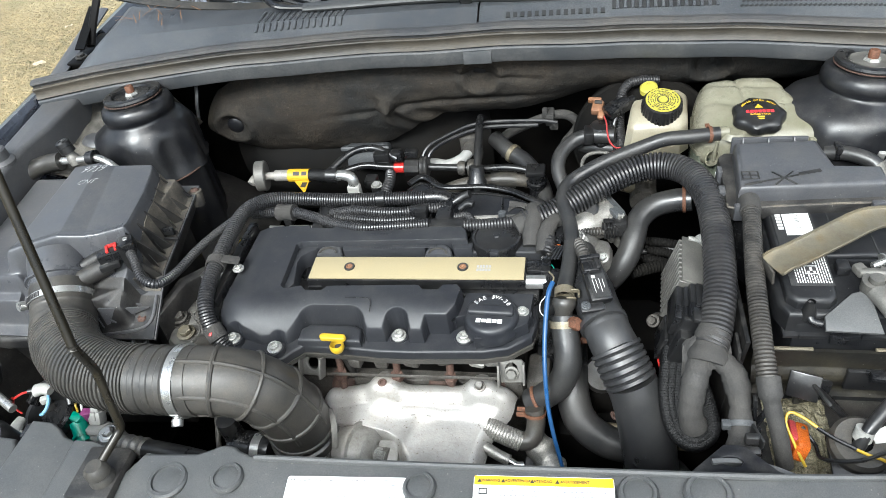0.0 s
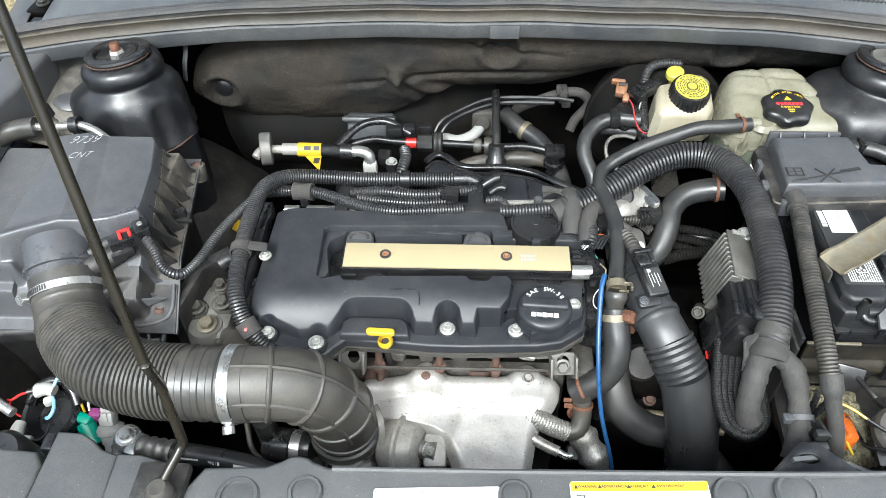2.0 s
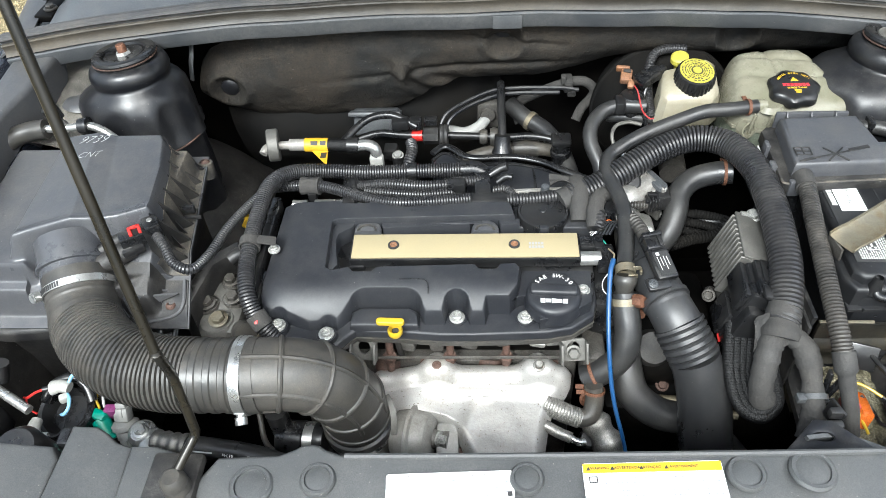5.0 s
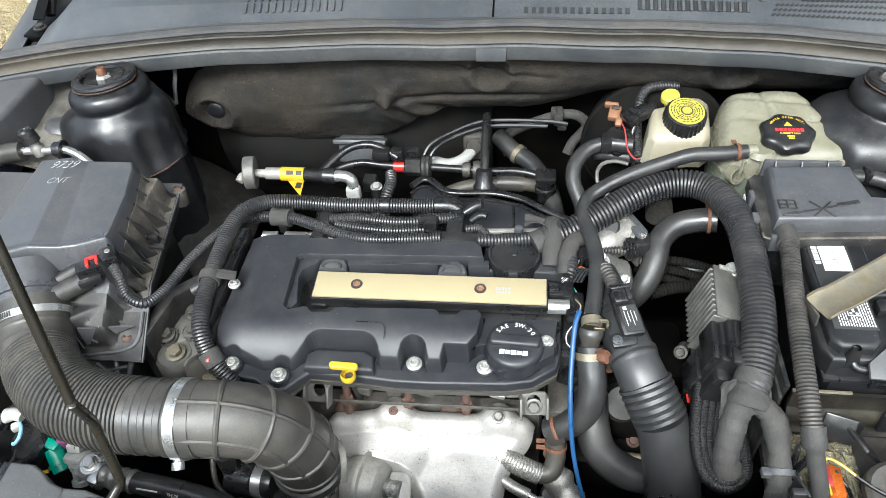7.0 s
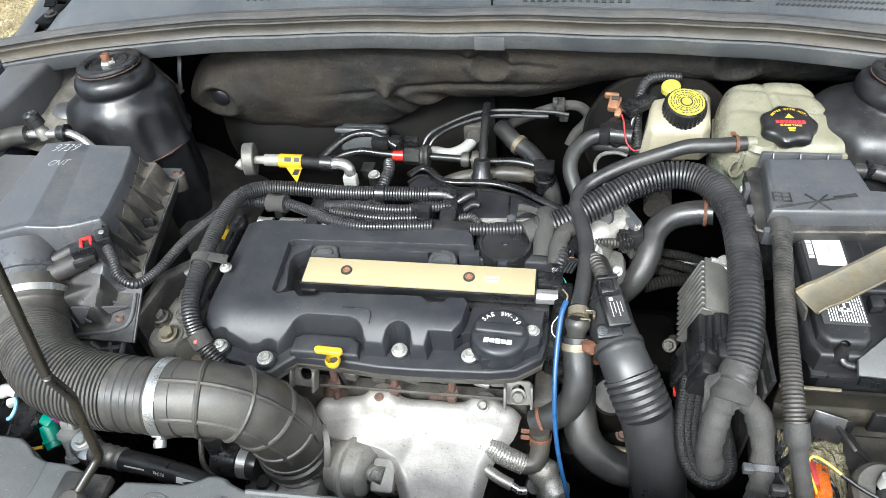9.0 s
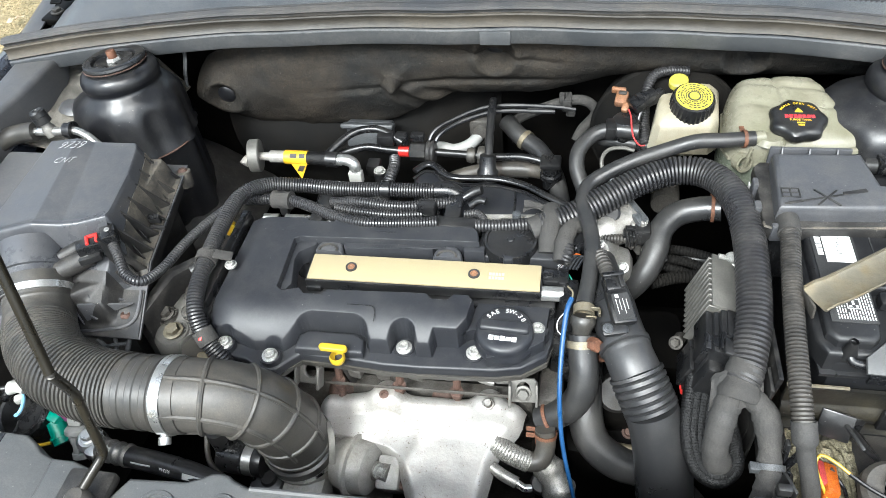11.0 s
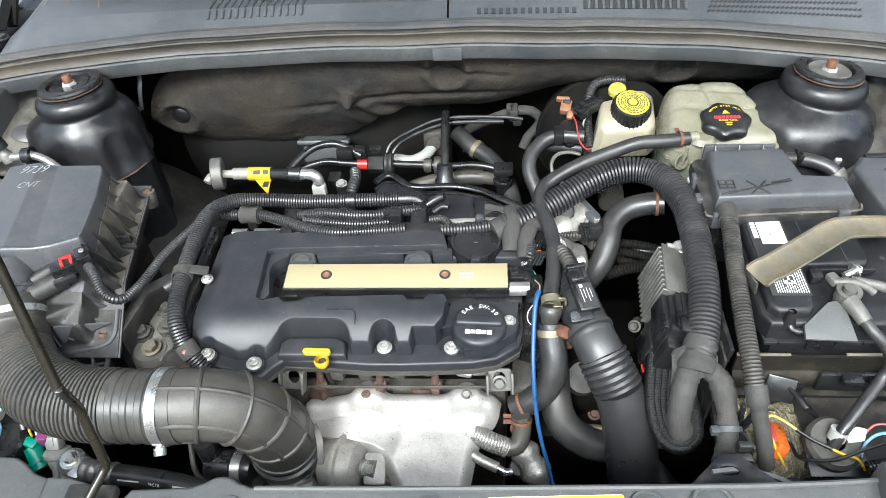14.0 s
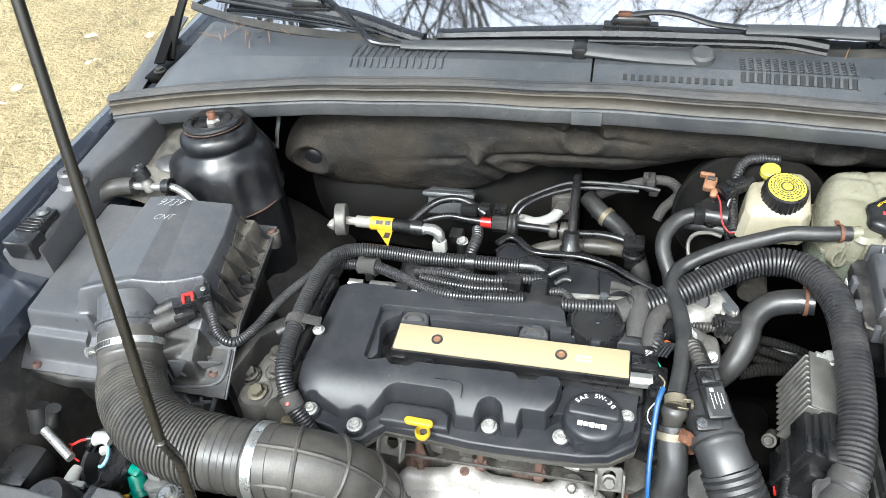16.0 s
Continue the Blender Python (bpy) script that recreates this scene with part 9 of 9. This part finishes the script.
tv = thing("tower_stud", (0.545, 0.505, 0.84), "small ball stud clip on the strut tower", "clip")
part("ball", lathe([(0, 0.01), (0.006, 0.008), (0.009, 0.0), (0.006, -0.008), (0, -0.01)], 16, pose(0.548, 0.512, 0.868)), M_PLAST, tv)
part("tab", box((0.545, 0.50, 0.852), (0.009, 0.006, 0.03), 0.002, turn=(25, 0, -10)), M_GREYPL, tv)

# ---- front right corner ----
sf = thing("headlamp_shelf", (0.45, 0.11, 0.66), "black plastic shelf below the battery tray with a cable grommet", "shelf")
part("shelf", plate([(0.335, 0.075), (0.44, 0.085), (0.60, 0.12), (0.60, 0.20), (0.42, 0.235), (0.40, 0.235), (0.345, 0.235)], 0.712, 0.722, 0.003), M_DARK, sf)
part("front_lip", sheet(lambda u, v: Vector((0.29 + 0.26 * u, 0.055 + 0.02 * v + 0.06 * max(0, u - 0.45) + 0.01 * math.sin(u * 9), 0.832 - 0.03 * math.sin(u * 3.14) + (-0.09) * v)), 30, 8, 0.004), M_TIE, sf)
part("clip_tower", merge(box((0.332, 0.088, 0.818), (0.013, 0.008, 0.012), 0.002), box((0.331, 0.080, 0.800), (0.018, 0.010, 0.026), 0.003), box((0.340, 0.098, 0.800), (0.003, 0.022, 0.03), 0.001, turn=(0, 0, 20))), M_PLAST, sf)
part("fork", merge(box((0.345, 0.136, 0.798), (0.004, 0.008, 0.045), 0.0015, turn=(0, -6, 0)), box((0.351, 0.132, 0.792), (0.004, 0.008, 0.035), 0.0015, turn=(0, 14, 0)), box((0.346, 0.126, 0.778), (0.012, 0.005, 0.008), 0.001)), M_PLAST, sf)
part("grommet", lathe([(0.010, 0.008), (0.026, 0.008), (0.030, 0.003), (0.030, -0.006), (0.010, -0.006)], 32, pose(0.449, 0.126, 0.762, 14, 0, 0)), M_RUBBER, sf, "round rubber grommet")
part("bracket", merge(box((0.432, 0.178, 0.764), (0.005, 0.034, 0.05), 0.002, turn=(0, -38, 22)), box((0.405, 0.186, 0.778), (0.032, 0.004, 0.030), 0.0015, turn=(-30, 0, -18)), box((0.49, 0.192, 0.785), (0.09, 0.006, 0.03), 0.002), box((0.418, 0.193, 0.762), (0.04, 0.005, 0.035), 0.002, turn=(0, 0, 15)), box((0.475, 0.182, 0.802), (0.022, 0.012, 0.007), 0.002), box((0.452, 0.118, 0.752), (0.065, 0.05, 0.005), 0.002, turn=(12, 0, 0))), M_PLAST, sf)
part("debris", sheet(lambda u, v: Vector((0.372 + 0.066 * u, 0.105 + 0.105 * v, 0.724 + 0.012 * math.sin(u * 3.1) * math.sin(v * 3.1) + 0.006 * noise.noise(Vector((u * 14, v * 14, 1))))), 40, 40), M_DEBRIS, sf, "dry leaf and soil debris")
om = thing("amber_reflector", (0.392, 0.138, 0.735), "broken amber and red reflector lying in debris", "reflector")
part("lens", box((0.396, 0.136, 0.748), (0.014, 0.042, 0.022), 0.003, turn=(-20, 12, -14)), M_ORANGE, om)
part("back", box((0.387, 0.142, 0.750), (0.008, 0.032, 0.02), 0.002, turn=(-20, 18, -14)), M_REDREF, om, "dull red side")
yw = thing("yellow_wire", (0.38, 0.13, 0.68), "yellow wire looping through the front corner, part taped black", "wire")
part("wire", tube([(0.397, 0.108, 0.745), (0.386, 0.125, 0.762), (0.379, 0.140, 0.775), (0.383, 0.148, 0.782), (0.394, 0.142, 0.783), (0.408, 0.130, 0.781)], 0.0016, 8, 0.004), M_YELLOW, yw)
part("taped_part", tube([(0.406, 0.131, 0.781), (0.422, 0.120, 0.778), (0.439, 0.111, 0.776)], 0.0021, 8, 0.004), M_PLAST, yw, "black taped part")
part("wire", tube([(0.437, 0.112, 0.776), (0.452, 0.107, 0.772), (0.466, 0.104, 0.768), (0.474, 0.098, 0.757)], 0.0016, 8, 0.004), M_YELLOW, yw)
hose("black_lead", [(0.40, 0.15, 0.755), (0.412, 0.135, 0.745), (0.412, 0.112, 0.755), (0.44, 0.102, 0.77), (0.47, 0.108, 0.782), (0.52, 0.12, 0.795), (0.57, 0.13, 0.80)], 0.0020, M_PLAST, "thin black lead in the front corner", "wire", n=8)
wt = thing("cable_tag", (0.492, 0.142, 0.73), "white paper tag wrapped on the battery cable", "tag")
part("wrap", tube([(0.4505, 0.130, 0.784), (0.448, 0.126, 0.772)], 0.0095, 14, 0.004), M_WHITEPL, wt)
part("flag", moved(plate([(0, -0.006), (0.016, -0.008), (0.023, 0.003), (0.014, 0.008), (0, 0.005)], -0.0006, 0.0006), pose(0.456, 0.123, 0.780, 35, -15, 10)), M_WHITEPL, wt)
hl = thing("lamp_wires", (0.53, 0.13, 0.71), "red and light blue wires to the headlamp", "wire")
part("red_wire", tube([(0.478, 0.130, 0.778), (0.49, 0.135, 0.788), (0.52, 0.13, 0.79), (0.55, 0.12, 0.79)], 0.0014, 8, 0.004), M_REDREF, hl, "red wire")
part("blue_wire", tube([(0.472, 0.108, 0.757), (0.477, 0.12, 0.775), (0.495, 0.127, 0.783), (0.525, 0.12, 0.782), (0.55, 0.105, 0.775)], 0.0017, 8, 0.004), M_LBLUE, hl, "light blue wire")
part("sleeve", tube([(0.475, 0.098, 0.762), (0.505, 0.102, 0.766), (0.545, 0.102, 0.766)], 0.007, 10, pitch=0.004, depth=0.001), M_CONDUIT, hl)

# ---- engine mount and front left corner ----
yp = thing("yellow_plug", (-0.405, 0.52, 0.652), "small yellow plug on a black lead deep beside the engine", "connector")
part("plug", merge(box((-0.387, 0.491, 0.700), (0.011, 0.018, 0.010), 0.002, turn=(35, 0, -28)), box((-0.392, 0.503, 0.704), (0.008, 0.010, 0.008), 0.002, turn=(35, 0, -28))), M_YELLOW, yp)
part("lead", tube([(-0.393, 0.505, 0.703), (-0.399, 0.515, 0.690), (-0.404, 0.520, 0.668), (-0.406, 0.521, 0.645)], 0.0032, 8, 0.004), M_PLAST, yp, "black lead")
bo = thing("brake_booster", (0.25, 0.70, 0.72), "round brake booster, near-black for the shade behind the reservoir", "brake booster")
# Dome takes the pad's near-black, standing in for shade at the back.
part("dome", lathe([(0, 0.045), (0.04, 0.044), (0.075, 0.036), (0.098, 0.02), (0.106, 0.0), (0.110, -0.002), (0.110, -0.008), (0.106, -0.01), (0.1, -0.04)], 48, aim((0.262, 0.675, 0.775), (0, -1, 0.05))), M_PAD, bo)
part("stud", hexbolt((0.21, 0.635, 0.80), (0, -1, 0.1), 0.006, 0.008), M_BOLT, bo)
mc = thing("master_cylinder", (0.265, 0.60, 0.76), "stained cast metal brake master cylinder", "master cylinder")
part("body", tube([(0.262, 0.64, 0.785), (0.258, 0.57, 0.78), (0.255, 0.51, 0.776)], 0.019, 20, 0.01), M_GRIME_ALU, mc)
part("port", merge(lathe([(0, 0.016), (0.008, 0.016), (0.009, 0.0)], 12, aim((0.24, 0.565, 0.79), (-1, -0.2, 0.4))), lathe([(0, 0.016), (0.008, 0.016), (0.009, 0.0)], 12, aim((0.24, 0.53, 0.788), (-1, -0.2, 0.4)))), M_GOLD, mc)
mt = thing("engine_mount", (-0.345, 0.25, 0.66), "grimy cast aluminium engine mount with bolts", "engine mount")
part("casting", merge(box((-0.345, 0.245, 0.755), (0.05, 0.05, 0.036), 0.012), box((-0.355, 0.28, 0.758), (0.04, 0.06, 0.036), 0.012), lathe([(0, 0.012), (0.02, 0.012), (0.024, 0.006), (0.026, -0.04)], 20, pose(-0.350, 0.240, 0.762))), M_LEAD, mt)
part("bolt", hexbolt((-0.346, 0.238, 0.778), (0, -0.1, 1), 0.0085, 0.008), M_GOLD, mt, "yellowish hexagon bolt")
for p in ((-0.346, 0.302, 0.778), (-0.336, 0.273, 0.778), (-0.366, 0.262, 0.78)):
    part("bolt", merge(hexbolt(p, (0, -0.1, 1), 0.0075, 0.008), lathe([(0.014, -0.001), (0.016, -0.02), (0, -0.02)], 16, pose(*p))), M_GRIME_ALU, mt, "grimy hexagon bolt")
part("sleeve", merge(tube([(-0.312, 0.225, 0.77), (-0.307, 0.212, 0.785), (-0.30, 0.205, 0.79)], 0.014, 14, 0.005, wob=0.15)), M_RUBBER, mt)
part("yellow_plug", box((-0.292, 0.205, 0.772), (0.02, 0.014, 0.02), 0.003, turn=(0, 20, 20)), M_GOLD, mt, "dirty yellow plug")
bb = thing("box_support", (-0.40, 0.22, 0.70), "grey V-shaped steel support under the air box", "bracket")
part("strut", merge(rod((-0.434, 0.213, 0.783), (-0.406, 0.198, 0.768), 0.0032), rod((-0.406, 0.198, 0.768), (-0.395, 0.198, 0.768), 0.0036), rod((-0.395, 0.198, 0.768), (-0.388, 0.219, 0.792), 0.0032), rod((-0.424, 0.207, 0.777), (-0.394, 0.211, 0.782), 0.0026), rod((-0.406, 0.198, 0.768), (-0.412, 0.222, 0.79), 0.0026)), M_MIDGREY, bb)
solo("belt_cover", plate([(-0.388, 0.235), (-0.372, 0.23), (-0.36, 0.30), (-0.33, 0.33), (-0.34, 0.345), (-0.378, 0.31)], 0.62, 0.81, 0.006), M_DARK, "dark plastic timing cover edge beside the mount", "cover")
hose("breather_hose", [(-0.345, 0.318, 0.80), (-0.33, 0.325, 0.805), (-0.31, 0.322, 0.805), (-0.295, 0.318, 0.80)], 0.0095, M_HOSE, "short black breather hose behind the mount", "hose")

sv = thing("refrigerant_port", (-0.60, 0.478, 0.86), "refrigerant pipe with black-capped service port on the strut tower", "pipe")
part("foam_sleeve", tube([(-0.690, 0.40, 0.815), (-0.688, 0.425, 0.850), (-0.680, 0.450, 0.877), (-0.662, 0.466, 0.888), (-0.640, 0.473, 0.893), (-0.616, 0.475, 0.896)], 0.0135, 18, 0.004), M_RUBBER, sv, "black foam sleeve")
part("pipe", tube([(-0.620, 0.475, 0.896), (-0.605, 0.475, 0.896), (-0.576, 0.475, 0.898), (-0.562, 0.475, 0.900), (-0.548, 0.474, 0.899), (-0.532, 0.470, 0.893), (-0.515, 0.462, 0.884)], 0.0056, 14, 0.003), M_STEEL, sv, "bare aluminium pipe")
pt_ = pose(-0.594, 0.476, 0.902, -4, -14, 0)
part("port", lathe([(0.0085, -0.012), (0.0095, 0.000), (0.0075, 0.003), (0.0075, 0.010)], 18, pt_), M_ALU, sv)
part("port_cap", lathe([(0, 0.0275), (0.004, 0.0275), (0.0045, 0.0285), (0.0085, 0.0285), (0.0108, 0.026), (0.0112, 0.020), (0.0106, 0.0195), (0.0112, 0.019), (0.0114, 0.009), (0, 0.009)], 28, pt_), M_PLAST, sv, "black plastic port cap")
part("clamp", merge(ring_clamp((-0.562, 0.475, 0.900), (1, 0, 0.05), 0.0064, 0.010, 0.004), ring_clamp((-0.556, 0.475, 0.900), (1, 0, 0.0), 0.0064, 0.003, 0.006), box((-0.560, 0.476, 0.890), (0.016, 0.012, 0.014), 0.003)), M_PLAST, sv)
solo("tower_patch", lathe([(0, 0.006), (0.021, 0.005), (0.026, 0.002), (0.030, -0.004)], 32, pose(-0.607, 0.566, 0.877, -12, 8, 0)), M_BOX, "round grey-black sealing patch on the tower ledge", "sealing patch")

hd = thing("headlamp_housing", (-0.50, 0.0, 0.70), "dark grey plastic headlamp housing with mounting posts", "headlamp")
part("back_cover", plate([(-0.60, 0.05), (-0.529, 0.051), (-0.461, 0.046), (-0.45, 0.031), (-0.445, -0.14), (-0.62, -0.14)], 0.70, 0.81, 0.005, 3), M_TIE, hd)
part("middle_cover", plate([(-0.440, 0.061), (-0.413, 0.060), (-0.400, 0.053), (-0.387, 0.043), (-0.368, 0.037), (-0.360, -0.14), (-0.443, -0.14)], 0.70, 0.825, 0.004, 3), M_TIE, hd)
part("side_cover", plate([(-0.364, 0.033), (-0.34, 0.033), (-0.314, 0.026), (-0.309, 0.01), (-0.312, -0.1), (-0.36, -0.1)], 0.70, 0.836, 0.004, 3), M_TIE, hd)
part("side_slot", box((-0.457, 0.060, 0.785), (0.014, 0.02, 0.04), 0.003), M_PLAST, hd)
part("drum", lathe([(0, 0.014), (0.022, 0.012), (0.028, 0.004), (0.028, -0.04)], 32, pose(-0.505, 0.045, 0.795, 10, 0, 0)), M_PLAST, hd, "round black cap")
part("post", merge(tube([(-0.61, 0.15, 0.755), (-0.612, 0.165, 0.785)], 0.013, 16, 0.01), tube([(-0.592, 0.155, 0.765), (-0.584, 0.162, 0.79)], 0.009, 16, 0.01), box((-0.605, 0.10, 0.735), (0.05, 0.06, 0.05), 0.012)), M_PLAST, hd)
part("bulb_ring", lathe([(0.0, -0.012), (0.022, -0.012), (0.026, 0.000), (0.029, 0.005), (0.033, 0.006), (0.0365, 0.002), (0.037, -0.012), (0.03, -0.02), (0, -0.02)], 44, pose(-0.525, 0.141, 0.720, 18, -6, 0)), M_PLAST, hd, "black rubber bulb dust cap")
part("silver_rod", tube([(-0.594, 0.143, 0.768), (-0.545, 0.119, 0.757)], 0.0058, 12, 0.01), M_STEEL, hd, "silver adjuster rod")
lw = thing("lamp_plugs", (-0.53, 0.12, 0.73), "loose white lamp plugs with red and blue wires", "connector")
part("white_plug", merge(tube([(-0.531, 0.150, 0.756), (-0.520, 0.152, 0.758), (-0.509, 0.150, 0.757)], lambda u: 0.0095 - 0.0025 * u, 16, 0.002, flat=0.8), box((-0.513, 0.139, 0.752), (0.012, 0.010, 0.010), 0.003, turn=(0, 0, 30))), M_WHITEPL, lw, "white plug")
part("white_plug", merge(tube([(-0.547, 0.121, 0.733), (-0.547, 0.111, 0.733), (-0.546, 0.100, 0.731)], lambda u: 0.0065 + 0.0035 * u, 16, 0.002, flat=0.85), box((-0.535, 0.101, 0.730), (0.018, 0.008, 0.008), 0.002)), M_WHITEPL, lw, "white plug")
part("sleeve", tube([(-0.531, 0.150, 0.757), (-0.541, 0.147, 0.757)], 0.0034, 10, 0.003), M_PLAST, lw, "black wire sleeve")
part("red_wire", tube([(-0.540, 0.147, 0.757), (-0.548, 0.143, 0.757), (-0.556, 0.137, 0.755), (-0.563, 0.139, 0.752)], 0.0017, 6, 0.003), M_RED, lw, "red wire")
part("red_wire", tube([(-0.558, 0.136, 0.753), (-0.557, 0.131, 0.748), (-0.552, 0.127, 0.743), (-0.547, 0.126, 0.738)], 0.0013, 6, 0.003), M_RED, lw, "red wire")
part("blue_wire", tube([(-0.511, 0.153, 0.760), (-0.507, 0.163, 0.765), (-0.500, 0.170, 0.764), (-0.494, 0.172, 0.760)], 0.0022, 8, 0.003), M_LBLUE, lw, "light blue wire")
part("blue_wire", tube([(-0.510, 0.143, 0.755), (-0.505, 0.136, 0.754), (-0.503, 0.126, 0.752), (-0.507, 0.120, 0.748), (-0.512, 0.121, 0.745)], 0.0022, 8, 0.003), M_LBLUE, lw, "light blue wire")
part("black_wire", tube([(-0.528, 0.101, 0.730), (-0.518, 0.101, 0.729), (-0.512, 0.108, 0.731), (-0.512, 0.120, 0.734)], 0.0016, 6, 0.004), M_PLAST, lw)
part("dark_sleeve", tube([(-0.548, 0.145, 0.735), (-0.536, 0.160, 0.748), (-0.515, 0.168, 0.752), (-0.497, 0.160, 0.746), (-0.488, 0.146, 0.734)], 0.006, 12, 0.004), M_PLAST, lw)
part("dark_sleeve", tube([(-0.552, 0.150, 0.725), (-0.540, 0.168, 0.740), (-0.512, 0.178, 0.748), (-0.485, 0.176, 0.745)], 0.0045, 12, 0.004), M_PLAST, lw)
GM = Matrix.Translation((-0.003, 0.017, -0.010))
gp = thing("green_connector", (-0.475, 0.118, 0.68), "green and purple plug beside a grey sensor", "connector")
part("green_body", moved(merge(tube([(-0.480, 0.118, 0.722), (-0.473, 0.108, 0.714), (-0.466, 0.099, 0.706)], 0.0108, 14, 0.003), box((-0.482, 0.121, 0.725), (0.026, 0.013, 0.018), 0.004, turn=(10, 0, -20)), lathe([(0.0108, -0.002), (0.0125, -0.002), (0.0125, 0.002), (0.0108, 0.002)], 20, aim((-0.471, 0.105, 0.711), (0.6, -0.75, -0.6)))), GM), M_GREEN, gp)
part("purple_lock", moved(box((-0.467, 0.126, 0.727), (0.015, 0.012, 0.016), 0.002), GM), M_PURPLE, gp, "purple lock")
part("wire", moved(tube([(-0.482, 0.128, 0.73), (-0.485, 0.135, 0.74), (-0.486, 0.15, 0.742)], 0.0016, 6, 0.003), GM), M_YELLOW, gp, "yellow wire")
part("wire", moved(tube([(-0.477, 0.13, 0.73), (-0.478, 0.138, 0.74), (-0.479, 0.15, 0.742)], 0.0016, 6, 0.003), GM), M_WHITEINK, gp, "white wire")
part("wire", moved(tube([(-0.488, 0.10, 0.70), (-0.50, 0.096, 0.70), (-0.515, 0.098, 0.695)], 0.0024, 6, 0.003), GM), M_YELLOW, gp, "yellow wire")
ps = thing("pressure_sensor", (-0.442, 0.115, 0.66), "grey pressure sensor on the refrigerant pipe", "sensor")
pm = pose(-0.455, 0.130, 0.697, -34, -6, 0)
part("plug", moved(merge(box((0, 0, 0.021), (0.019, 0.015, 0.018), 0.003), box((0, -0.006, 0.024), (0.008, 0.006, 0.012), 0.002), box((0.0, 0, 0.032), (0.013, 0.010, 0.008), 0.002)), pm), M_GREYPL, ps)
part("flange", moved(lathe([(0, 0.012), (0.012, 0.012), (0.0165, 0.009), (0.0172, 0.006), (0.0165, 0.003), (0.0135, 0.001), (0.014, -0.004), (0, -0.004)], 32), pm), M_GREYPL, ps)
part("body", moved(merge(lathe([(0.011, 0.0), (0.0115, -0.010), (0.0095, -0.012), (0.0095, -0.022), (0.012, -0.024), (0.012, -0.030), (0, -0.030)], 24), box((0, -0.008, -0.014), (0.009, 0.006, 0.018), 0.002)), pm), M_GREYPL, ps)
ap = thing("refrigerant_hose", (-0.37, 0.09, 0.68), "black printed refrigerant hose with a crimped metal end", "hose")
part("fitting", merge(lathe([(0, 0.008), (0.012, 0.008), (0.0165, 0.004), (0.0165, -0.012), (0, -0.012)], 24, pose(-0.424, 0.116, 0.712, 8, 0, 0)), box((-0.412, 0.108, 0.708), (0.016, 0.03, 0.02), 0.004, turn=(0, 0, -15))), M_STEEL, ap, "aluminium block fitting")
part("fitting_bolt", hexbolt((-0.424, 0.1155, 0.720), (0, -0.1, 1), 0.0068, 0.007), M_STEEL, ap)
part("crimp", tube([(-0.407, 0.108, 0.710), (-0.385, 0.104, 0.711), (-0.362, 0.101, 0.712)], lambda u: 0.0133 + 0.0011 * math.sin(u * 24), 24, 0.0015), M_ALU, ap, "crimped aluminium ferrule")
part("hose", tube([(-0.366, 0.101, 0.712), (-0.33, 0.097, 0.712), (-0.28, 0.089, 0.711), (-0.23, 0.074, 0.708), (-0.18, 0.058, 0.702)], 0.0128, 20, 0.008), M_HOSE, ap, "printed black hose")
writing("R134a", pose(-0.311, 0.0845, 0.7205, 52, 0, -7) @ Matrix.Rotation(math.pi, 4, "Z"), 0.0056, M_WHITEINK, "lettering", ap)
part("print_bar", box((-0.343, 0.0885, 0.7205), (0.026, 0.0016, 0.0006), turn=(52, 0, -5)), M_WHITEINK, ap, "white printed bar")
part("print_bar", box((-0.272, 0.0785, 0.7195), (0.032, 0.007, 0.0006), turn=(52, 0, -8)), M_WHITEINK, ap, "white printed bar")
hose("dark_hose", [(-0.30, 0.17, 0.71), (-0.291, 0.146, 0.70), (-0.283, 0.123, 0.69), (-0.269, 0.108, 0.69), (-0.237, 0.09, 0.69), (-0.20, 0.068, 0.69)], 0.0034, M_RUBBER, "thin black cable below the intake hose", "cable")
VM = Matrix.Translation((-0.03, 0.034, 0.006))
vl = thing("boost_valve", (-0.215, 0.105, 0.66), "black boost control valve with a ribbed ring", "valve")
part("body", moved(merge(tube([(-0.232, 0.10, 0.73), (-0.23, 0.098, 0.69)], 0.013, 16, 0.006), lathe([(0, -0.02), (0.019, -0.02), (0.0205, -0.016), (0.0205, 0.012), (0.018, 0.014), (0, 0.014)], 28, aim((-0.215, 0.092, 0.685), (1, -0.1, 0.05)))), VM), M_PLAST, vl)
part("clamp", moved(ring_clamp((-0.195, 0.09, 0.686), (1, -0.1, 0.05), 0.0185, 0.012), VM), M_STEEL, vl, "bright metal band")
part("ribbed_ring", moved(lathe([(0, -0.006), (0.0195, -0.006), (0.0205, 0), (0.0195, 0.006), (0, 0.006)], 28, aim((-0.183, 0.089, 0.687), (1, -0.1, 0.05))), VM), M_PLAST, vl)
part("plug", moved(merge(box((-0.175, 0.075, 0.665), (0.04, 0.03, 0.02), 0.006), lathe([(0, 0.004), (0.008, 0.004), (0.01, 0)], 16, pose(-0.172, 0.072, 0.676))), VM), M_PLAST, vl)
